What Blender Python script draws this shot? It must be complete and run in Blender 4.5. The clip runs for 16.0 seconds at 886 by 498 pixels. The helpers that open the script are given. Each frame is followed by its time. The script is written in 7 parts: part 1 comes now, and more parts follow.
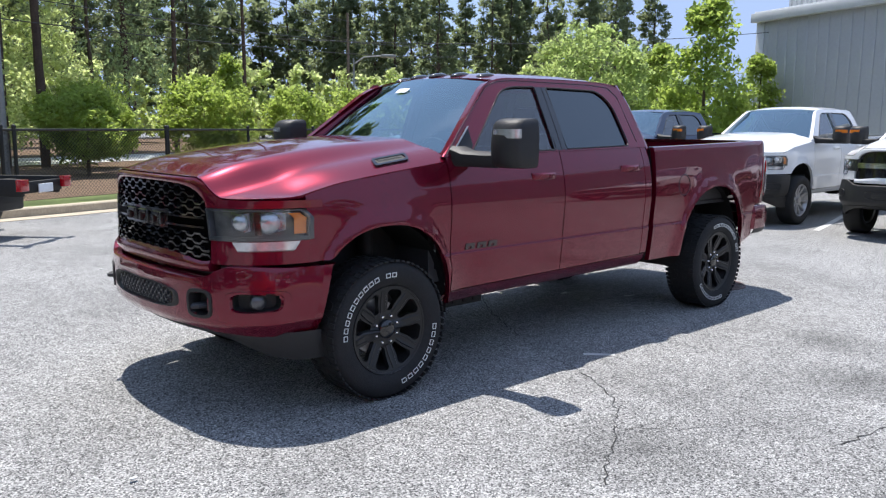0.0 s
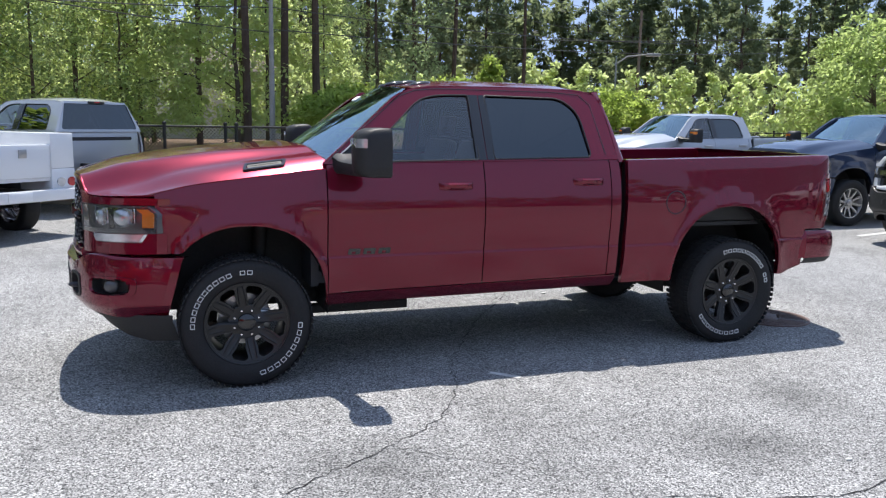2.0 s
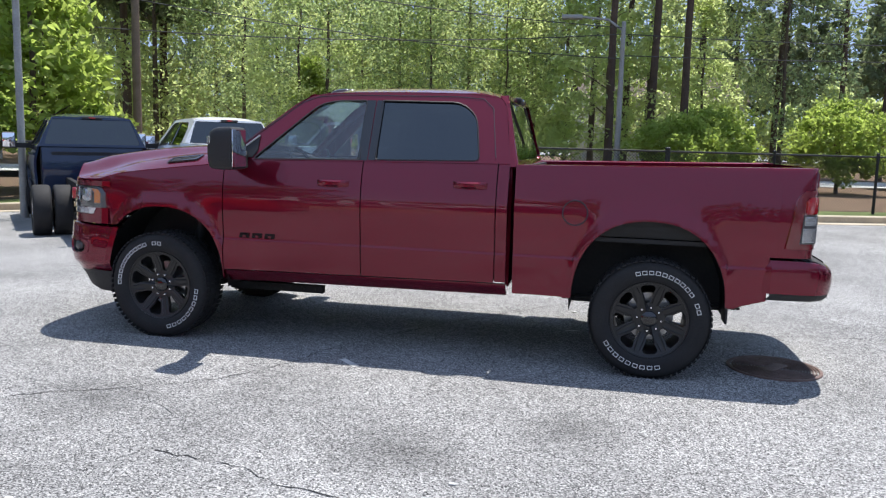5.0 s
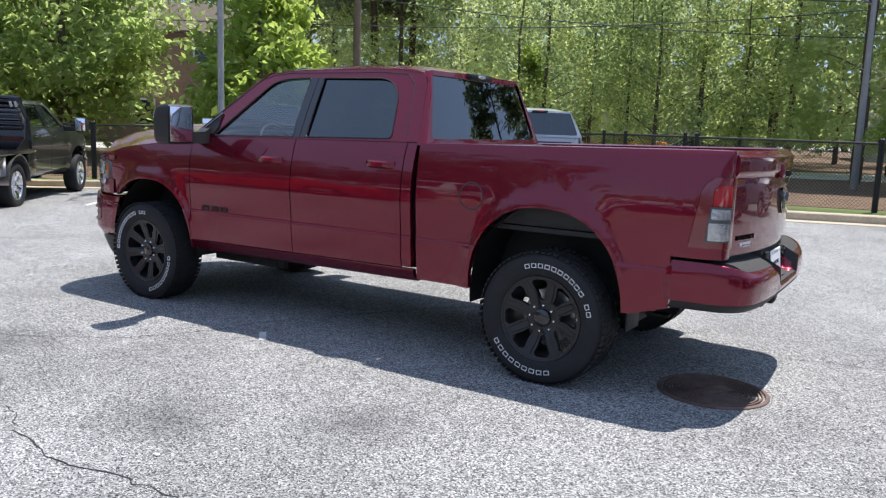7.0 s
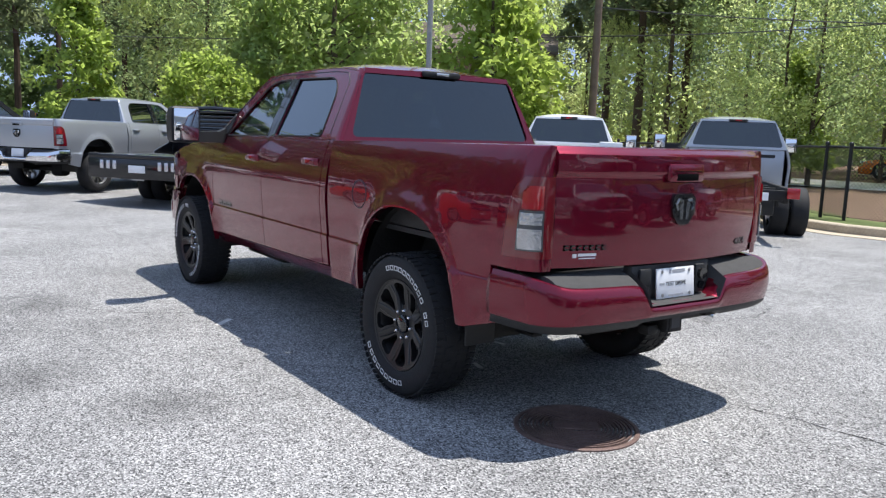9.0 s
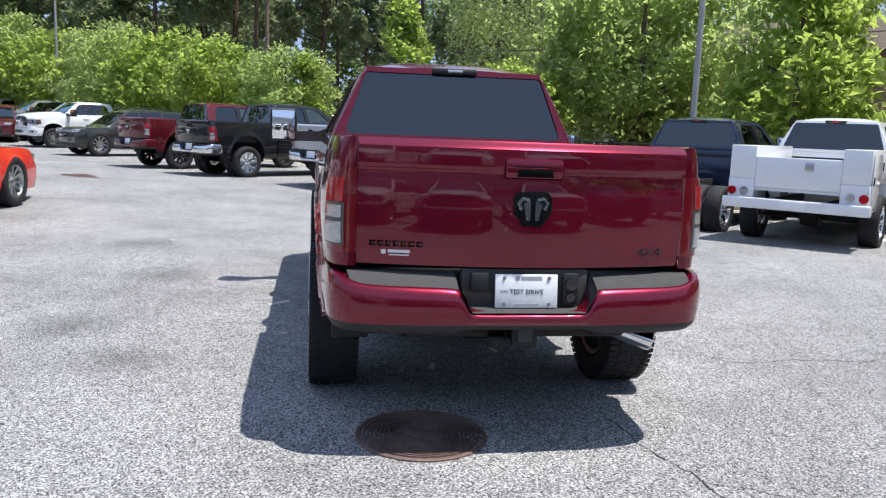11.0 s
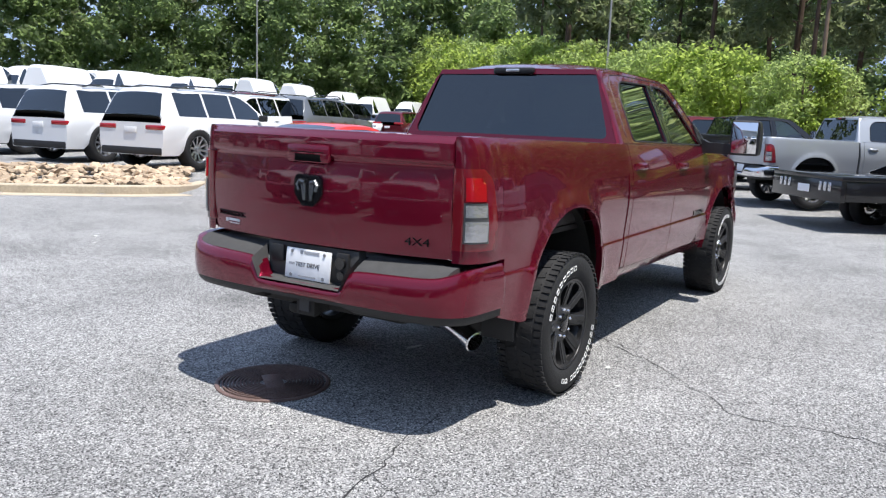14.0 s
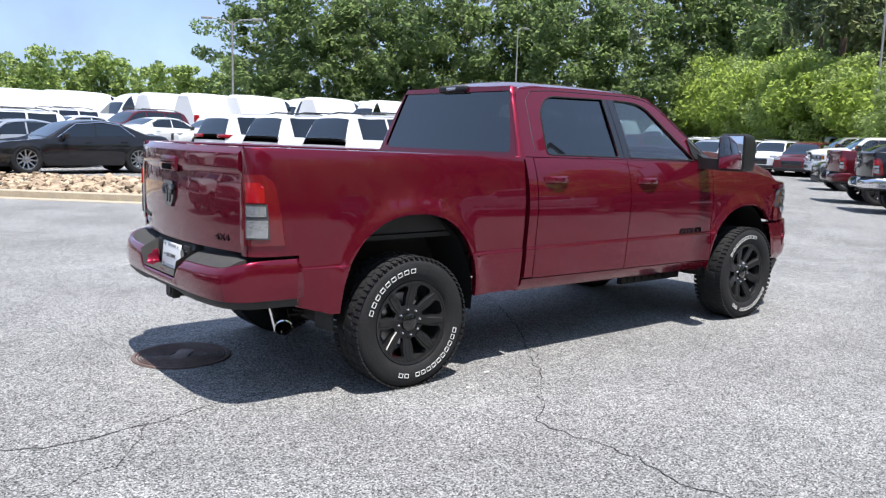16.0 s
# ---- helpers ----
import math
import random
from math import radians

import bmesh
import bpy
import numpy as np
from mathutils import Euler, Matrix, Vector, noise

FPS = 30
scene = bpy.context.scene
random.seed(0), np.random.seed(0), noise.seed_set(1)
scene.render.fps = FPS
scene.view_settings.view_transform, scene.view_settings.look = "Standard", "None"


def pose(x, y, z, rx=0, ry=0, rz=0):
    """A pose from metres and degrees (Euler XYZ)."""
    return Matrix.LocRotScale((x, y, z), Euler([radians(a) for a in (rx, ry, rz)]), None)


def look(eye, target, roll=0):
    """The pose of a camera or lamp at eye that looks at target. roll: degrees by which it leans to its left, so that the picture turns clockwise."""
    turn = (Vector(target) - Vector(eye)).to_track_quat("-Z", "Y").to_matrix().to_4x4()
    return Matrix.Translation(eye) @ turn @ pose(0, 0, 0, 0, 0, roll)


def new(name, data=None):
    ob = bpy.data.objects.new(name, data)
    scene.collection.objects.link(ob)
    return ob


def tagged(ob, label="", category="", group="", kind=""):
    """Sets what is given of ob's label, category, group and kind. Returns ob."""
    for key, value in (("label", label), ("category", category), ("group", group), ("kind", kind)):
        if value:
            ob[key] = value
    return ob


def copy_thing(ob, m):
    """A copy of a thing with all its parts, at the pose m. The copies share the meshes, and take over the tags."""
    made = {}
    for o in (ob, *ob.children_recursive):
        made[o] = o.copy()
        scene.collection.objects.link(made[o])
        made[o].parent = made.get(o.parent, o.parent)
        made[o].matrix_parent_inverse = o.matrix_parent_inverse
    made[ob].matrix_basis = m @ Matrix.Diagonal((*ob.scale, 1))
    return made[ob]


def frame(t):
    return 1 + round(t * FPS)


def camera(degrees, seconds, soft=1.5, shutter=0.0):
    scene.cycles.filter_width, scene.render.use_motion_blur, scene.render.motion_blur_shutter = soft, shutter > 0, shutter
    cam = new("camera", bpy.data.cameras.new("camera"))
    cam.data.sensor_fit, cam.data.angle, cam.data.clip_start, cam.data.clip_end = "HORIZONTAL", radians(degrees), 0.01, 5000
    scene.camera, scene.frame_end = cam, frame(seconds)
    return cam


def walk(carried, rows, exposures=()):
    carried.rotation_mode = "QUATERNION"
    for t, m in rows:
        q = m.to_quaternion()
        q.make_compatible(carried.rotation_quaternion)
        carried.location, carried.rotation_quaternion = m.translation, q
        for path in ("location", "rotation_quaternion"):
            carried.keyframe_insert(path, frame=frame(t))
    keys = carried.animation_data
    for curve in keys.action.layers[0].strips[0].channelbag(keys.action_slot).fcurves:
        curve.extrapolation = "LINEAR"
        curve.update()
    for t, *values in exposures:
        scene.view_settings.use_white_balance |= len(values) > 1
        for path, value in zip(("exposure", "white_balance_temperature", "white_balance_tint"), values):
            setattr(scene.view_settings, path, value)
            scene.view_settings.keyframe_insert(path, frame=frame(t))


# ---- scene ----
cam = camera(58.0, 16.0, 1.25)
PATH = [
    (0, (-4.773, -4.642, 1.613), (-3.444, -3.178, 1.311), 0.3),
    (0.5, (-4.236, -5.061, 1.623), (-3.053, -3.477, 1.324), 0.5),
    (1, (-3.666, -5.444, 1.668), (-2.637, -3.757, 1.36), 0.9),
    (1.5, (-3.073, -5.757, 1.673), (-2.212, -3.978, 1.368), 0.9),
    (2, (-2.451, -6.086, 1.711), (-1.765, -4.233, 1.397), 1.1),
    (2.5, (-1.798, -6.353, 1.698), (-1.293, -4.443, 1.385), 1.2),
    (3, (-1.154, -6.598, 1.675), (-0.821, -4.649, 1.371), 1.2),
    (3.5, (-0.474, -6.745, 1.659), (-0.327, -4.772, 1.366), 1.3),
    (4, (0.269, -6.819, 1.618), (0.214, -4.838, 1.348), 1.3),
    (6.5, (3.404, -5.804, 1.597), (2.505, -4.042, 1.299), 2.0),
    (7, (3.95, -5.413, 1.577), (2.895, -3.741, 1.272), 2.0),
    (7.5, (4.435, -4.959, 1.562), (3.232, -3.39, 1.259), 2.1),
    (8, (4.886, -4.505, 1.539), (3.543, -3.053, 1.245), 2.3),
    (10.5, (6.564, -1.624, 1.563), (4.665, -1.074, 1.26), 1.9),
    (11, (6.666, -1.01, 1.552), (4.716, -0.686, 1.25), 2.2),
    (11.5, (6.767, -0.384, 1.556), (4.791, -0.298, 1.257), 2.3),
    (12, (6.759, 0.248, 1.551), (4.789, 0.089, 1.247), 2.5),
    (12.5, (6.745, 0.907, 1.561), (4.811, 0.505, 1.249), 2.5),
    (13, (6.608, 1.512, 1.555), (4.735, 0.883, 1.241), 2.3),
    (13.5, (6.444, 2.144, 1.566), (4.659, 1.3, 1.249), 2.3),
    (14, (6.184, 2.754, 1.566), (4.502, 1.718, 1.249), 2.2),
    (14.5, (5.894, 3.355, 1.571), (4.324, 2.157, 1.256), 2.0),
    (15, (5.552, 3.907, 1.589), (4.092, 2.576, 1.278), 2.0),
    (15.5, (5.194, 4.457, 1.608), (3.849, 3.008, 1.304), 1.8),
    (16, (4.797, 4.973, 1.586), (3.57, 3.419, 1.306), 1.6),
]
walk(cam, [(t, look(eye, target, roll)) for t, eye, target, roll in PATH])

# ---- sky and sun ----
SUN = Vector((0.085, 0.31, 1.0)).normalized()
world = bpy.data.worlds.new("world")
scene.world = world
world.use_nodes = True
wn = world.node_tree
sky = wn.nodes.new("ShaderNodeTexSky")
sky.sky_type, sky.sun_disc = "NISHITA", False
sky.sun_elevation = math.asin(SUN.z)
sky.sun_rotation = math.atan2(SUN.x, SUN.y)
sky.altitude, sky.air_density, sky.dust_density, sky.ozone_density = 300, 1.0, 0.6, 2.0
# thin high cloud: soft white patches over the blue
tco = wn.nodes.new("ShaderNodeTexCoord")
cl = wn.nodes.new("ShaderNodeTexNoise")
cl.inputs["Scale"].default_value, cl.inputs["Detail"].default_value, cl.inputs["Roughness"].default_value = 2.6, 6, 0.55
ramp = wn.nodes.new("ShaderNodeValToRGB")
ramp.color_ramp.elements[0].position, ramp.color_ramp.elements[1].position = 0.10, 0.48
mixc = wn.nodes.new("ShaderNodeMixRGB")
mixc.inputs["Color2"].default_value = (2.35, 3.02, 4.45, 1)
dim = wn.nodes.new("ShaderNodeMath")
dim.operation, dim.inputs[1].default_value = "MULTIPLY", 1.0
wn.links.new(tco.outputs["Generated"], cl.inputs["Vector"])
wn.links.new(cl.outputs["Fac"], ramp.inputs["Fac"])
wn.links.new(ramp.outputs["Color"], dim.inputs[0])
wn.links.new(dim.outputs[0], mixc.inputs["Fac"])
wn.links.new(sky.outputs[0], mixc.inputs["Color1"])
tone = wn.nodes.new("ShaderNodeMixRGB")
tone.blend_type, tone.inputs["Fac"].default_value, tone.inputs["Color2"].default_value = "MULTIPLY", 1.0, (0.96, 1.0, 1.07, 1)
wn.links.new(mixc.outputs[0], tone.inputs["Color1"])
wn.links.new(tone.outputs[0], wn.nodes["Background"].inputs["Color"])
wn.nodes["Background"].inputs["Strength"].default_value = 0.135
sun = new("sun", bpy.data.lights.new("sun", "SUN"))
sun.data.energy, sun.data.angle, sun.data.color = 4.55, radians(0.6), (1.0, 0.955, 0.90)
sun.matrix_world = look(SUN * 50, (0, 0, 0))
scene.view_settings.exposure = 0.65

# ---- materials ----
def material(name, color, rough=0.6, metal=0.0, spec=0.5, vary=0.0, scale=6.0, bump=0.0, bump_scale=60.0, coat=0.0, rand=0.0, island=0.0, trans=0.0):
    """A principled material with colour variation at two scales and fine relief, in object space metres."""
    m = bpy.data.materials.new(name)
    m.use_nodes = True
    t = m.node_tree
    b = t.nodes["Principled BSDF"]
    b.inputs["Base Color"].default_value = (*color, 1)
    b.inputs["Roughness"].default_value, b.inputs["Metallic"].default_value = rough, metal
    b.inputs["Specular IOR Level"].default_value = spec
    b.inputs["Coat Weight"].default_value, b.inputs["Coat Roughness"].default_value = coat, 0.02
    co = t.nodes.new("ShaderNodeTexCoord")
    src = None
    if vary:
        n1, n2 = t.nodes.new("ShaderNodeTexNoise"), t.nodes.new("ShaderNodeTexNoise")
        n1.inputs["Scale"].default_value, n2.inputs["Scale"].default_value = scale, scale * 9
        n1.inputs["Detail"].default_value = n2.inputs["Detail"].default_value = 5
        add = t.nodes.new("ShaderNodeMath")
        add.operation = "ADD"
        t.links.new(co.outputs["Object"], n1.inputs["Vector"])
        t.links.new(co.outputs["Object"], n2.inputs["Vector"])
        t.links.new(n1.outputs["Fac"], add.inputs[0])
        t.links.new(n2.outputs["Fac"], add.inputs[1])
        rg = t.nodes.new("ShaderNodeMapRange")
        rg.inputs["From Min"].default_value, rg.inputs["From Max"].default_value = 0.6, 1.4
        rg.inputs["To Min"].default_value, rg.inputs["To Max"].default_value = 1 - vary, 1 + vary
        t.links.new(add.outputs[0], rg.inputs["Value"])
        src = rg.outputs[0]
    for amount, node, out in ((rand, "ShaderNodeObjectInfo", "Random"), (island, "ShaderNodeNewGeometry", "Random Per Island")):
        if amount:
            oi = t.nodes.new(node)
            r2 = t.nodes.new("ShaderNodeMapRange")
            r2.inputs["To Min"].default_value, r2.inputs["To Max"].default_value = 1 - amount, 1 + amount
            t.links.new(oi.outputs[out], r2.inputs["Value"])
            if src:
                mu = t.nodes.new("ShaderNodeMath")
                mu.operation = "MULTIPLY"
                t.links.new(src, mu.inputs[0])
                t.links.new(r2.outputs[0], mu.inputs[1])
                src = mu.outputs[0]
            else:
                src = r2.outputs[0]
    if src:
        mx = t.nodes.new("ShaderNodeVectorMath")
        mx.operation = "SCALE"
        mx.inputs[0].default_value = color
        t.links.new(src, mx.inputs["Scale"])
        t.links.new(mx.outputs[0], b.inputs["Base Color"])
    if bump:
        n3 = t.nodes.new("ShaderNodeTexNoise")
        n3.inputs["Scale"].default_value, n3.inputs["Detail"].default_value = bump_scale, 3
        bp = t.nodes.new("ShaderNodeBump")
        bp.inputs["Strength"].default_value, bp.inputs["Distance"].default_value = bump, 0.01
        t.links.new(co.outputs["Object"], n3.inputs["Vector"])
        t.links.new(n3.outputs["Fac"], bp.inputs["Height"])
        t.links.new(bp.outputs[0], b.inputs["Normal"])
    return m


def paint(name, color, metal=0.0, rough=0.4, ior=1.5):
    """Car paint: a flaked base under a clear coat."""
    m = material(name, color, rough, metal, 0.12, 0.05, 700.0, coat=1.0)
    m.node_tree.nodes["Principled BSDF"].inputs["Coat IOR"].default_value = ior
    return m


def glass(name, tint, base=0.05, top=0.9, sheen=(1, 1, 1)):
    """A thin pane: tinted clear with a mirror share that grows to grazing view."""
    m = bpy.data.materials.new(name)
    m.use_nodes = True
    t = m.node_tree
    for n in [n for n in t.nodes if n.type == "BSDF_PRINCIPLED"]:
        t.nodes.remove(n)
    tr, gl, mx = t.nodes.new("ShaderNodeBsdfTransparent"), t.nodes.new("ShaderNodeBsdfGlossy"), t.nodes.new("ShaderNodeMixShader")
    lw, pw, rg = t.nodes.new("ShaderNodeLayerWeight"), t.nodes.new("ShaderNodeMath"), t.nodes.new("ShaderNodeMapRange")
    tr.inputs["Color"].default_value = (*tint, 1)
    gl.inputs["Roughness"].default_value, gl.inputs["Color"].default_value = 0.01, (*sheen, 1)
    pw.operation, pw.inputs[1].default_value = "POWER", 3.2
    rg.inputs["To Min"].default_value, rg.inputs["To Max"].default_value = base, top
    lw.inputs["Blend"].default_value = 0.5
    t.links.new(lw.outputs["Facing"], pw.inputs[0])
    t.links.new(pw.outputs[0], rg.inputs["Value"])
    t.links.new(rg.outputs[0], mx.inputs["Fac"])
    t.links.new(tr.outputs[0], mx.inputs[1])
    t.links.new(gl.outputs[0], mx.inputs[2])
    t.links.new(mx.outputs[0], t.nodes["Material Output"].inputs["Surface"])
    return m


M_RED = paint("dark_red_metallic_paint", (0.160, 0.0044, 0.0205), 0.55, 0.27, 1.47)
M_WHITE = paint("white_paint", (0.72, 0.73, 0.74), 0.0, 0.4)
M_SILVER = paint("silver_paint", (0.40, 0.42, 0.45), 0.5, 0.35)
M_BLACKP = paint("black_paint", (0.012, 0.012, 0.014), 0.1, 0.3)
M_NAVY = paint("navy_paint", (0.012, 0.025, 0.06), 0.3, 0.35)
M_CHARCOAL = paint("charcoal_paint", (0.035, 0.037, 0.035), 0.3, 0.35)
M_GREYP = paint("grey_paint", (0.16, 0.17, 0.18), 0.4, 0.35)
M_ORANGE = paint("orange_red_paint", (0.62, 0.032, 0.018), 0.0, 0.35)
M_MAROON = paint("maroon_paint", (0.10, 0.008, 0.014), 0.3, 0.35)
M_TYRE = material("tyre_rubber", (0.019, 0.019, 0.020), 0.75, 0, 0.3, 0.25, 8.0, 0.25, 90.0)
M_RIM = material("satin_black_alloy", (0.014, 0.014, 0.015), 0.34, 0.1, 0.5, 0.1, 12.0)
M_CHROME = material("chrome", (0.78, 0.78, 0.80), 0.12, 1.0)
M_STEEL = material("brushed_steel", (0.45, 0.45, 0.46), 0.33, 1.0, 0.5, 0.15, 20.0)
M_PLASTIC = material("black_plastic", (0.018, 0.018, 0.019), 0.5, 0, 0.4, 0.15, 9.0, 0.2, 300.0)
M_PAD = material("grey_step_rubber", (0.062, 0.062, 0.062), 0.85, 0, 0.15, 0.2, 14.0, 0.3, 120.0)
M_GLOSSBLACK = material("gloss_black", (0.008, 0.008, 0.009), 0.12, 0, 0.5, coat=0.6)
M_UNDER = material("dark_chassis_metal", (0.017, 0.0165, 0.016), 0.65, 0.2, 0.4, 0.35, 5.0, 0.3, 40.0)
M_SEAT = material("dark_seat_cloth", (0.035, 0.035, 0.038), 0.85, 0, 0.3, 0.2, 10.0, 0.3, 200.0)
M_INTERIOR = material("interior_trim", (0.05, 0.05, 0.052), 0.7, 0, 0.3, 0.15, 8.0)
M_GLASS = glass("clear_car_glass", (0.70, 0.77, 0.76), 0.11)
M_TINT = glass("privacy_glass", (0.022, 0.024, 0.027), 0.10, 0.9, (0.90, 0.97, 1.0))
M_SHIELD = glass("windshield_glass", (0.40, 0.54, 0.58), 0.34, 0.9, (0.72, 0.92, 1.0))
M_LENS = glass("lamp_lens", (0.85, 0.87, 0.88), 0.06)
M_REDLENS = material("red_lamp_lens", (0.36, 0.004, 0.010), 0.12, 0, 0.5, 0.12, 60.0, coat=1.0)
M_LAMPRED = material("dark_red_lamp_cover", (0.15, 0.0035, 0.010), 0.15, 0, 0.5, 0.1, 40.0, coat=1.0)
M_CLEARLAMP = material("clear_lamp_reflector", (0.62, 0.63, 0.66), 0.18, 0.7, 0.5, 0.3, 25.0, coat=1.0)
M_REFLECT = material("faceted_lamp_reflector", (0.66, 0.67, 0.70), 0.10, 1.0, 0.5, 0.25, 30.0, 0.55, 38.0)
M_TAILCLEAR = material("clear_tail_lens", (0.46, 0.47, 0.49), 0.10, 0.75, 0.5, 0.35, 45.0, 0.35, 55.0, coat=1.0)
M_LAMPGREY = material("lamp_housing", (0.07, 0.072, 0.078), 0.3, 0.2, 0.5, 0.2, 20.0, coat=0.6)
M_AMBER = material("amber_lamp_lens", (0.75, 0.20, 0.02), 0.2, 0, 0.5, 0.15, 60.0, coat=0.8)
M_LETTER = material("white_lettering", (0.75, 0.75, 0.74), 0.6)
M_PLATE = material("white_plate", (0.78, 0.79, 0.80), 0.4, 0, 0.5, 0.05, 30.0)
M_INK = material("dark_ink", (0.03, 0.03, 0.035), 0.6)
M_SILVERBADGE = material("smoked_badge", (0.16, 0.17, 0.18), 0.25, 0.8)
# near-black colour that paints the shade inside grille and handle recesses
M_SHADEBLACK = material("deep_black_cavity", (0.006, 0.006, 0.006), 0.95, 0, 0.05)
M_PALEINK = material("pale_print", (0.34, 0.35, 0.37), 0.6)
M_SMOKE = material("smoked_lamp", (0.035, 0.034, 0.034), 0.16, 0.3, 0.5, 0.2, 20.0, coat=0.6)
M_MIRROR = material("mirror_glass", (0.85, 0.86, 0.88), 0.02, 1.0)


def asphalt():
    m = bpy.data.materials.new("worn_asphalt")
    m.use_nodes = True
    t = m.node_tree
    b = t.nodes["Principled BSDF"]
    b.inputs["Roughness"].default_value, b.inputs["Specular IOR Level"].default_value = 0.85, 0.3
    co = t.nodes.new("ShaderNodeTexCoord")

    def noise_node(scale, detail=4, rough=0.6):
        n = t.nodes.new("ShaderNodeTexNoise")
        n.inputs["Scale"].default_value, n.inputs["Detail"].default_value, n.inputs["Roughness"].default_value = scale, detail, rough
        t.links.new(co.outputs["Object"], n.inputs["Vector"])
        return n

    vo = t.nodes.new("ShaderNodeTexVoronoi")
    vo.inputs["Scale"].default_value = 140
    t.links.new(co.outputs["Object"], vo.inputs["Vector"])
    chips = t.nodes.new("ShaderNodeValToRGB")
    e = chips.color_ramp.elements
    e[0].position, e[0].color = 0.0, (0.020, 0.021, 0.023, 1)
    e[1].position, e[1].color = 1.0, (0.56, 0.555, 0.54, 1)
    for pos, c in ((0.22, (0.10, 0.10, 0.101, 1)), (0.5, (0.235, 0.236, 0.235, 1)), (0.8, (0.36, 0.36, 0.355, 1))):
        x = e.new(pos)
        x.color = c
    sep = t.nodes.new("ShaderNodeSeparateColor")
    t.links.new(vo.outputs["Color"], sep.inputs[0])
    t.links.new(sep.outputs[0], chips.inputs["Fac"])
    stain = noise_node(0.55, 6, 0.62)
    r1 = t.nodes.new("ShaderNodeMapRange")
    r1.inputs["From Min"].default_value, r1.inputs["From Max"].default_value = 0.33, 0.62
    r1.inputs["To Min"].default_value, r1.inputs["To Max"].default_value = 0.74, 1.08
    t.links.new(stain.outputs["Fac"], r1.inputs["Value"])
    mid = noise_node(7.0, 5, 0.7)
    grit = noise_node(48.0, 3, 0.75)
    r4 = t.nodes.new("ShaderNodeMapRange")
    r4.inputs["From Min"].default_value, r4.inputs["From Max"].default_value = 0.32, 0.68
    r4.inputs["To Min"].default_value, r4.inputs["To Max"].default_value = 0.84, 1.14
    t.links.new(grit.outputs["Fac"], r4.inputs["Value"])
    r2 = t.nodes.new("ShaderNodeMapRange")
    r2.inputs["From Min"].default_value, r2.inputs["From Max"].default_value = 0.3, 0.7
    r2.inputs["To Min"].default_value, r2.inputs["To Max"].default_value = 0.86, 1.14
    t.links.new(mid.outputs["Fac"], r2.inputs["Value"])
    # sparse pale and tar-dark marks
    far = noise_node(2.3, 3, 0.5)
    r3 = t.nodes.new("ShaderNodeMapRange")
    r3.inputs["From Min"].default_value, r3.inputs["From Max"].default_value = 0.68, 0.8
    r3.inputs["To Min"].default_value, r3.inputs["To Max"].default_value = 1.0, 0.62
    t.links.new(far.outputs["Fac"], r3.inputs["Value"])
    m1, m2 = t.nodes.new("ShaderNodeMath"), t.nodes.new("ShaderNodeMath")
    m1.operation = m2.operation = "MULTIPLY"
    m3 = t.nodes.new("ShaderNodeMath")
    m3.operation = "MULTIPLY"
    t.links.new(r1.outputs[0], m3.inputs[0])
    t.links.new(r4.outputs[0], m3.inputs[1])
    t.links.new(m3.outputs[0], m1.inputs[0])
    t.links.new(r2.outputs[0], m1.inputs[1])
    t.links.new(m1.outputs[0], m2.inputs[0])
    t.links.new(r3.outputs[0], m2.inputs[1])
    # soft dark drips where cars have stood
    total = m2
    ragged = noise_node(3.2, 4, 0.6)
    for x, y, reach in ((-1.4, -2.45, 0.55), (1.43, -2.23, 0.40), (-3.6, -3.05, 0.6), (0.55, -2.75, 0.45)):
        away, rag, fade, drip = t.nodes.new("ShaderNodeVectorMath"), t.nodes.new("ShaderNodeMath"), t.nodes.new("ShaderNodeMapRange"), t.nodes.new("ShaderNodeMath")
        away.operation, away.inputs[1].default_value = "DISTANCE", (x, y, 0)
        rag.operation, rag.inputs[1].default_value, drip.operation = "MULTIPLY_ADD", 0.9 * reach, "MULTIPLY"
        t.links.new(co.outputs["Object"], away.inputs[0])
        t.links.new(ragged.outputs["Fac"], rag.inputs[0])
        t.links.new(away.outputs["Value"], rag.inputs[2])
        fade.inputs["From Min"].default_value, fade.inputs["From Max"].default_value = 0.4 * reach, 1.45 * reach
        fade.inputs["To Min"].default_value, fade.inputs["To Max"].default_value = 0.55, 1.0
        t.links.new(rag.outputs[0], fade.inputs["Value"])
        t.links.new(total.outputs[0], drip.inputs[0])
        t.links.new(fade.outputs[0], drip.inputs[1])
        total = drip
    sc = t.nodes.new("ShaderNodeVectorMath")
    sc.operation = "SCALE"
    t.links.new(chips.outputs[0], sc.inputs[0])
    t.links.new(total.outputs[0], sc.inputs["Scale"])
    t.links.new(sc.outputs[0], b.inputs["Base Color"])
    bp = t.nodes.new("ShaderNodeBump")
    bp.inputs["Strength"].default_value, bp.inputs["Distance"].default_value = 0.55, 0.006
    t.links.new(vo.outputs["Distance"], bp.inputs["Height"])
    t.links.new(bp.outputs[0], b.inputs["Normal"])
    return m


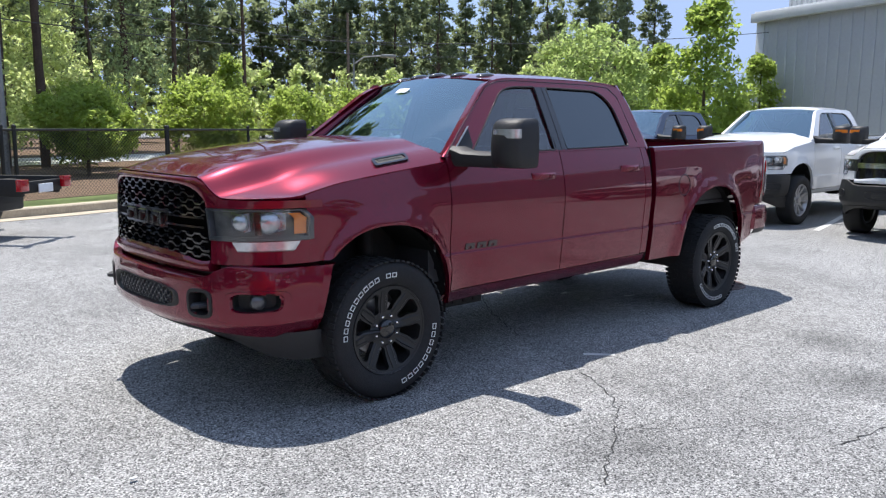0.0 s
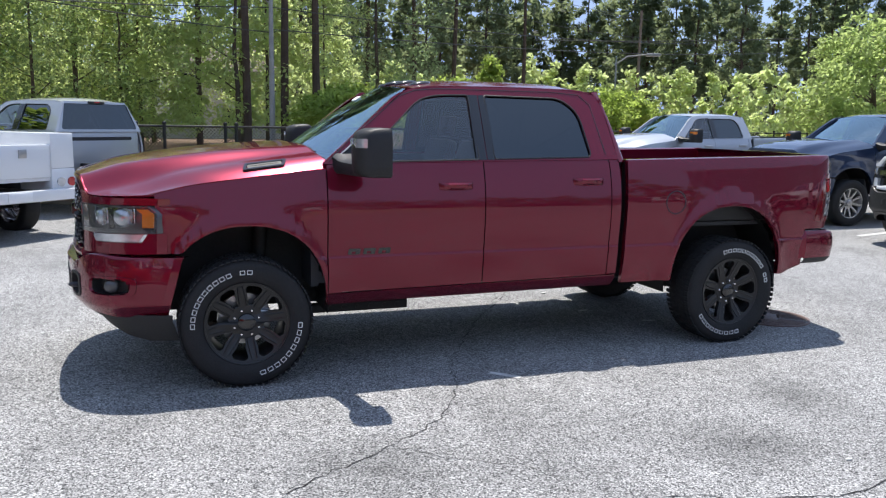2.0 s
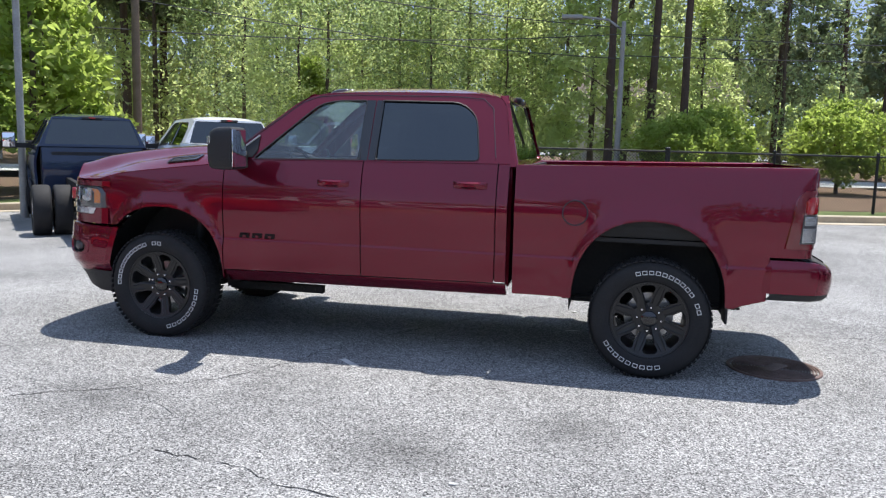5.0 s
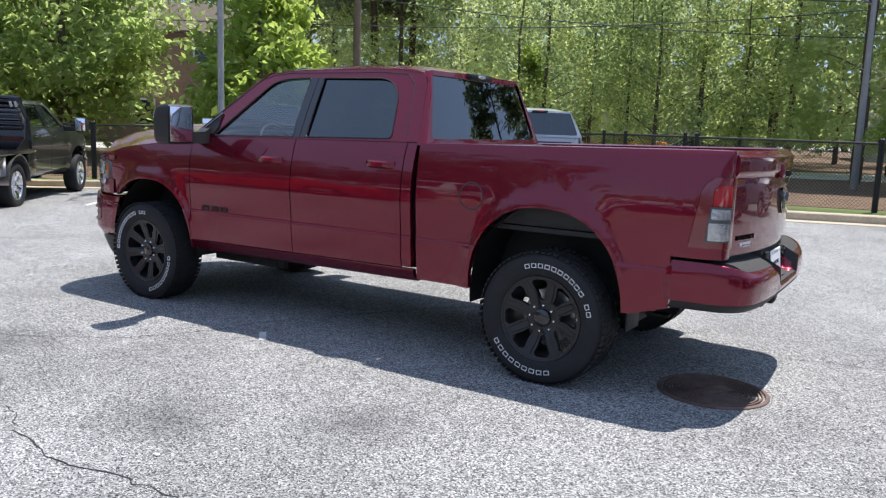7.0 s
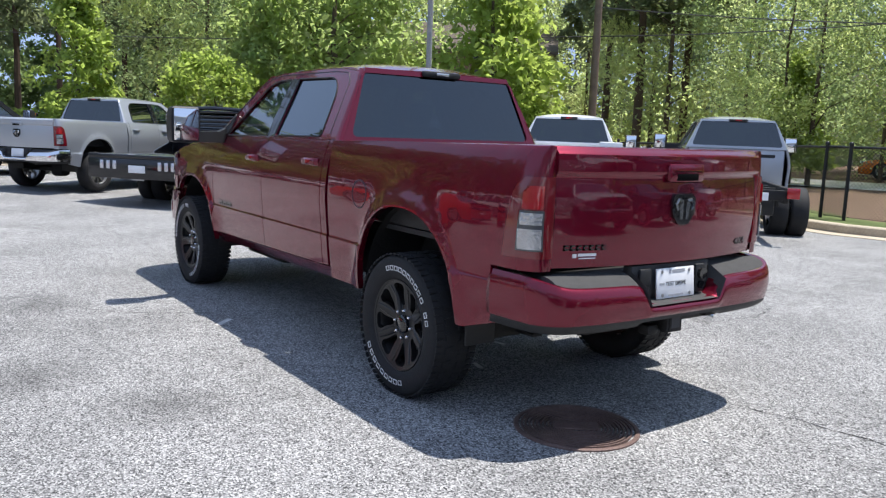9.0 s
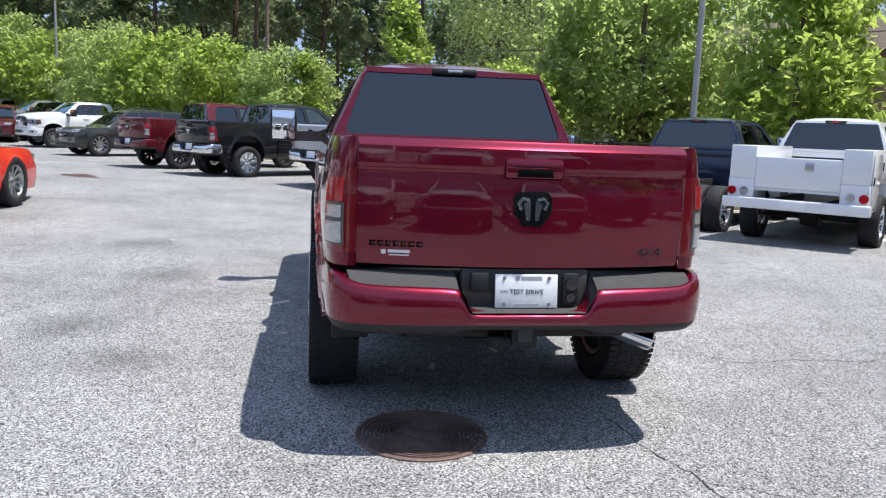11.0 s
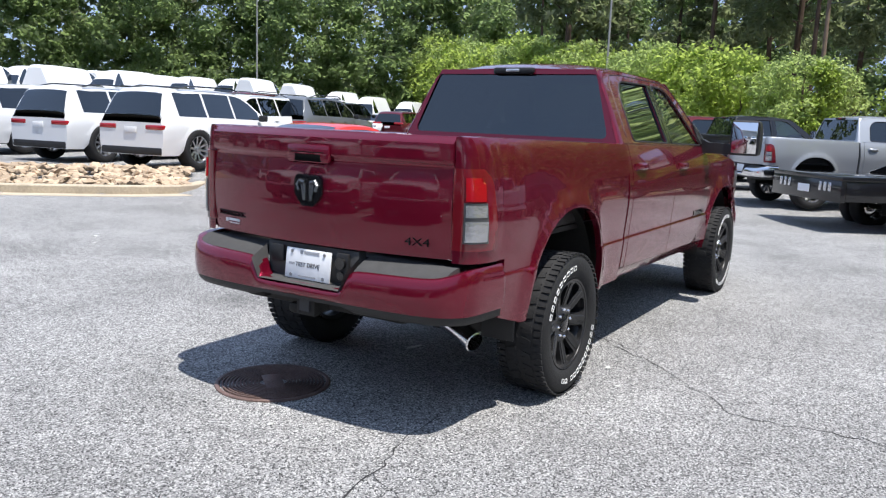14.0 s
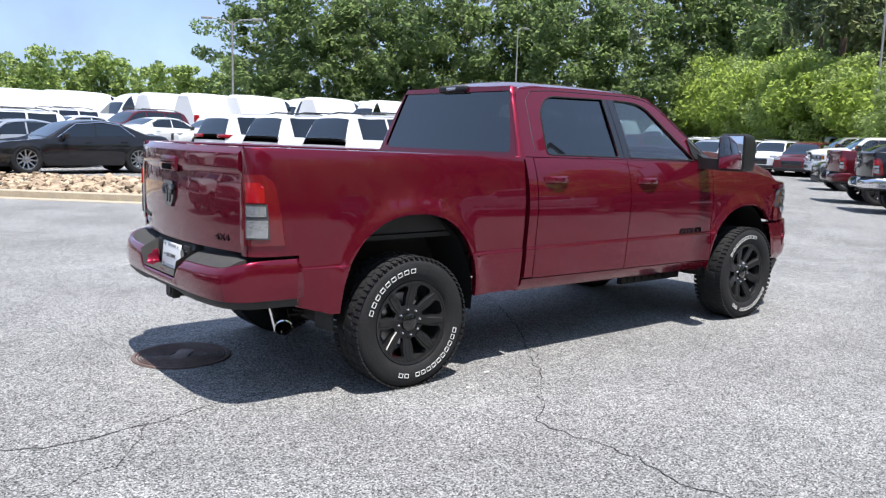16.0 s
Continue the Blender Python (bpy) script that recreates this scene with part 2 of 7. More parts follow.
M_ASPHALT = asphalt()
M_CRACK = material("tar_crack", (0.035, 0.035, 0.036), 0.9, 0, 0.2, 0.3, 30.0)
M_LINE = material("worn_white_line", (0.55, 0.55, 0.53), 0.8, 0, 0.3, 0.35, 12.0)
M_CONCRETE = material("kerb_concrete", (0.42, 0.36, 0.27), 0.85, 0, 0.3, 0.22, 3.0, 0.4, 60.0)
M_IRON = material("rusty_cast_iron", (0.145, 0.095, 0.082), 0.55, 0.2, 0.4, 0.45, 9.0, 0.5, 120.0)
M_GRASS = material("grass_verge", (0.10, 0.13, 0.045), 0.9, 0, 0.2, 0.4, 1.5, 0.6, 30.0)
M_MULCH = material("leaf_litter", (0.16, 0.11, 0.075), 0.95, 0, 0.2, 0.4, 2.5, 0.7, 40.0)
M_STONE = material("tan_river_stone", (0.44, 0.34, 0.24), 0.85, 0, 0.3, 0.3, 5.0, 0.4, 50.0, rand=0.3, island=0.35)
M_FENCE = material("black_fence_metal", (0.012, 0.013, 0.013), 0.45, 0.3)
M_WOODPOLE = material("weathered_pole", (0.20, 0.15, 0.11), 0.9, 0, 0.2, 0.3, 4.0, 0.5, 50.0)
M_GREYPOLE = material("grey_pole", (0.30, 0.30, 0.285), 0.6, 0.2, 0.4, 0.2, 3.0)
M_WIRE = material("cable", (0.05, 0.05, 0.05), 0.6)
M_CLAD = material("grey_metal_cladding", (0.40, 0.42, 0.44), 0.5, 0.1, 0.4, 0.06, 0.8)
M_TRIM = material("pale_trim", (0.55, 0.57, 0.58), 0.5, 0, 0.4, 0.08, 2.0)
M_BRICK = material("brown_house_wall", (0.26, 0.17, 0.12), 0.85, 0, 0.3, 0.25, 4.0, 0.5, 30.0)
M_ROOF = material("dark_shingle_roof", (0.11, 0.09, 0.075), 0.9, 0, 0.2, 0.3, 5.0, 0.5, 30.0)
M_PALEWALL = material("pale_siding", (0.55, 0.53, 0.48), 0.8, 0, 0.3, 0.1, 3.0)
M_PANE = material("dark_window_pane", (0.03, 0.035, 0.04), 0.08, 0, 0.6)
M_BARK = material("grey_brown_bark", (0.10, 0.075, 0.055), 0.95, 0, 0.2, 0.35, 4.0, 0.8, 25.0)
M_PINEBARK = material("pine_bark", (0.085, 0.06, 0.045), 0.95, 0, 0.2, 0.35, 3.0, 0.8, 18.0)


def leaf_material(name, color, translucent, island=0.38):
    m = material(name, color, 0.55, 0, 0.35, 0.25, 0.7, island=island, rand=0.12)
    t = m.node_tree
    b = t.nodes["Principled BSDF"]
    tl, mx = t.nodes.new("ShaderNodeBsdfTranslucent"), t.nodes.new("ShaderNodeMixShader")
    mx.inputs["Fac"].default_value = 0.65
    tl.inputs["Color"].default_value = (*translucent, 1)
    t.links.new(b.outputs[0], mx.inputs[1])
    t.links.new(tl.outputs[0], mx.inputs[2])
    t.links.new(mx.outputs[0], t.nodes["Material Output"].inputs["Surface"])
    return m


M_LEAF = leaf_material("mid_green_leaf", (0.172, 0.205, 0.082), (0.70, 0.80, 0.34), 0.28)
M_BRIGHT = leaf_material("bright_yellow_green_leaf", (0.148, 0.203, 0.050), (0.45, 0.57, 0.13))
M_DARKLEAF = leaf_material("dark_green_leaf", (0.108, 0.140, 0.062), (0.42, 0.53, 0.24), 0.3)
M_NEEDLE = leaf_material("pine_needle", (0.080, 0.100, 0.058), (0.26, 0.31, 0.15))
M_OLIVE = leaf_material("olive_green_leaf", (0.125, 0.168, 0.062), (0.50, 0.62, 0.22))
M_WOODS = leaf_material("forest_leaf", (0.098, 0.136, 0.062), (0.28, 0.38, 0.15), 0.24)

# ---- building tools ----
def finish(name, bm, mat, smooth=38.0):
    bmesh.ops.remove_doubles(bm, verts=bm.verts, dist=1e-5)
    bmesh.ops.dissolve_degenerate(bm, edges=bm.edges, dist=1e-6)
    me = bpy.data.meshes.new(name)
    bm.to_mesh(me)
    bm.free()
    me.materials.append(mat)
    if smooth:
        me.polygons.foreach_set("use_smooth", [True] * len(me.polygons))
        me.set_sharp_from_angle(angle=radians(smooth))
    return me


def part(name, bm, mat, parent=None, label="", smooth=38.0, at=None):
    """Links a bmesh, or a mesh that is made already, as one object under its thing."""
    me = finish(name, bm, mat, smooth) if isinstance(bm, bmesh.types.BMesh) else bm
    ob = new(name, me)
    if parent:
        ob.parent = parent
    if at:
        ob.matrix_basis = at
    if label:
        ob["label"] = label
    return ob


def thing(name, label, category, at=None, group="", kind=""):
    ob = new(name)
    ob.empty_display_size = 0.2
    if at:
        ob.matrix_basis = at
    return tagged(ob, label, category, group, kind)


def lerp(a, b, t):
    return a + (b - a) * t


def knots(x, pts):
    """Straight-line interpolation through (x, value) knots."""
    if x <= pts[0][0]:
        return pts[0][1]
    for (x0, v0), (x1, v1) in zip(pts, pts[1:]):
        if x <= x1:
            return lerp(v0, v1, (x - x0) / (x1 - x0))
    return pts[-1][1]


def soft(x, pts):
    """The same with eased corners (Catmull-Rom on the knots)."""
    if x <= pts[0][0]:
        return pts[0][1]
    if x >= pts[-1][0]:
        return pts[-1][1]
    for i in range(len(pts) - 1):
        x0, v0 = pts[i]
        x1, v1 = pts[i + 1]
        if x <= x1:
            t, h = (x - x0) / (x1 - x0), x1 - x0
            m0 = (v1 - pts[i - 1][1]) / (x1 - pts[i - 1][0]) if i else (v1 - v0) / h
            m1 = (pts[i + 2][1] - v0) / (pts[i + 2][0] - x0) if i + 2 < len(pts) else (v1 - v0) / h
            return (2 * t**3 - 3 * t**2 + 1) * v0 + (t**3 - 2 * t**2 + t) * h * m0 + (-2 * t**3 + 3 * t**2) * v1 + (t**3 - t**2) * h * m1


def sstep(t):
    t = max(0.0, min(1.0, t))
    return t * t * (3 - 2 * t)


def sheet(bm, cols, thick=None, back=False):
    """A surface through columns of points; thick, a vector or a function of a point, gives it a returned rim."""
    vs = [[bm.verts.new(p) for p in c] for c in cols]
    for i in range(len(vs) - 1):
        for j in range(len(vs[0]) - 1):
            bm.faces.new((vs[i][j], vs[i + 1][j], vs[i + 1][j + 1], vs[i][j + 1]))
    if thick is not None:
        f = thick if callable(thick) else (lambda p: thick)
        if back:
            ins = [[bm.verts.new(v.co + f(v.co)) for v in c] for c in vs]
            for i in range(len(vs) - 1):
                for j in range(len(vs[0]) - 1):
                    bm.faces.new((ins[i][j], ins[i][j + 1], ins[i + 1][j + 1], ins[i + 1][j]))
        n, k = len(vs) - 1, len(vs[0]) - 1
        loop = [(i, 0) for i in range(n)] + [(n, j) for j in range(k)] + [(i, k) for i in range(n, 0, -1)] + [(0, j) for j in range(k, 0, -1)]
        outer = [vs[i][j] for i, j in loop]
        inner = [ins[i][j] for i, j in loop] if back else [bm.verts.new(v.co + f(v.co)) for v in outer]
        for a in range(len(loop)):
            b = (a + 1) % len(loop)
            bm.faces.new((outer[a], outer[b], inner[b], inner[a]))
    return bm


def frange(a, b, n):
    return [lerp(a, b, i / n) for i in range(n + 1)]


def block(bm, x0, x1, y0, y1, z0, z1, bevel=0.0, m=None, seg=2):
    """A box, its edges rounded by bevel, added to bm."""
    made = bmesh.ops.create_cube(bm, size=1, matrix=(m or Matrix()) @ Matrix.Translation(((x0 + x1) / 2, (y0 + y1) / 2, (z0 + z1) / 2)) @ Matrix.Diagonal((abs(x1 - x0), abs(y1 - y0), abs(z1 - z0), 1)))
    if bevel:
        es = list({e for v in made["verts"] for e in v.link_edges})
        bmesh.ops.bevel(bm, geom=es, offset=bevel, segments=seg, affect="EDGES", profile=0.5)
    return bm


def lathe(bm, prof, n=32, m=None, closed=False):
    """Turns (radius, height) points round the local y axis."""
    m = m or Matrix()
    rings = []
    for r, h in prof:
        if r < 1e-6:
            rings.append([bm.verts.new(m @ Vector((0, h, 0)))] * n)
        else:
            rings.append([bm.verts.new(m @ Vector((r * math.cos(2 * math.pi * k / n), h, r * math.sin(2 * math.pi * k / n)))) for k in range(n)])
    pairs = list(zip(rings, rings[1:])) + ([(rings[-1], rings[0])] if closed else [])
    for a, b in pairs:
        for k in range(n):
            q = []
            for v in (a[k], a[(k + 1) % n], b[(k + 1) % n], b[k]):
                if v not in q:
                    q.append(v)
            if len(q) > 2:
                bm.faces.new(q)
    return bm


def tube(bm, pts, r, n=8, caps=True):
    """A round bar along points; r is a radius or a list of them."""
    pts = [Vector(p) for p in pts]
    rs = r if isinstance(r, (list, tuple)) else [r] * len(pts)
    rings = []
    for i, p in enumerate(pts):
        d = (pts[min(i + 1, len(pts) - 1)] - pts[max(i - 1, 0)]).normalized()
        s = d.orthogonal().normalized() if not rings else (side - d * side.dot(d)).normalized()
        side = s
        u = d.cross(s)
        rings.append([bm.verts.new(p + (s * math.cos(2 * math.pi * k / n) + u * math.sin(2 * math.pi * k / n)) * rs[i]) for k in range(n)])
    for a, b in zip(rings, rings[1:]):
        for k in range(n):
            bm.faces.new((a[k], a[(k + 1) % n], b[(k + 1) % n], b[k]))
    if caps:
        bm.faces.new(rings[0][::-1])
        bm.faces.new(rings[-1])
    return bm


def rounded(poly, r, n=4):
    """Rounds the corners of a closed 2D polygon; r is one radius or one for each corner."""
    out = []
    rs = r if isinstance(r, (list, tuple)) else [r] * len(poly)
    for i, p in enumerate(poly):
        a, b, c = Vector(poly[i - 1]), Vector(p), Vector(poly[(i + 1) % len(poly)])
        rr = min(rs[i], (a - b).length * 0.49, (c - b).length * 0.49)
        if rr < 1e-4:
            out.append(tuple(b))
            continue
        p0, p1 = b + (a - b).normalized() * rr, b + (c - b).normalized() * rr
        for k in range(n + 1):
            t = k / n
            q = p0 * (1 - t) ** 2 + b * 2 * t * (1 - t) + p1 * t * t
            out.append(tuple(q))
    return out


def plate(bm, outer, holes, place, depth):
    """A flat plate with holes: 2D outlines, laid into space by place(u, v), with a rim of depth (a vector)."""
    loops = [[bm.verts.new(place(*p)) for p in loop] for loop in [outer, *holes]]
    edges = []
    for vs in loops:
        for i in range(len(vs)):
            edges.append(bm.edges.new((vs[i], vs[(i + 1) % len(vs)])))
    bmesh.ops.triangle_fill(bm, use_beauty=True, use_dissolve=False, edges=edges)
    if depth:
        d = Vector(depth)
        for vs in loops:
            ins = [bm.verts.new(v.co + d) for v in vs]
            for i in range(len(vs)):
                j = (i + 1) % len(vs)
                bm.faces.new((vs[i], vs[j], ins[j], ins[i]))
    return bm


def letters(name, body, size, mat, parent, at, depth=0.002, kind=""):
    """Raised words in the built-in font, as a mesh."""
    cu = bpy.data.curves.new(name, "FONT")
    cu.body, cu.size, cu.extrude, cu.align_x, cu.align_y = body, size, depth, "CENTER", "CENTER"
    tmp = bpy.data.objects.new(name, cu)
    scene.collection.objects.link(tmp)
    me = bpy.data.meshes.new_from_object(tmp.evaluated_get(bpy.context.evaluated_depsgraph_get()))
    bpy.data.objects.remove(tmp)
    me.materials.clear()
    me.materials.append(mat)
    ob = new(name, me)
    ob.parent = parent
    ob.matrix_basis = at
    return ob

# ---- ground, kerbs, fence ----
ISLE_A, ISLE_B = Vector((1.9, -15.0)), Vector((-4.6, -8.6))
ISLE_T = (ISLE_B - ISLE_A).normalized()
ISLE_N = Vector((-ISLE_T.y, ISLE_T.x))
if ISLE_N.y > 0:
    ISLE_N = -ISLE_N


def height(x, y):
    """The lot is level round the truck and steps up behind the stone bed, rising gently beyond."""
    p = Vector((x, y)) - ISLE_A
    s, a = p.dot(ISLE_N), p.dot(ISLE_T)
    side = 1 - sstep((a - 10) / 12)
    z = (0.30 * sstep((s - 0.4) / 2.0) + 0.028 * max(0.0, min(s, 60) - 7)) * side
    back = max(0.0, -0.81 * (x + 30) - 0.59 * (y + 12))
    fall = 0.02 * min(30.0, max(0.0, -x - 3)) * (1 - sstep((s + 3) / 3))
    return z + 0.012 * min(back, 60) * sstep((a - 14) / 10) - fall


def sheet_ground():
    bm = bmesh.new()
    line = [-900, -500, -260, -160, -110] + frange(-90, -34, 14) + frange(-32, 24, 46) + [30, 40, 55, 80, 120, 200, 400, 900]
    sheet(bm, [[Vector((x, y, height(x, y))) for y in line] for x in line])
    return tagged(part("ground", bm, M_ASPHALT), "worn pale grey asphalt of the parking lot", "ground", kind="structure")


sheet_ground()


def strip(name, line, w0, w1, z0, z1, mat, label, category, top_round=0.02, kind="structure", base=height):
    """A kerb-like strip along a plan line: w0 to w1 metres to its left, z0 to z1 over the ground."""
    bm = bmesh.new()
    cs = []
    for i, p in enumerate(line):
        a, b = Vector(line[max(i - 1, 0)]), Vector(line[min(i + 1, len(line) - 1)])
        d = (b - a).normalized()
        n = Vector((-d.y, d.x))
        q0, q1 = Vector(p) + n * w0, Vector(p) + n * w1
        g0, g1 = base(q0.x, q0.y), base(q1.x, q1.y)
        e = n * top_round
        cs.append([Vector((*q0, g0 + z0)), Vector((*(q0), g0 + z1 - top_round)), Vector((*(q0 + e), g0 + z1)), Vector((*(q1 - e), g1 + z1)), Vector((*q1, g1 + z1 - top_round)), Vector((*q1, g1 + z0))])
    sheet(bm, cs)
    return tagged(part(name, bm, mat), label, category, kind=kind)


def smooth_line(pts, step=0.6):
    """Catmull-Rom through plan points."""
    out = []
    for i in range(len(pts) - 1):
        p0, p1, p2, p3 = (Vector(pts[max(0, min(len(pts) - 1, i + k))]) for k in (-1, 0, 1, 2))
        n = max(2, int((p2 - p1).length / step))
        for k in range(n):
            t = k / n
            out.append(tuple(0.5 * ((2 * p1) + (p2 - p0) * t + (2 * p0 - 5 * p1 + 4 * p2 - p3) * t * t + (3 * p1 - p0 - 3 * p2 + p3) * t**3)))
    return out + [tuple(pts[-1])]


level = lambda x, y: 0.0
KERB = smooth_line([(-44, -17.5), (-30, -6.2), (-14.0, 6.4), (-8.4, 11.4), (-5.4, 12.3), (-2.6, 10.6), (-0.6, 10.7), (3, 11.8), (8, 13.6), (26, 20), (60, 32)], 0.7)
strip("kerb", KERB, 0.0, 0.28, -0.1, 0.16, M_CONCRETE, "tan concrete kerb along the fence", "kerb")
strip("gutter", KERB, -0.42, 0.0, -0.05, 0.012, M_CONCRETE, "pale concrete gutter along the kerb", "kerb", 0.004)
strip("verge", KERB, 0.28, 1.5, -0.1, 0.150, M_GRASS, "grassy verge behind the kerb", "verge", 0.01)
# leaf litter behind the verge: one sheet drawn out in one direction
bm = bmesh.new()
away = Vector((-0.43, 0.90, 0.0))
sheet(bm, [[Vector((*p, height(*p) + 0.13)) + away * w for w in (1.0, 8.0, 30.0, 95.0)] for p in KERB[::2] + KERB[-1:]])
tagged(part("woodland_floor", bm, M_MULCH), "brown leaf litter under the trees", "ground", kind="structure")
# fence behind the kerb: posts, rails and a woven mesh
def fence_run(a, b):
    a, b = Vector(a), Vector(b)
    d, n = (b - a), Vector((-(b - a).y, (b - a).x)).normalized() * 0.95
    T = thing("chain_link_fence", "black chain link fence with posts and top rail", "fence", group="fence runs along the kerb")
    count = max(1, round(d.length / 2.7))
    for k in range(count + 1):
        p = a + n + d * (k / count)
        bm = bmesh.new()
        g = height(p.x, p.y)
        tube(bm, [(p.x, p.y, g + 0.1), (p.x, p.y, g + 1.56)], 0.035, 8)
        bmesh.ops.create_uvsphere(bm, u_segments=8, v_segments=5, radius=0.045, matrix=Matrix.Translation((p.x, p.y, g + 1.58)))
        part("post", bm, M_FENCE, T)
    p, q = a + n, b + n
    gp, gq = height(p.x, p.y), height(q.x, q.y)
    bm = bmesh.new()
    tube(bm, [(p.x, p.y, gp + 1.52), (q.x, q.y, gq + 1.52)], 0.024, 8)
    part("top_rail", bm, M_FENCE, T)
    bm = bmesh.new()
    tube(bm, [(p.x, p.y, gp + 0.2), (q.x, q.y, gq + 0.2)], 0.006, 4)
    part("tension_wire", bm, M_FENCE, T)
    # woven diamonds, as thin crossing strips
    u = (q - p).normalized()
    L, H, gap, w = (q - p).length, 1.30, 0.075 if min(p.length, q.length) < 24 else 0.15, 0.0055 if min(p.length, q.length) < 24 else 0.009
    vs, fs = [], []
    k = -int(H / gap)
    while k * gap < L:
        for sl in (1, -1):
            s0 = k * gap if sl > 0 else k * gap + H
            za, zb, sa, sb = 0.2, 0.2 + H, s0, s0 + sl * H
            lo, hi = min(sa, sb), max(sa, sb)
            if hi > 0 and lo < L:
                t0, t1 = 0.0, 1.0
                if sl > 0:
                    t0, t1 = max(0, -sa / H), min(1, (L - sa) / H)
                else:
                    t0, t1 = max(0, (sa - L) / H), min(1, sa / H)
                if t1 > t0:
                    e = [(sa + sl * H * t, za + H * t) for t in (t0, t1)]
                    i = len(vs)
                    for s_, z_ in e:
                        c = p + u * s_
                        z_ += lerp(gp, gq, s_ / L)
                        vs += [(c.x - u.x * w, c.y - u.y * w, z_), (c.x + u.x * w, c.y + u.y * w, z_)]
                    fs.append((i, i + 1, i + 3, i + 2))
        k += 1
    me = bpy.data.meshes.new("mesh")
    me.from_pydata(vs, [], fs)
    me.materials.append(M_FENCE)
    tagged(part("mesh", me, None, T), kind="stuff")


marks = [(-30, -6.2), (-14.0, 6.4), (-8.4, 11.4), (-5.4, 12.3), (-2.6, 10.6), (-0.6, 10.7), (3, 11.8), (8, 13.6), (26, 20)]
for a, b in zip(marks, marks[1:]):
    fence_run(a, b)

# the stone bed with its kerb
isle = smooth_line([tuple(ISLE_A + ISLE_T * -14), tuple(ISLE_A + ISLE_T * -5), tuple(ISLE_A), tuple(ISLE_A + ISLE_T * 4), tuple(ISLE_A + ISLE_T * 7.4), tuple(ISLE_A + ISLE_T * 8.4 + ISLE_N * 0.6), tuple(ISLE_A + ISLE_T * 8.7 + ISLE_N * 1.9)], 0.5)
strip("kerb_of_bed", isle, 0.0, 0.26, -0.1, 0.16, M_CONCRETE, "tan concrete kerb round the stone bed", "kerb", base=level)
strip("gutter_of_bed", isle, -0.40, 0.0, -0.05, 0.010, M_CONCRETE, "pale concrete gutter of the stone bed", "kerb", 0.004, base=level)

rng = random.Random(5)
stone_meshes = []
for k in range(6):
    bm = bmesh.new()
    bmesh.ops.create_icosphere(bm, subdivisions=1, radius=1)
    for v in bm.verts:
        v.co *= rng.uniform(0.72, 1.15)
        v.co.z *= 0.6
    stone_meshes.append(finish("stone", bm, M_STONE, 30))
bed = thing("stone_bed", "bed of loose tan river stones behind the kerb", "stones")
vs, fs = [], []
for k in range(2400):
    a, s = rng.uniform(-13, 8.2), rng.uniform(0.35, 2.2)
    p = ISLE_A + ISLE_T * a + ISLE_N * s
    r = rng.uniform(0.05, 0.15)
    z = lerp(0.10, 0.34, sstep(s / 2.2)) + 0.02
    m = Matrix.Translation((p.x, p.y, z)) @ Euler((rng.uniform(-0.5, 0.5), rng.uniform(-0.5, 0.5), rng.uniform(0, 6.28))).to_matrix().to_4x4() @ Matrix.Diagonal((r * rng.uniform(0.8, 1.5), r, r * rng.uniform(0.7, 1.1), 1))
    if k < 290 and s < 1.3 and -6 < a < 8:
        part("stone", stone_meshes[k % 6], None, bed, at=m)
    else:
        me, i = stone_meshes[k % 6], len(vs)
        vs += [tuple(m @ v.co) for v in me.vertices]
        fs += [tuple(i + j for j in f.vertices) for f in me.polygons]
me = bpy.data.meshes.new("stone_rest")
me.from_pydata(vs, [], fs)
me.materials.append(M_STONE)
tagged(part("stone_rest", me, None, bed), kind="stuff")

# manhole cover with raised rings
cover = thing("manhole_cover", "round rusty cast iron manhole cover set in asphalt", "manhole cover", pose(2.835, -0.45, 0.0))
up = Matrix.Rotation(math.pi / 2, 4, "X")
bm = bmesh.new()
lathe(bm, [(0.335, -0.01), (0.335, 0.008), (0.330, 0.012), (0.312, 0.012), (0.308, 0.006)], 56, up)
part("ring", bm, M_IRON, cover)
bm = bmesh.new()
prof = [(0.306, -0.012)]
for k in range(11):
    r = 0.297 - k * 0.0205
    prof += [(r, -0.012), (r - 0.002, 0.013), (r - 0.010, 0.013), (r - 0.012, -0.012)]
lathe(bm, prof + [(0.0, -0.012)], 56, up)
lid = part("lid", bm, M_IRON, cover)
bm = bmesh.new()
block(bm, -0.12, 0.12, -0.055, 0.055, 0.004, 0.0145, 0.004, Matrix.Rotation(0.9, 4, "Z"))
part("name_plate", bm, M_IRON, cover)

# cracks, lines and litter on the asphalt
def crack(pts, width, seed):
    r = random.Random(seed)
    line = []
    for (x0, y0), (x1, y1) in zip(pts, pts[1:]):
        n = max(3, int(math.hypot(x1 - x0, y1 - y0) / 0.06))
        line += [(lerp(x0, x1, k / n) + r.uniform(-0.022, 0.022), lerp(y0, y1, k / n) + r.uniform(-0.022, 0.022)) for k in range(n)]
    bm = bmesh.new()
    cs = []
    for i, p in enumerate(line):
        a, b = Vector(line[max(i - 1, 0)]), Vector(line[min(i + 1, len(line) - 1)])
        n = Vector((-(b - a).y, (b - a).x)).normalized() * width * 0.62 * r.uniform(0.15, 1.0)
        cs.append([Vector((p[0] + n.x, p[1] + n.y, 0.003)), Vector((p[0], p[1], 0.004)), Vector((p[0] - n.x, p[1] - n.y, 0.003))])
    sheet(bm, cs)
    tagged(part("asphalt_crack", bm, M_CRACK), "thin dark crack in the worn asphalt", "crack", "cracks in the asphalt", "structure")


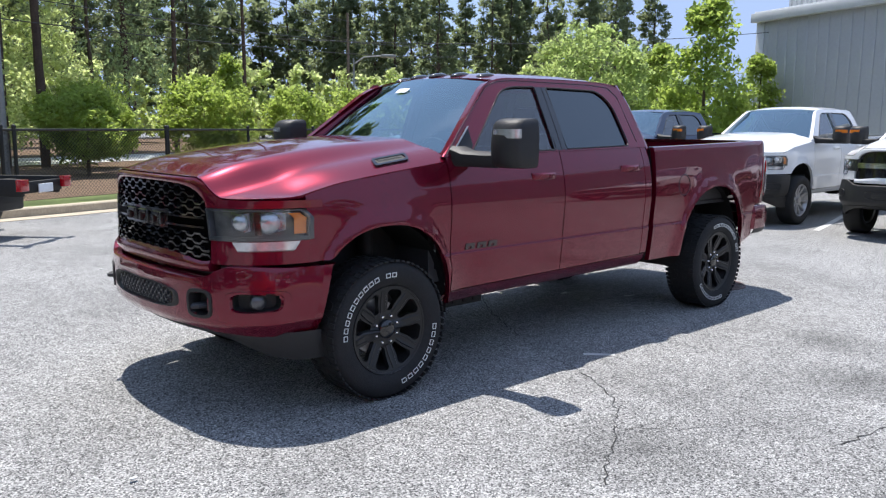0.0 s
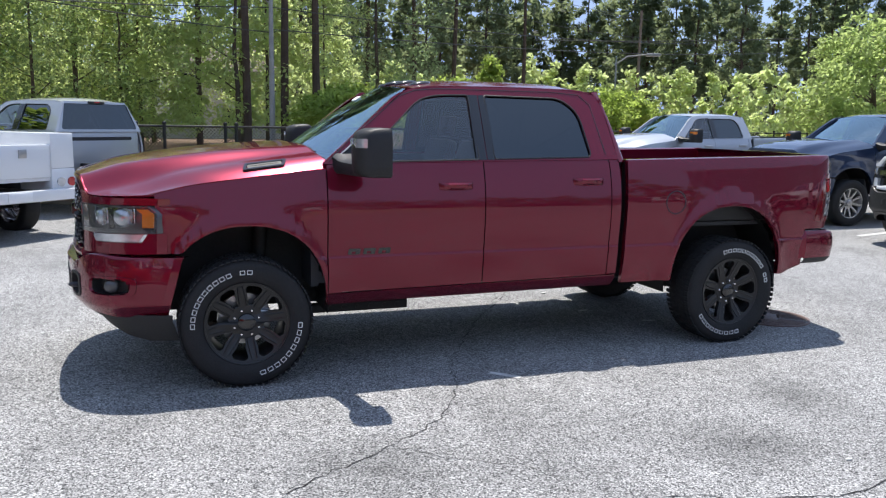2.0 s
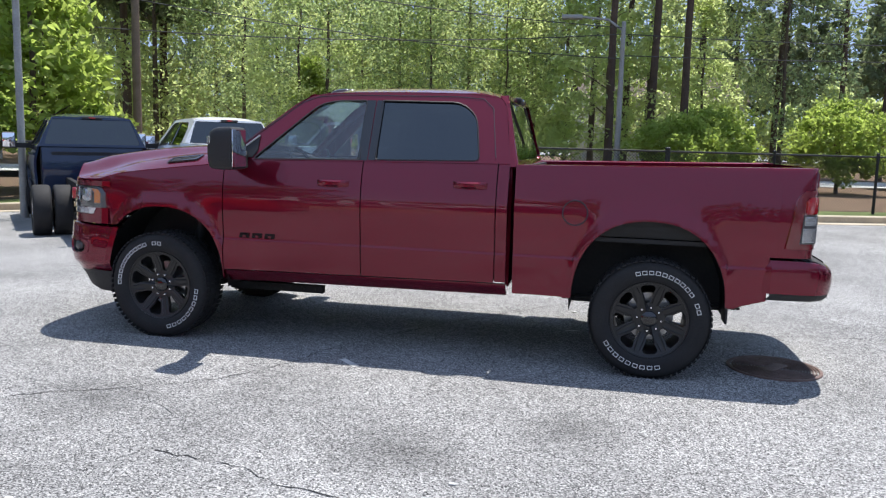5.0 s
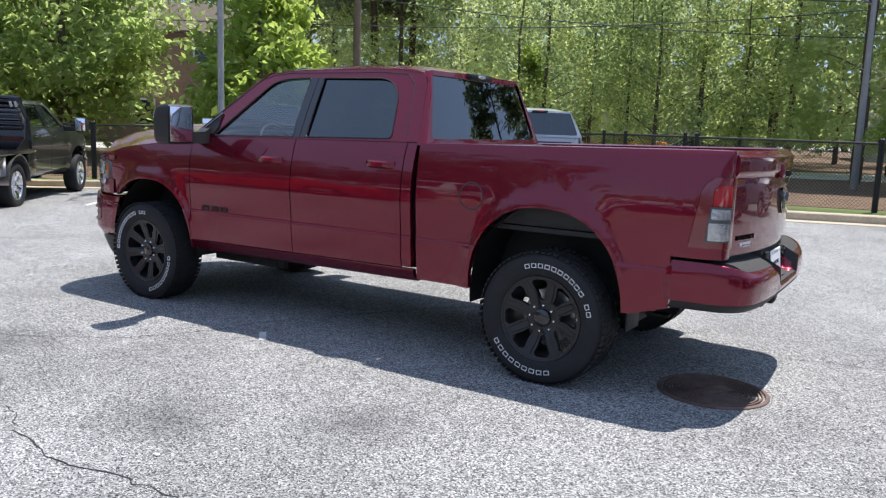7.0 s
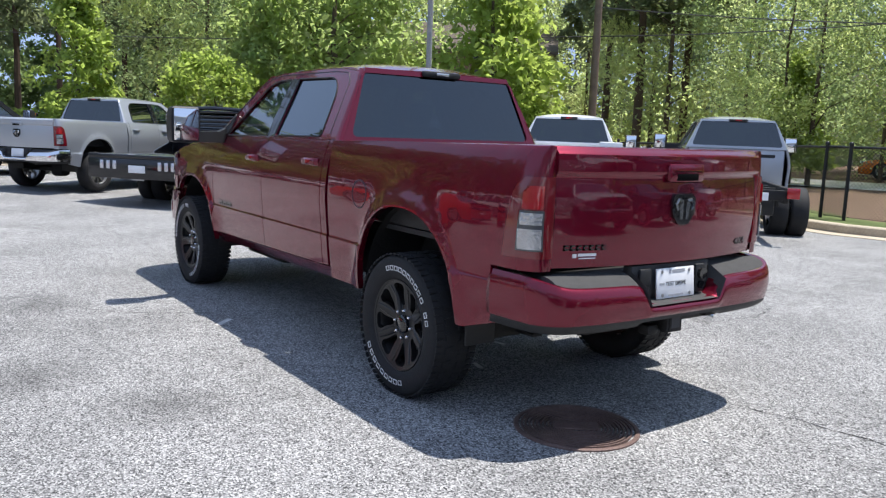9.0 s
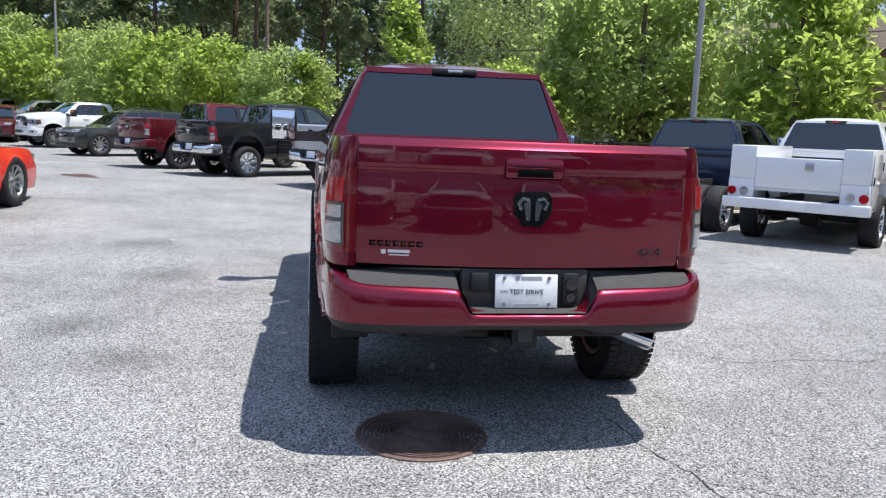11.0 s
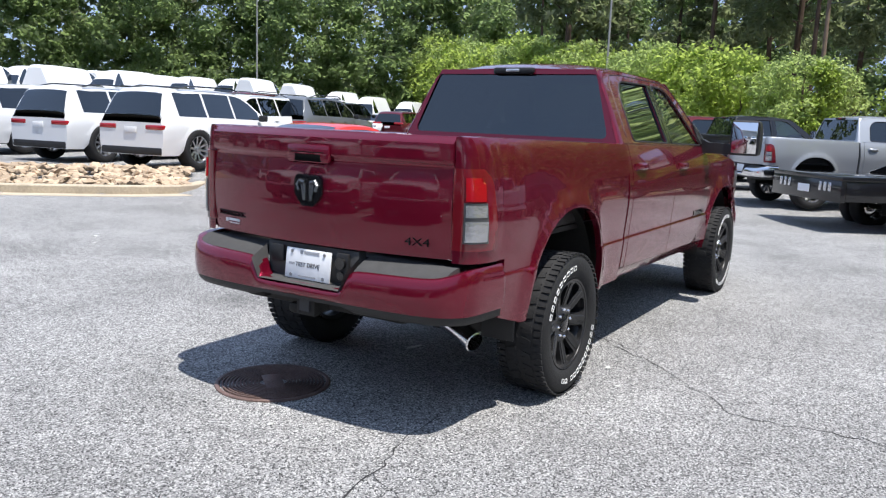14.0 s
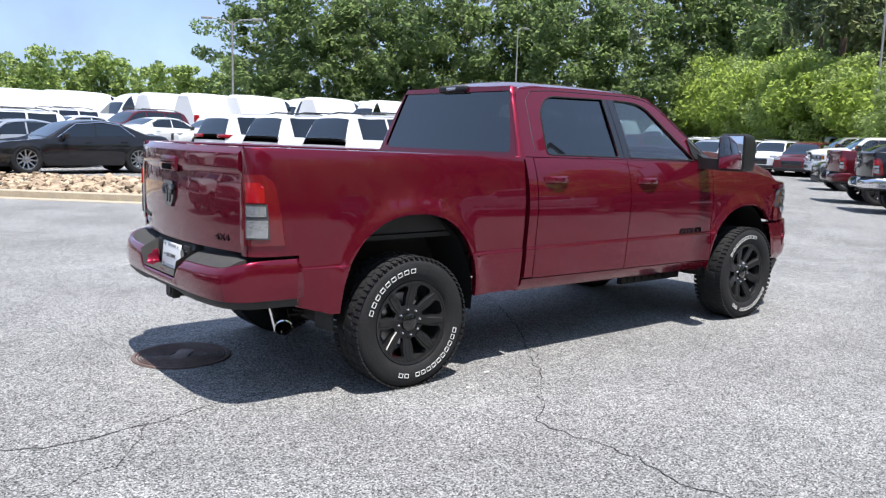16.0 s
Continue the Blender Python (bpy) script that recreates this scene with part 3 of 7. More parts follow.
crack([(0.92, 1.14), (0.17, 0.17), (-0.49, -0.97), (-0.64, -1.5), (-0.9, -1.92), (-1.14, -2.1), (-1.45, -2.32), (-1.75, -2.48), (-1.94, -2.65)], 0.008, 1)
crack([(-1.3, -2.2), (-1.0, -2.5), (-0.75, -2.6), (-0.55, -2.9)], 0.004, 2)
crack([(-0.6, -3.12), (-0.14, -3.18), (0.2, -3.34), (0.47, -3.4), (0.72, -3.4), (0.98, -3.36), (1.35, -3.33), (1.9, -3.5)], 0.009, 3)
crack([(0.46, 0.49), (0.68, 0.92), (1.03, 1.32), (1.35, 1.62), (1.5, 1.82), (1.67, 1.89), (1.67, 2.12), (1.63, 2.41), (1.61, 2.57), (1.7, 2.9), (1.5, 3.5)], 0.008, 4)
crack([(1.5, 1.82), (1.2, 2.3), (0.9, 2.6)], 0.003, 5)
crack([(2.6, 0.6), (3.06, 0.64), (3.24, 0.71), (3.46, 0.76), (3.83, 0.8), (4.05, 0.78), (4.6, 0.6)], 0.009, 6)
crack([(3.46, 0.76), (3.75, 1.2), (4.4, 1.5)], 0.004, 7)
crack([(2.3, -3.4), (3.0, -3.1), (3.9, -3.25)], 0.005, 8)
crack([(-3.5, -3.5), (-2.6, -6.0), (-3.4, -9.0)], 0.006, 9)
crack([(0.5, 5.0), (-2.5, 4.2), (-5, 3.6)], 0.006, 10)
crack([(-1.6, -3.4), (-1.9, -4.3), (-1.4, -5.0)], 0.005, 11)


def line_mark(x0, y0, x1, y1, w=0.10):
    bm = bmesh.new()
    a, b = Vector((x0, y0)), Vector((x1, y1))
    n = Vector((-(b - a).y, (b - a).x)).normalized() * w / 2
    sheet(bm, [[Vector((*(p + n), height(*p) + 0.004)), Vector((*(p - n), height(*p) + 0.004))] for p in (lerp(a, b, k / 6) for k in range(7))])
    tagged(part("parking_line", bm, M_LINE), "worn white painted parking line", "parking line", "parking lines", "structure")


for k in range(9):
    x, y = lerp(-2.0, -22.5, k / 8), lerp(9.6, -6.4, k / 8)
    line_mark(x, y, x - 2.9, y + 3.7)
for k in range(6):
    line_mark(8.0 + 0.2 * k, -2.2 + 2.95 * k, 13.2 + 0.2 * k, -1.0 + 2.95 * k)
line_mark(-0.28, -1.20, -0.12, -1.36, 0.05)
line_mark(1.62, -0.21, 1.74, -0.24, 0.035)
line_mark(1.25, 0.26, 1.36, 0.28, 0.035)
# drain grate
bm = bmesh.new()
block(bm, -0.6, 0.6, -0.35, 0.35, -0.02, 0.006)
for k in range(14):
    block(bm, -0.55 + k * 0.082, -0.51 + k * 0.082, -0.3, 0.3, 0.004, 0.012)
tagged(part("drain_grate", bm, M_IRON, at=pose(-12.65, -6.3, height(-12.65, -6.3), 0, 0, 25)), "dark iron drain grate in the asphalt", "drain grate")
r = random.Random(11)
for k in range(46):
    bm = bmesh.new()
    s = r.uniform(0.008, 0.022)
    x, y = r.uniform(-5, 8), r.uniform(-7, 7)
    if abs(x) < 3.2 and abs(y) < 1.0:
        continue
    bmesh.ops.create_icosphere(bm, subdivisions=1, radius=s, matrix=Matrix.Translation((x, y, s * 0.3)) @ Matrix.Diagonal((1.4, 0.8, 0.45, 1)))
    tagged(part("pebble", bm, M_LINE), "pale loose chip of stone on the asphalt", "pebble", "loose chips")

# ---- pickup trucks ----
ARCH_F = (-1.875, 0.50, 0.51, 0.54)
ARCH_R = (1.865, 0.50, 0.525, 0.60)


def arch_z(x, arch):
    d = abs(x - arch[0]) / arch[2]
    return arch[1] + arch[3] * (1 - d**2.3) ** (1 / 2.3) if d < 1 else 0.0


def flare(x, z, arch, size=0.03, reach=0.13):
    d = math.hypot((x - arch[0]) / arch[2], (z - arch[1]) / arch[3]) - 1
    return size * (1 - 0.75 * sstep((d * arch[2] - 0.045) / 0.03) - 0.25 * sstep((d * arch[2] - 0.05) / reach)) if z > 0.45 else 0.0


def crease(z):
    return 0.007 * (1 - sstep((z - 0.805) / 0.012))


def half(x, z):
    """Half width of cab and fender."""
    w = soft(z, [(0.45, 0.890), (0.60, 0.919), (0.80, 0.940), (1.0, 0.958), (1.10, 0.962), (1.20, 0.955), (1.32, 0.932), (1.42, 0.900), (1.48, 0.872)])
    w -= 0.16 * max(0, (-2.30 - x) / 0.5) ** 2
    return w + flare(x, z, ARCH_F) + crease(z)


def bed_half(x, z):
    """Half width of the bed."""
    w = soft(z, [(0.45, 0.905), (0.60, 0.930), (0.80, 0.950), (1.0, 0.966), (1.10, 0.970), (1.22, 0.964), (1.36, 0.948), (1.44, 0.934), (1.485, 0.918), (1.51, 0.895)])
    w -= 0.05 * max(0, (x - 2.35) / 0.6) ** 2
    return w + flare(x, z, ARCH_R) + crease(z)


def sill(x):
    return 1.437 + 0.022 * (x + 0.6)


def rail(x):
    return 1.455 + 0.020 * (x - 0.9)


def gh(z):
    """Half width of the glasshouse."""
    return 0.897 - 0.435 * (z - 1.44) - 0.10 * max(0, z - 1.44) ** 2


def front_x(y, z):
    a = abs(y)
    return soft(a, [(0, -2.925), (0.3, -2.917), (0.5, -2.888), (0.65, -2.845), (0.78, -2.775), (0.88, -2.665), (0.94, -2.53), (0.965, -2.41)]) + 0.05 * (z - 1.05)


def seam_z(x):
    """Height of the seam between hood and fender."""
    return soft(x, [(-2.55, 1.234), (-2.46, 1.240), (-2.36, 1.266), (-2.20, 1.300), (-1.90, 1.338), (-1.60, 1.372), (-1.33, 1.402)])


def nose_top(a):
    """Height of the hood's front edge, a across."""
    return 1.347 - 0.006 * (a / 0.6) ** 2 - 0.106 * sstep((a - 0.545) / 0.185)


def hood_point(s, t):
    a = abs(t)
    edge = lerp(front_x(0.92, 1.24), -1.33, s)
    y = t * (half(edge, seam_z(edge)) - 0.003)
    x = lerp(front_x(y, nose_top(abs(y))) + 0.004, -1.50 + 0.17 * t * t, s)
    low = lerp(nose_top(abs(y)), seam_z(x), sstep((a - 0.9) / 0.1))
    top = soft(s, [(0, 1.375), (0.15, 1.420), (0.35, 1.468), (0.65, 1.518), (1, 1.552)])
    side = seam_z(x)
    shape = 1 - 0.04 * (a / 0.4) ** 2
    shape -= lerp(0.50, 0.24, s) * sstep((abs(y) - 0.545) / 0.185) + 0.06 * sstep((a - 0.7) / 0.3)
    shape *= 1 - max(0, (a - 0.78) / 0.22) ** 2.3
    wide = sstep((a - 0.5) / 0.4)
    g = 1 - (1 - min(1, s / lerp(0.20, 0.45, wide))) ** lerp(2.4, 2.1, wide)
    return Vector((x, y, lerp(low, side + (top - side) * shape, g)))


def shield_point(s, t):
    """The windshield: s upwards, t across."""
    w = lerp(0.80, 0.615, s)
    x = lerp(-1.49 + 0.21 * t * t, -0.745 + 0.07 * t * t, s) - 0.025 * math.sin(math.pi * s)
    return Vector((x, t * w, lerp(1.485 - 0.04 * t * t, 1.970 - 0.035 * t * t, s)))


def nose_table():
    """Arc lengths along the plan of the nose."""
    out, l, last = [], 0.0, None
    for k in range(400):
        y = 0.9665 * k / 399
        p = (front_x(y, 1.05), y)
        if last:
            l += math.hypot(p[0] - last[0], p[1] - last[1])
        out.append((l, y))
        last = p
    return out


NOSE = nose_table()


def arc_of(y):
    return knots(y, [(b, a) for a, b in NOSE])


def nose_point(l, z, off=0.0, sg=1):
    """A point on the nose by its arc length from the middle; off moves it outwards."""
    y0, y1 = knots(l - 0.004, NOSE), knots(l + 0.004, NOSE)
    d = Vector((front_x(y1, z) - front_x(y0, z), y1 - y0, 0)).normalized()
    y = knots(l, NOSE)
    return Vector((front_x(y, z) - d.y * off, sg * (y + d.x * off), z))


def bumper_face(k, z, off=0.0):
    """A point on the front bumper, off outwards."""
    x, y = front_bumper_plan(k)
    x0, y0 = front_bumper_plan(k - 0.01)
    x1, y1 = front_bumper_plan(k + 0.01)
    d = Vector((x1 - x0, y1 - y0, 0)).normalized()
    v = (z - 0.5) / 0.36
    x += 0.06 * max(0, abs(k) - 0.8) / 0.2 * (v - 0.6) * 1.6
    out_ = off + 0.014 * math.sin(math.pi * max(0, min(1, v))) - 0.035 * max(0, 0.16 - v) / 0.16
    out_ += 0.010 * sstep((v - 0.70) / 0.03) * sstep((0.5 - abs(k)) / 0.2)
    return Vector((x - d.y * out_, y + d.x * out_, z))


def oval(face, ck, cz, rk, rz, depth, out_=0.006, rim=1.14, power=4.0):
    """A rounded pocket in a face: a rim that stands proud and a floor set back."""
    cs = []
    for r, o in ((rim, -0.004), (rim * 0.97, out_), (1.0, out_), (0.93, -0.01), (0.86, depth), (0.4, depth), (0.01, depth)):
        c = []
        for j in range(33):
            a = 2 * math.pi * j / 32
            q = (abs(math.cos(a)) ** power + abs(math.sin(a)) ** power) ** (-1 / power)
            c.append(face(ck + rk * r * q * math.cos(a), cz + rz * r * q * math.sin(a), o))
        cs.append(c)
    return cs


def in_oval(u, v, ck, cz, rk, rz, power=4.0):
    return (abs(u - ck) / rk) ** power + (abs(v - cz) / rz) ** power < 1


def rear_bumper_plan(k):
    """Plan of the rear bumper: k from -1 to 1, with the outward direction."""
    a = abs(k)
    pts = [(0, 3.130, 0.0), (0.5, 3.118, 0.545), (0.7, 3.08, 0.79), (0.8, 3.02, 0.882), (0.88, 2.93, 0.928), (1, 2.67, 0.950)]
    return soft(a, [(p[0], p[1]) for p in pts]), soft(a, [(p[0], p[2]) for p in pts]) * (1 if k >= 0 else -1)


def front_bumper_plan(k):
    a = abs(k)
    pts = [(0, -2.972, 0.0), (0.35, -2.950, 0.36), (0.6, -2.880, 0.66), (0.75, -2.765, 0.84), (0.86, -2.61, 0.935), (1, -2.355, 0.968)]
    return soft(a, [(p[0], p[1]) for p in pts]), soft(a, [(p[0], p[2]) for p in pts]) * (1 if k >= 0 else -1)


def corner_point(u, z, off=0.0):
    """The rounded rear corner of the bed: u from the side to the tailgate, right half."""
    a = u * math.pi / 2
    w = bed_half(2.70, z) + off
    return Vector((2.70 + (0.242 + off) * math.sin(a) ** 0.9, 0.808 + (w - 0.808) * math.cos(a) ** 0.62, z))


def make_wheel(style):
    """Meshes of one wheel, axis along y, its face towards -y: (part name, mesh, children)."""
    out = {}
    n = {"hero": 56, "alloy": 20}.get(style, 28)
    bm = bmesh.new()
    rw = 0.14
    prof = [(0.268, -0.115), (0.285, -0.132), (0.33, -0.142), (0.375, -0.140), (0.402, -0.128), (0.416, -0.105), (0.418, 0.0), (0.416, 0.105), (0.402, 0.128), (0.375, 0.140), (0.33, 0.142), (0.285, 0.132), (0.268, 0.115)]
    lathe(bm, prof, n)
    out["tyre"] = finish("tyre", bm, M_TYRE)
    bm = bmesh.new()
    if style == "hero":
        for k in range(64):
            for side in (-1, 1):
                a = 2 * math.pi * (k + (0.5 if side > 0 else 0)) / 64
                m = Matrix.Rotation(a, 4, "Y")
                block(bm, 0.413, 0.4225, side * 0.088, side * 0.136, -0.0135, 0.0135, 0, m)
                if k % 2:
                    block(bm, 0.414, 0.4225, side * 0.012, side * 0.07, -0.018, 0.010, 0, m @ Matrix.Rotation(side * 0.3, 4, "X"))
                else:
                    block(bm, 0.414, 0.4225, side * 0.02, side * 0.075, -0.012, 0.014, 0, m @ Matrix.Rotation(-side * 0.2, 4, "X"))
    out["tread"] = finish("tread", bm, M_TYRE)
    bm = bmesh.new()
    lathe(bm, [(0.272, -0.118), (0.268, -0.124), (0.258, -0.120), (0.250, -0.095), (0.235, -0.06), (0.235, 0.11), (0.262, 0.12)], n)
    rim_mat = {"hero": M_RIM, "dark": M_RIM, "steel": M_STEEL, "chrome": M_CHROME, "alloy": M_STEEL}[style]
    out["wheel"] = finish("wheel", bm, rim_mat)
    bm = bmesh.new()
    spokes = {"hero": 8, "dark": 8, "steel": 10, "chrome": 8, "alloy": 10}[style]
    if style == "hero":
        # a dished face with eight rounded windows and a raised rib on each spoke
        dish = lambda u, v: Vector((u, knots(math.hypot(u, v), [(0.0, -0.070), (0.10, -0.074), (0.20, -0.100), (0.262, -0.118)]), v))
        rim_line = [(0.262 * math.cos(2 * math.pi * q / 64), 0.262 * math.sin(2 * math.pi * q / 64)) for q in range(64)]
        windows = []
        for k in range(8):
            a = 2 * math.pi * (k + 0.75) / 8
            loop = rounded([(0.112, -0.016), (0.175, -0.030), (0.222, -0.056), (0.246, -0.036), (0.246, 0.036), (0.222, 0.056), (0.175, 0.030), (0.112, 0.016)], [0.014, 0.03, 0.025, 0.02, 0.02, 0.025, 0.03, 0.014], 4)
            windows.append([(u * math.cos(a) - v * math.sin(a), u * math.sin(a) + v * math.cos(a)) for u, v in loop])
        plate(bm, rim_line, windows, dish, (0, 0.034, 0))
        for k in range(8):
            m = Matrix.Rotation(-2 * math.pi * (k + 0.25) / 8, 4, "Y")
            cs = []
            for r_, w_ in ((0.105, 0.024), (0.15, 0.027), (0.20, 0.024), (0.240, 0.020)):
                y_ = dish(r_, 0).y
                cs.append([m @ Vector((r_, y_ + 0.001, -w_)), m @ Vector((r_, y_ - 0.007, -w_ * 0.7)), m @ Vector((r_, y_ - 0.003, 0)), m @ Vector((r_, y_ - 0.007, w_ * 0.7)), m @ Vector((r_, y_ + 0.001, w_))])
            sheet(bm, cs)
    for k in range(0 if style == "hero" else spokes):
        m = Matrix.Rotation(2 * math.pi * (k + 0.25) / spokes, 4, "Y")
        wide, inner = (0.056, 0.034) if spokes == 8 else (0.02, 0.022)
        cs = []
        for r, y, w in ((0.05, -0.062, inner), (0.10, -0.072, inner), (0.17, -0.092, lerp(inner, wide, 0.5)), (0.235, -0.108, wide * 1.1), (0.258, -0.110, wide * 1.35)):
            cs.append([m @ Vector((r, y + 0.014, -w)), m @ Vector((r, y + 0.002, -w * 0.86)), m @ Vector((r, y, -w * 0.55)), m @ Vector((r, y + (0.006 if style == "hero" else 0), 0)), m @ Vector((r, y, w * 0.55)), m @ Vector((r, y + 0.002, w * 0.86)), m @ Vector((r, y + 0.014, w))])
        sheet(bm, cs, Vector((0, 0.035, 0)))
    if style in ("steel", "chrome"):
        lathe(bm, [(0.07, -0.05), (0.12, -0.03), (0.2, -0.045), (0.235, -0.055)], n)
    if style != "hero":
        lathe(bm, [(0.02, -0.066), (0.075, -0.068), (0.105, -0.066), (0.108, -0.03)], n)
    out["spokes"] = finish("spokes", bm, rim_mat)
    bm = bmesh.new()
    lathe(bm, [(0.0, -0.104), (0.045, -0.103), (0.055, -0.096), (0.060, -0.064)], 24)
    out["hub_cap"] = finish("hub_cap", bm, M_GLOSSBLACK if style in ("hero", "dark") else rim_mat)
    bm = bmesh.new()
    lathe(bm, [(0.0, -0.096), (0.006, -0.096), (0.0105, -0.090), (0.0115, -0.062)], 10)
    out["lug_nut"] = finish("lug_nut", bm, M_CHROME)
    bm = bmesh.new()
    lathe(bm, [(0.0, 0.03), (0.17, 0.03), (0.175, 0.05)], 24)
    block(bm, -0.16, -0.05, 0.0, 0.09, -0.06, 0.09, 0.015)
    out["brake_disc"] = finish("brake_disc", bm, M_STEEL if style == "hero" else M_UNDER)
    # raised white marks round the sidewall: plain outlined blocks of letter size
    bm = bmesh.new()
    for count, start, step, reverse in ((10, 0.0, 0.135, False), (2, 10.9 * 0.135, 0.135, False), (9, 3.2, 0.152, True)):
        for k in range(count):
            a = start + k * step
            m = Matrix.Rotation(a, 4, "Y") @ Matrix.Translation((0.336, -0.1425, 0)) @ Matrix.Rotation(-0.06, 4, "Z")
            hgt, wid, th = 0.014, 0.0165 if not reverse else 0.018, 0.0042
            for u0, u1, v0, v1 in ((-hgt, hgt, -wid, -wid + th), (-hgt, hgt, wid - th, wid), (hgt - th, hgt, -wid, wid)) + ((-hgt, -hgt + th, -wid, wid),):
                block(bm, u0, u1, -0.002, 0.003, v0, v1, 0, m)
    out["sidewall_mark"] = finish("sidewall_mark", bm, M_LETTER, 0)
    return out


WHEELS = {k: make_wheel(k) for k in ("hero", "dark", "steel", "chrome", "alloy")}


def add_wheel(parent, style, at, marks=False, turn=0.0, size=1.0, nuts=8):
    w = WHEELS[style]
    at = at @ Matrix.Rotation(turn, 4, "Y") @ Matrix.Scale(size, 4)
    hub = part("wheel", w["wheel"], None, parent, at=at)
    part("tyre", w["tyre"], None, hub)
    part("spokes", w["spokes"], None, hub)
    part("hub_cap", w["hub_cap"], None, hub)
    if style == "hero":
        part("brake_disc", w["brake_disc"], None, hub)
        part("tread", w["tread"], None, hub)["kind"] = "stuff"
    for k in range(nuts if style in ("hero", "chrome") else 0):
        a = 2 * math.pi * (k + 0.5) / nuts
        part("lug_nut", w["lug_nut"], None, hub, at=Matrix.Translation((0.083 * math.cos(a), 0, 0.083 * math.sin(a))))
    if marks:
        part("sidewall_mark", w["sidewall_mark"], None, hub, "raised white sidewall marks")["kind"] = "stuff"
    return hub


def cols_of(x0, x1, n, arches=(), fine=40):
    xs = set(frange(x0, x1, n))
    for a in arches:
        for k in range(1, fine):
            x = a[0] - a[2] * math.cos(math.pi * k / fine)
            if x0 < x < x1:
                xs.add(x)
        for e in (a[0] - a[2] + 1e-4, a[0] + a[2] - 1e-4):
            if x0 < e < x1:
                xs.add(e)
    return sorted(xs)


ROWS = [0.49, 0.55, 0.60, 0.66, 0.72, 0.78, 0.800, 0.806, 0.812, 0.818, 0.83, 0.87, 0.92, 0.97, 1.02, 1.07, 1.12, 1.17, 1.22, 1.27, 1.32, 1.36, 1.39, 1.41, 1.43, 1.45, 1.465, 1.48, 1.49, 1.50, 1.51]


def side_sheet(xs, lo, hi, wf, sg, thick=0.04, rows=None):
    bm = bmesh.new()
    cs = []
    for x in xs:
        a, b = lo(x), hi(x)
        cs.append([Vector((x, sg * wf(x, z), z)) for z in [a] + [min(max(r, a), b) for r in (rows or ROWS)] + [b]])
    return sheet(bm, cs, Vector((0, -sg * thick, 0)))


def ring_strip(bm, path, w, h, m=None):
    """A flat-section bar that follows a wavy line of (x, y, z)."""
    m = m or Matrix()
    cs = [[m @ (Vector(p) + Vector(d)) for d in ((0, 0, -w), (-h, 0, -w * 0.6), (-h, 0, w * 0.6), (0, 0, w))] for p in path]
    return sheet(bm, cs)


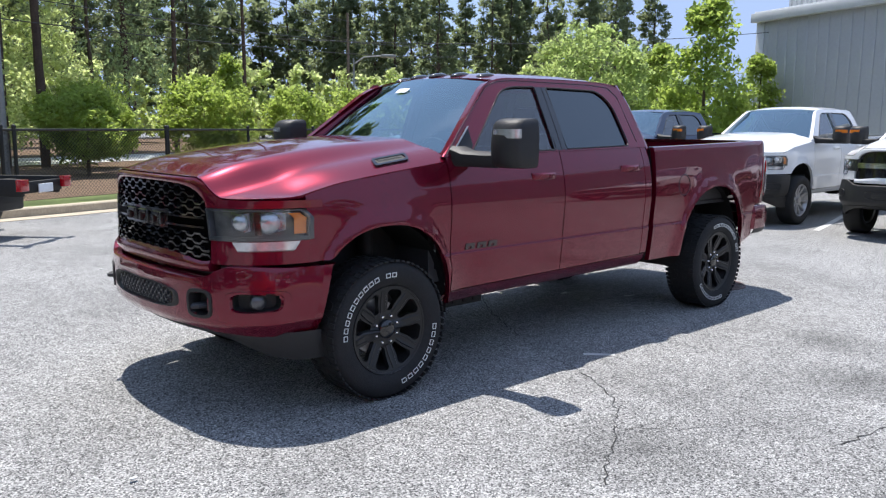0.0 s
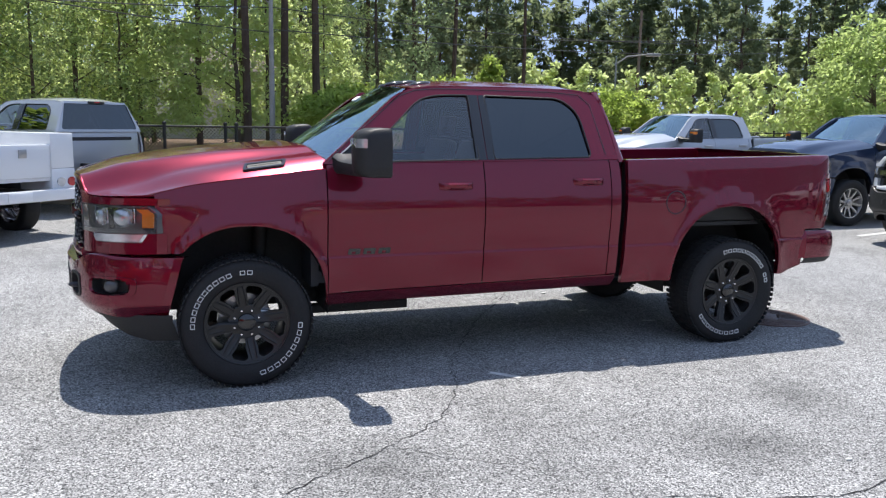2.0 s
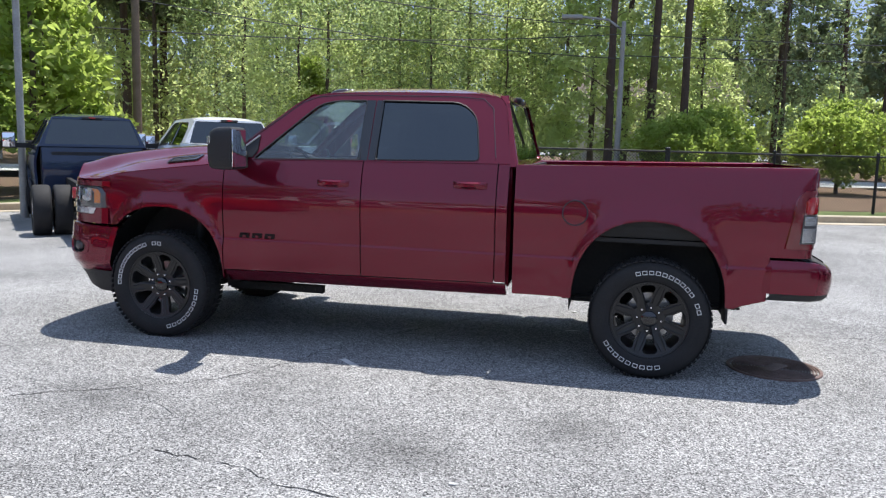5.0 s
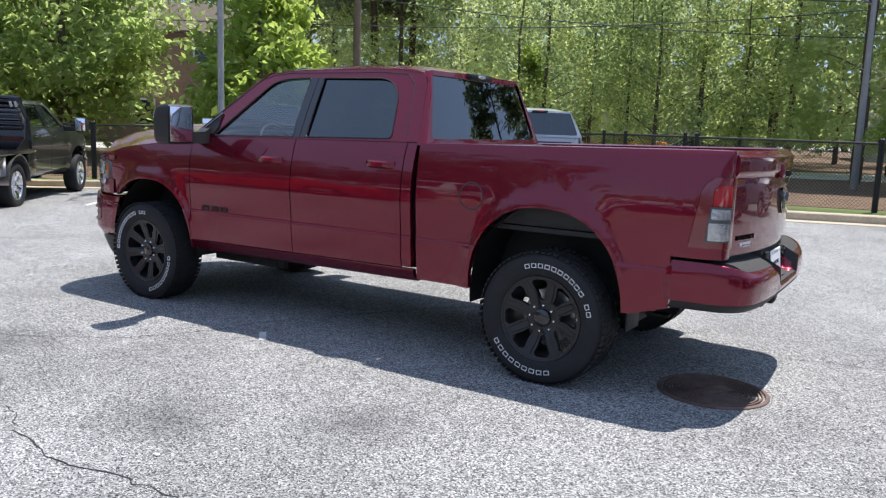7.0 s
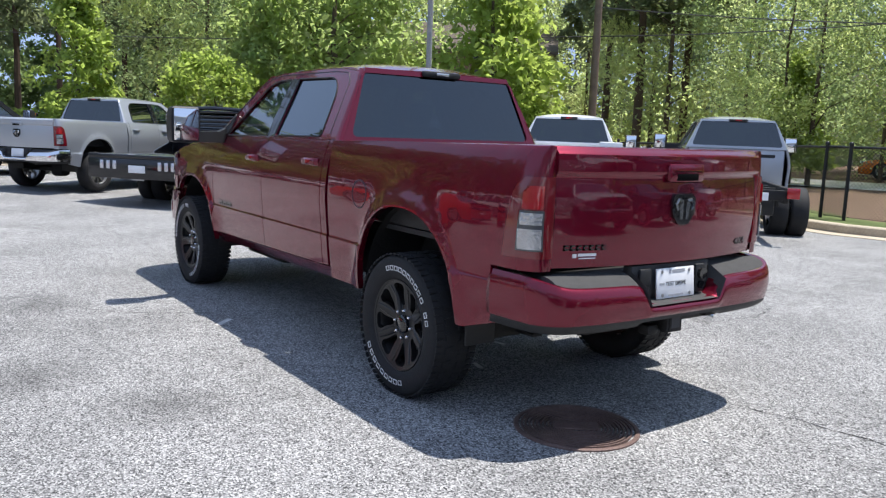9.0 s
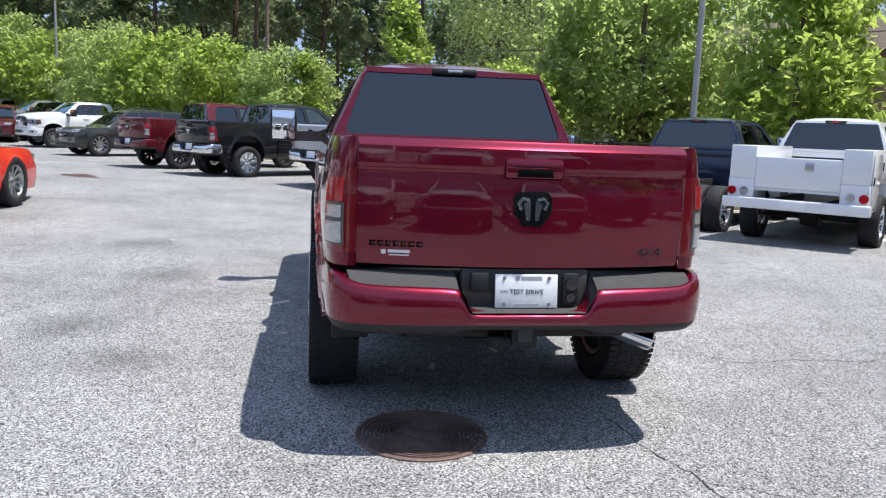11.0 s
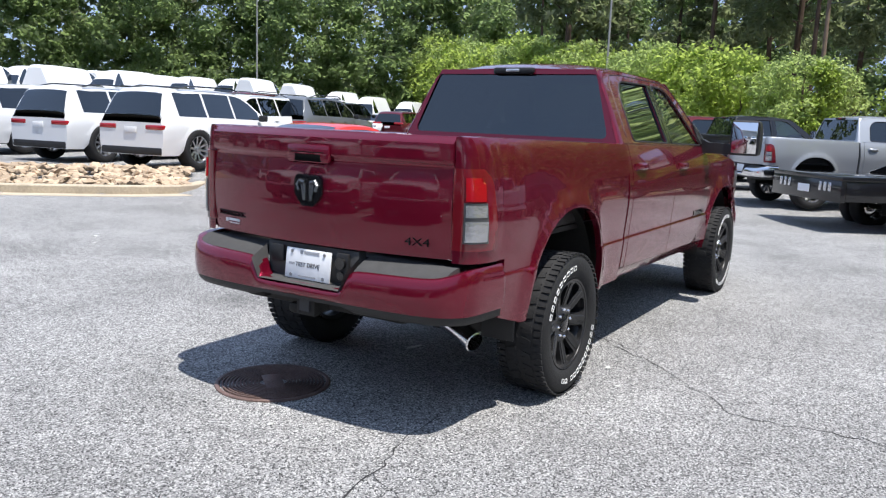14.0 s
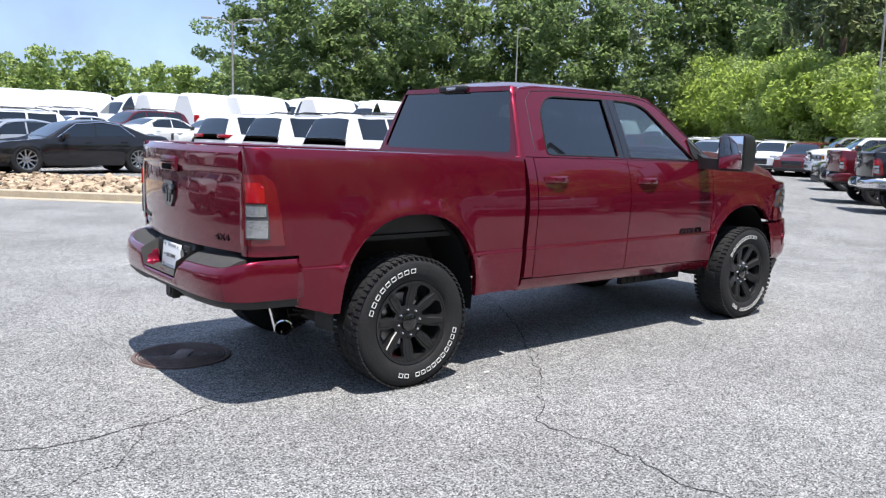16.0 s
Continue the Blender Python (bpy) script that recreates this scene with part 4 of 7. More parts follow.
def pickup(label, coat, rear="bed", hero=False, wheels="steel", at=None, group="", bumpers=None, front_text=False, dually=False, cap=None):
    T = thing("pickup_truck", label, "pickup truck", at, group)
    N = 2 if hero else 1
    bump = bumpers or coat
    # fenders and doors, mirrored
    for sg in (-1, 1):
        seam = lambda x: seam_z(x) - 0.007
        low_f = lambda x: max(arch_z(x, ARCH_F), 0.878 if x < ARCH_F[0] else 0.49)
        part("fender", side_sheet(cols_of(-2.42, -1.362, 10 * N, (ARCH_F,)), low_f, seam, half, sg), coat, T)
        for name, x0, x1, hx in (("front_door", -1.354, -0.244, -0.46), ("rear_door", -0.236, 0.775, 0.585)):
            door = part(name, side_sheet(frange(x0, x1, 10), lambda x: 0.585 + 0.012 * x, sill, half, sg), coat, T)
            # handle; on the hero a flat black block paints its cup's shade
            bm = bmesh.new()
            hz = sill(hx) - 0.165
            y = half(hx, hz)
            cs = []
            for k in range(13):
                a = k / 12
                lift = 0.030 * math.sin(math.pi * a) ** 0.5
                cs.append([Vector((hx + lerp(-0.125, 0.125, a), sg * (y + q[0] * lift / 0.030 + 0.002), hz + q[1])) for q in ((-0.004, -0.024), (0.030, -0.022), (0.042, -0.010), (0.042, 0.014), (0.030, 0.025), (-0.004, 0.025))])
            sheet(bm, cs)
            part("handle", bm, coat, door)
            if hero:
                bm = bmesh.new()
                block(bm, hx - 0.095, hx + 0.06, sg * (y - 0.004), sg * (y + 0.0015), hz - 0.046, hz - 0.020, 0.001, seg=1)
                part("handle_cup", bm, M_SHADEBLACK, door)
        part("rocker_panel", side_sheet(frange(-1.354, 0.865, 8), lambda x: 0.485 + 0.01 * x, lambda x: 0.575 + 0.012 * x, lambda x, z: half(x, z) - 0.014 - 0.75 * max(0.0, 0.555 - z), sg), coat, T)
        part("cab_corner", side_sheet(frange(0.783, 0.862, 2), lambda x: 0.60, lambda x: sill(x) + 0.02, half, sg), coat, T)
        # glasshouse side with two window openings
        outer = [(-1.385, 1.425), (-0.80, 1.915), (-0.60, 1.962), (0.60, 1.972), (0.75, 1.945), (0.80, 1.86), (0.862, 1.46)]
        outer = rounded(outer, [0.02, 0.12, 0.2, 0.1, 0.08, 0.1, 0.01], 5)
        wf = rounded([(-1.13, sill(-1.1) + 0.012), (-0.66, 1.868), (-0.52, 1.898), (-0.285, 1.905), (-0.268, sill(-0.27) + 0.012)], [0.03, 0.10, 0.06, 0.02, 0.02], 4)
        wr = rounded([(-0.150, sill(-0.15) + 0.012), (-0.162, 1.905), (0.46, 1.900), (0.585, 1.80), (0.635, sill(0.6) + 0.012)], [0.02, 0.02, 0.09, 0.08, 0.04], 4)
        lay = lambda x, z: Vector((x, sg * gh(z), z))
        part("glasshouse_frame", plate(bmesh.new(), outer, [wf, wr], lay, (0, -sg * 0.045, -0.004)), coat, T)
        # black window trim and pillar cover
        bm = bmesh.new()
        for x0, x1 in ((-0.288, -0.212), (-0.206, -0.148)):
            sheet(bm, [[Vector((lerp(x0, x1, k / 3), sg * (gh(z) + 0.004), z)) for z in frange(sill(x0) + 0.01, 1.906, 5)] for k in range(4)], Vector((0, -sg * 0.01, 0)))
        part("pillar_cover", bm, M_GLOSSBLACK, T)
        for loop, tint, nm in ((wf, M_GLASS, "front_window"), (wr, M_TINT, "rear_window")):
            bm = bmesh.new()
            cx, cz = sum(p[0] for p in loop) / len(loop), sum(p[1] for p in loop) / len(loop)
            big = [(cx + (p[0] - cx) * 1.02, cz + (p[1] - cz) * 1.02) for p in loop]
            plate(bm, big, [], lambda x, z: Vector((x, sg * (gh(z) - 0.012), z)), None)
            part(nm, bm, tint, T)
            bm = bmesh.new()
            tube(bm, [(p[0], sg * (gh(p[1]) + 0.001), p[1]) for p in loop + loop[:1]], 0.006, 5, False)
            part("window_seal", bm, M_PLASTIC, T)
        bm = bmesh.new()
        sheet(bm, [[Vector((x, sg * (half(x, sill(x)) - 0.012 + d), sill(x) + e)) for d, e in ((0.004, -0.004), (0.008, 0.004), (0.0, 0.012), (-0.02, 0.014))] for x in frange(-1.16, 0.64, 10)])
        part("sill_trim", bm, M_GLOSSBLACK if hero else M_PLASTIC, T)
        # a pillar outer strip
        bm = bmesh.new()
        cs = []
        for k in range(11):
            s = k / 10
            p = shield_point(s, sg * 1.0)
            x = lerp(-1.385, -0.74, s)
            z = lerp(1.425, 1.936, s)
            q = Vector((x, sg * gh(z), z))
            mid = (p + q) / 2 + Vector((-0.02, sg * 0.018, 0.012))
            cs.append([p, lerp(p, mid, 0.6) + Vector((-0.004, sg * 0.004, 0.004)), mid, lerp(mid, q, 0.5) + Vector((-0.003, sg * 0.006, 0.002)), q])
        sheet(bm, cs, Vector((0.03, -sg * 0.03, -0.02)))
        part("windshield_pillar", bm, coat, T)
        # rounded rear cab corner
        bm = bmesh.new()
        cs = []
        for k in range(9):
            z = lerp(1.44, 1.955, k / 8)
            xs_ = soft(z, [(1.44, 0.862), (1.86, 0.80), (1.945, 0.752), (1.972, 0.70)])
            q = Vector((xs_, sg * gh(z), z))
            p = Vector((lerp(0.925, 0.800, (z - 1.44) / 0.5), sg * (gh(z) - 0.028), z))
            cs.append([q, lerp(q, p, 0.35) + Vector((0.010, sg * 0.006, 0)), lerp(q, p, 0.7) + Vector((0.010, sg * 0.006, 0)), p])
        sheet(bm, cs)
        part("cab_rear_pillar", bm, coat, T)
    # hood
    n, k = 14 * N, 34 * N
    part("hood", sheet(bmesh.new(), [[hood_point(s ** 1.6, lerp(-1, 1, j / k)) for j in range(k + 1)] for s in frange(0, 1, n)], Vector((0.03, 0, -0.012))), coat, T)
    bm = bmesh.new()
    sheet(bm, [[hood_point(0, t) + Vector((dx, 0, dz)) for dx, dz in ((0.040, -0.050), (0.026, -0.014), (0.05, -0.060))] for t in frange(-0.995, 0.995, 60)])
    part("hood_seal", bm, M_INK, T)
    # roof
    cs = []
    for s in frange(0, 1, 12):
        c = []
        for j in range(21):
            t = lerp(-1, 1, j / 20)
            x = lerp(-0.745 + 0.07 * t * t, 0.80 - 0.06 * t * t, s)
            edge = soft(s, [(0, 1.938), (0.15, 1.964), (0.8, 1.970), (1, 1.940)])
            c.append(Vector((x, t * (gh(edge) + 0.002), edge + soft(s, [(0, 0.030), (0.2, 0.052), (0.85, 0.052), (1, 0.026)]) * (1 - abs(t) ** 3.2))))
        cs.append(c)
    part("roof", sheet(bmesh.new(), cs, Vector((0, 0, -0.03))), coat, T)
    # windshield, cowl, back window
    part("windshield", sheet(bmesh.new(), [[shield_point(s, lerp(-1, 1, j / 16)) for j in range(17)] for s in frange(0, 1, 8)]), M_SHIELD, T)
    bm = bmesh.new()
    sheet(bm, [[Vector((lerp(-1.56 + 0.21 * t * t, -1.46 + 0.21 * t * t, s), t * 0.84, 1.495 - 0.05 * t * t - 0.03 * s)) for t in frange(-1, 1, 12)] for s in (0, 0.5, 1)], Vector((0, 0, -0.05)))
    part("cowl", bm, M_PLASTIC, T)
    if hero:
        for y0, y1 in ((-0.62, -0.02), (0.05, 0.60)):
            bm = bmesh.new()
            tube(bm, [shield_point(0.02, y0 / 0.8) + Vector((-0.02, 0, 0.02)), shield_point(0.05, (y0 + y1) / 1.6) + Vector((-0.012, 0, 0.02)), shield_point(0.06, y1 / 0.8) + Vector((-0.012, 0, 0.018))], 0.008, 6)
            part("wiper", bm, M_PLASTIC, T)
        bm = bmesh.new()
        p = shield_point(0.80, 0.10)
        block(bm, -0.002, 0.002, -0.06, 0.06, -0.028, 0.028, 0, Matrix.Translation(p + Vector((-0.008, 0, 0.006))) @ Matrix.Rotation(radians(56), 4, "Y"))
        part("inspection_sticker", bm, M_LETTER, T)
    back = lambda y, z: Vector((lerp(0.925, 0.800, (z - 1.44) / 0.5) + 0.012 * (1 - (y / 0.8) ** 2), y, z))
    ob = [(-gh(1.44) + 0.03, 1.44), (gh(1.44) - 0.03, 1.44), (gh(1.96) - 0.012, 1.96), (-gh(1.96) + 0.012, 1.96)]
    hole = rounded([(-0.790, 1.483), (0.790, 1.483), (0.668, 1.925), (-0.668, 1.925)], 0.05, 5)
    part("cab_back", plate(bmesh.new(), ob, [hole], back, (-0.03, 0, 0)), coat, T)
    part("back_window", plate(bmesh.new(), [(p[0] * 1.01, p[1]) for p in hole], [], lambda y, z: back(y, z) - Vector((0.012, 0, 0)), None), M_TINT, T)
    bm = bmesh.new()
    block(bm, 0.84, 0.885, -0.84, 0.84, 0.55, 1.45, 0.03)
    part("cab_back_panel", bm, coat, T)
    # third brake lamp
    bm = bmesh.new()
    block(bm, 0.775, 0.835, -0.165, 0.165, 1.925, 1.972, 0.016)
    lampbar = part("high_brake_lamp", bm, M_PLASTIC, T)
    bm = bmesh.new()
    block(bm, 0.80, 0.840, -0.055, 0.055, 1.938, 1.962, 0.006)
    part("lens", bm, M_CLEARLAMP if hero else M_REDLENS, lampbar)
    # inside of the cab
    bm = bmesh.new()
    for sg in (-1, 1):
        block(bm, -1.35, 0.84, sg * 0.80, sg * 0.85, 0.6, 1.425)
    block(bm, -1.4, 0.84, -0.84, 0.84, 0.62, 0.70)
    block(bm, -1.45, -1.40, -0.84, 0.84, 0.6, 1.40)
    block(bm, -1.42, -1.02, -0.83, 0.83, 1.15, 1.42, 0.05)
    part("dashboard", bm, M_INTERIOR, T)
    for x, y, w in ((-0.45, -0.38, 0.26), (-0.45, 0.38, 0.26), (0.52, 0.0, 0.72)):
        bm = bmesh.new()
        tilt = Matrix.Translation((x, y, 0.98)) @ Matrix.Rotation(radians(14), 4, "Y")
        block(bm, -0.28, 0.25, -w, w, -0.14, 0.06, 0.05, Matrix.Translation((x, y, 0.98)))
        block(bm, 0.16, 0.28, -w, w, 0.0, 0.66 if w < 0.5 else 0.46, 0.05, tilt)
        if w < 0.5:
            block(bm, 0.18, 0.27, -0.12, 0.12, 0.68, 0.86, 0.035, tilt)
        part("seat", bm, M_SEAT, T)
    bm = bmesh.new()
    bmesh.ops.create_circle(bm, segments=4, radius=0.001)
    tube(bm, [Matrix.Translation((-0.92, -0.38, 1.36)) @ Matrix.Rotation(radians(62), 4, "Y") @ Vector((0.19 * math.cos(a), 0.19 * math.sin(a), 0)) for a in frange(0, 2 * math.pi, 24)], 0.016, 6, False)
    tube(bm, [(-1.05, -0.38, 1.30), (-0.92, -0.38, 1.36)], 0.04, 8)
    part("steering_wheel", bm, M_PLASTIC, T)
    # nose panel, grille, headlamps
    g_side = lambda y: knots(y, [(0.626, 1.194), (0.660, 0.985), (0.676, 0.900)])
    g_top = lambda y: soft(y, [(0, 1.303), (0.30, 1.301), (0.46, 1.291), (0.55, 1.266), (0.60, 1.232), (0.626, 1.194)])
    g_bot = lambda y: soft(y, [(0, 0.925), (0.30, 0.922), (0.48, 0.905), (0.60, 0.888), (0.676, 0.898)])
    half_ys = frange(0, 0.60, 12) + [0.613, 0.622, 0.628, 0.634, 0.645, 0.66] + frange(0.68, 0.9655, 15)
    ys = [-y for y in half_ys[:0:-1]] + half_ys
    cs = []
    for y in ys:
        a = abs(y)
        lo, hi = g_top(a) if a < 0.625 else 1.178, nose_top(a) - 0.007
        cs.append([Vector((front_x(y, z) - 0.010 * math.sin(math.pi * v) ** 0.7 * (1 - sstep((a - 0.5) / 0.2)), y, z)) for v, z in ((q, lerp(lo, hi, q)) for q in frange(0, 1, 8))])
    part("nose_panel", sheet(bmesh.new(), cs, Vector((0.07, 0, 0))), coat, T)
    for sg in (-1, 1):
        cs = [[Vector((front_x(y, z), sg * y, z)) for z in frange(0.878, 1.004, 6)] for y in [0.664, 0.672] + frange(0.68, 0.9655, 16)]
        part("lamp_surround", sheet(bmesh.new(), cs, Vector((0.06, 0, 0))), coat, T)
    lip = [y for y in ys if abs(y) < 0.677]
    cs = [[Vector((front_x(y, z) - 0.012 * math.sin(math.pi * v), y, z)) for v, z in ((q, lerp(0.835, g_bot(abs(y)), q)) for q in frange(0, 1, 6))] for y in lip]
    part("grille_lip", sheet(bmesh.new(), cs, Vector((0.07, 0, 0))), coat, T)
    # backing sheet; on the hero its black stands in for shade behind the bars
    bm = bmesh.new()
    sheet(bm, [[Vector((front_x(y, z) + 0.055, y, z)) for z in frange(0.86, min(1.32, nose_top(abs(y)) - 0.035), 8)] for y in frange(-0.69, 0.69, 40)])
    grille = part("grille", bm, M_SHADEBLACK if hero else M_GLOSSBLACK, T)
    def g_edge(z):
        return 0.62 - 0.16 * sstep((z - 1.225) / 0.07) + max(0, 1.19 - z) * 0.16
    if hero:
        for r in range(11):
            z0 = 0.928 + 0.0355 * r
            if r in (4, 5):
                continue
            bm = bmesh.new()
            lim = g_edge(z0 + 0.012)
            path = []
            for k in range(-60, 61):
                y = k / 60 * lim
                ph = (y / 0.118 + (0.5 if r % 2 else 0)) % 1.0
                wave = knots(ph, [(0, -1), (0.38, -1), (0.5, 1), (0.88, 1), (1, -1)])
                path.append((front_x(y, z0) + 0.024, y, z0 + 0.0085 * wave - 0.01 * (abs(y) / 0.6) ** 3))
            ring_strip(bm, path, 0.0085, 0.026)
            part("grille_bar", bm, M_GLOSSBLACK, grille)
    bm = bmesh.new()
    for z0, z1 in ((1.062, 1.080), (1.112, 1.128)) if hero else ((1.05, 1.13),):
        sheet(bm, [[Vector((front_x(y, z) - d, y, z)) for z, d in ((z0, -0.02), (z0 + 0.003, 0.006), (z1 - 0.003, 0.006), (z1, -0.02))] for y in frange(-0.625, 0.625, 20)])
    bar = part("grille_crossbar", bm, M_GLOSSBLACK if hero else M_CHROME, grille)
    if hero:
        bm = bmesh.new()
        sheet(bm, [[Vector((front_x(y, z) - 0.004, y, z)) for z in (1.045, 1.05, 1.14, 1.145)] for y in frange(-0.30, 0.30, 8)], Vector((0.03, 0, 0)))
        part("badge_panel", bm, M_GLOSSBLACK, grille)
        for y in (-0.175, 0.0, 0.175):
            bm = bmesh.new()
            x = front_x(y, 1.09)
            for y0, y1, z0, z1 in ((-0.07, -0.036, 1.058, 1.130), (0.036, 0.07, 1.058, 1.130), (-0.07, 0.07, 1.104, 1.130)):
                block(bm, x - 0.022, x, y + y0, y + y1, z0, z1, 0.005, seg=1)
            part("badge_block", bm, M_SMOKE, grille)
    l0, l1 = arc_of(0.627), arc_of(0.9655)
    lw = l1 - l0
    lamp_pt = lambda a, v, off: nose_point(l0 + lw * a + 0.030 * (1 - v) * (1 - a), lerp(1.006, 1.176 - 0.004 * a, v), off, sg)
    for sg in (-1, 1):
        end = lambda v: 1.0 - 0.10 * max(0, v - 0.78) / 0.22
        bm = bmesh.new()
        sheet(bm, [[lamp_pt(a * end(v), v, -0.030 if 0.03 < a < 0.97 and 0.08 < v < 0.94 else 0.004) for v in (0, 0.06, 0.10, 0.3, 0.5, 0.7, 0.90, 0.95, 1)] for a in [0, 0.02, 0.04] + frange(0.1, 0.94, 14) + [0.96, 0.98, 1.0]], lambda p: Vector((0.05, -0.02 * (1 if p.y > 0 else -1), 0)))
        lamp = part("headlight", bm, M_LAMPGREY, T, "slim wraparound headlight with dark housing")
        # bowls
        for a, r in ((0.33, 0.050), (0.61, 0.064)):
            c, e = lamp_pt(a, 0.56, -0.002), lamp_pt(a, 0.56, -0.03)
            q = Vector((0, 1, 0)).rotation_difference((c - e).normalized()).to_matrix().to_4x4()
            bm = bmesh.new()
            lathe(bm, [(0.0, 0.0), (r * 0.35, -0.002), (r * 0.65, -0.008), (r * 0.88, -0.017), (r, -0.028)], 28, Matrix.Translation(c) @ q)
            part("projector_lens", bm, M_CLEARLAMP, lamp)
            # fluted chrome wing beside each lens
            bm = bmesh.new()
            w = r / lw
            sheet(bm, [[lamp_pt(a + w * (0.35 + 1.0 * k / 12), v, -0.024 + 0.010 * (k % 2) + 0.010 * k / 12) for v in frange(0.24 + 0.10 * k / 12, 0.90, 4)] for k in range(13)], Vector((0.006, 0, 0)))
            part("reflector", bm, M_REFLECT, lamp)
        for a0, a1, v0, v1, mt, nm, off in ((0.10, 0.24, 0.30, 0.92, M_LAMPGREY, "reflector", -0.022), (0.475, 0.525, 0.18, 0.92, M_GLOSSBLACK, "divider", -0.006), (0.845, 0.955, 0.20, 0.88, M_AMBER, "turn_signal", -0.008), (0.02, 0.98, 0.02, 0.13, M_LAMPGREY, "lamp_sill", 0.002)):
            bm = bmesh.new()
            sheet(bm, [[lamp_pt(lerp(a0, a1, k / 10) * (0.93 if v > 0.8 and nm == "turn_signal" else 1), v, off) for v in frange(v0, v1, 4)] for k in range(11)], Vector((0.008, 0, 0)))
            part(nm, bm, mt, lamp)
        bm = bmesh.new()
        sheet(bm, [[lamp_pt(a * end(v), v, 0.006 + 0.006 * math.sin(math.pi * v) * math.sin(math.pi * min(1, a * 1.0))) for v in frange(0, 1, 8)] for a in frange(0, 1, 24)])
        part("lens", bm, M_LENS, lamp)
        # day lamp beneath
        d0, d1 = arc_of(0.780), arc_of(0.951)
        for grow, off, mt, nm in ((0.006, 0.003, M_LAMPGREY, "marker_housing"), (0.0, 0.008, M_CLEARLAMP, "marker_lamp")):
            bm = bmesh.new()
            sheet(bm, [[nose_point(lerp(d0, d1, a) + (0.05 * (0.5 - a) * (1 - v) * 1.2), lerp(0.955 - grow, 1.002, v), off, sg) for v in frange(0, 1, 4)] for a in frange(0, 1, 14)], Vector((0.02, 0, 0)))
            part(nm, bm, mt, lamp)
    # front bumper
    fb_hi = lambda y: soft(abs(y), [(0, 0.806), (0.40, 0.803), (0.56, 0.797), (0.66, 0.812), (0.74, 0.855), (0.80, 0.868), (0.90, 0.862), (0.97, 0.845)])
    fb_lo = lambda k: 0.520 - 0.055 * sstep((abs(k) - 0.45) / 0.55)
    pockets = [(0.0, 0.668, 0.40, 0.062)] + [(sg * 0.565, 0.662, 0.056, 0.064) for sg in (-1, 1)] + [(sg * 0.795, 0.678, 0.086, 0.052) for sg in (-1, 1)]
    bm = bmesh.new()
    cols = []
    for k in frange(-1, 1, 150):
        hi, lo = fb_hi(front_bumper_plan(k)[1]), fb_lo(k)
        c = [bumper_face(k, lerp(lo, hi, v)) for v in frange(0, 1, 22)]
        tip = c[-1]
        c += [tip + Vector((0.010, 0, 0.006)), tip + Vector((0.05, -0.03 * (k ** 3), 0.010))]
        cols.append(c)
    sheet(bm, cols, Vector((0.05, 0, 0)))
    if hero:
        doomed = []
        for fc in bm.faces:
            c = fc.calc_center_median()
            best = min(range(151), key=lambda i: abs(cols[i][8].y - c.y)) / 75 - 1
            if any(in_oval(best, c.z, *p) for p in pockets) and c.x < -2.35:
                doomed.append(fc)
        bmesh.ops.delete(bm, geom=doomed, context="FACES")
    fbump = part("front_bumper", bm, bump, T)
    for i, (ck, cz, rk, rz) in enumerate(pockets if hero else pockets[:1] + pockets[3:]):
        i += 0 if hero or not i else 2
        cs = oval(bumper_face, ck, cz, rk, rz, -0.07, rim=1.10 if i == 0 else 1.28)
        if i > 2 and not hero:
            part("fog_lamp_recess", sheet(bmesh.new(), [[p + Vector((-0.012, 0, 0)) for p in c] for c in oval(bumper_face, ck, cz, rk, rz, 0.004)[:4]] + [[bumper_face(ck, cz, 0.012)] * 33]), M_PLASTIC, fbump)
        elif i > 2:
            part("fog_bezel", sheet(bmesh.new(), cs[:4]), bump, fbump)
            part("fog_lamp_recess", sheet(bmesh.new(), cs[3:]), M_PLASTIC, fbump)
            bm = bmesh.new()
            c, e = bumper_face(ck + 0.01 * (1 if ck > 0 else -1), cz, -0.025), bumper_face(ck, cz, -0.06)
            lathe(bm, [(0.0, 0.012), (0.03, 0.008), (0.042, -0.004), (0.045, -0.03)], 20, Matrix.Translation(c) @ Vector((0, 1, 0)).rotation_difference((c - e).normalized()).to_matrix().to_4x4())
            part("fog_lamp", bm, M_LAMPGREY, fbump)
        else:
            pocket = part("lower_grille" if i == 0 else "hook_pocket", sheet(bmesh.new(), cs if hero else oval(bumper_face, ck, cz, rk, rz, 0.008)), M_PLASTIC, fbump)
            if i == 0 and hero:
                for r in range(4):
                    bm = bmesh.new()
                    ring_strip(bm, [tuple(bumper_face(q / 60 * 0.36, 0.632 + 0.024 * r + 0.011 * knots(((q / 60 * 0.36 / 0.05) + 0.5 * (r % 2)) % 1, [(0, -1), (0.3, -1), (0.5, 1), (0.8, 1), (1, -1)]), -0.02)) for q in range(-60, 61)], 0.0035, 0.014)
                    part("grille_bar", bm, M_LAMPGREY, pocket)
            if i:
                bm = bmesh.new()
                c = bumper_face(ck, cz - 0.012, -0.02)
                tube(bm, [c + Vector((0.06, -0.02, 0)), c + Vector((-0.03, -0.02, 0)), c + Vector((-0.05, 0.0, 0)), c + Vector((-0.03, 0.025, 0)), c + Vector((0.06, 0.025, 0))], 0.014, 8)
                part("tow_hook", bm, M_INK if hero else M_PLASTIC, fbump)
    bm = bmesh.new()
    cs = []
    for k in frange(-0.96, 0.96, 24):
        x, y = front_bumper_plan(k)
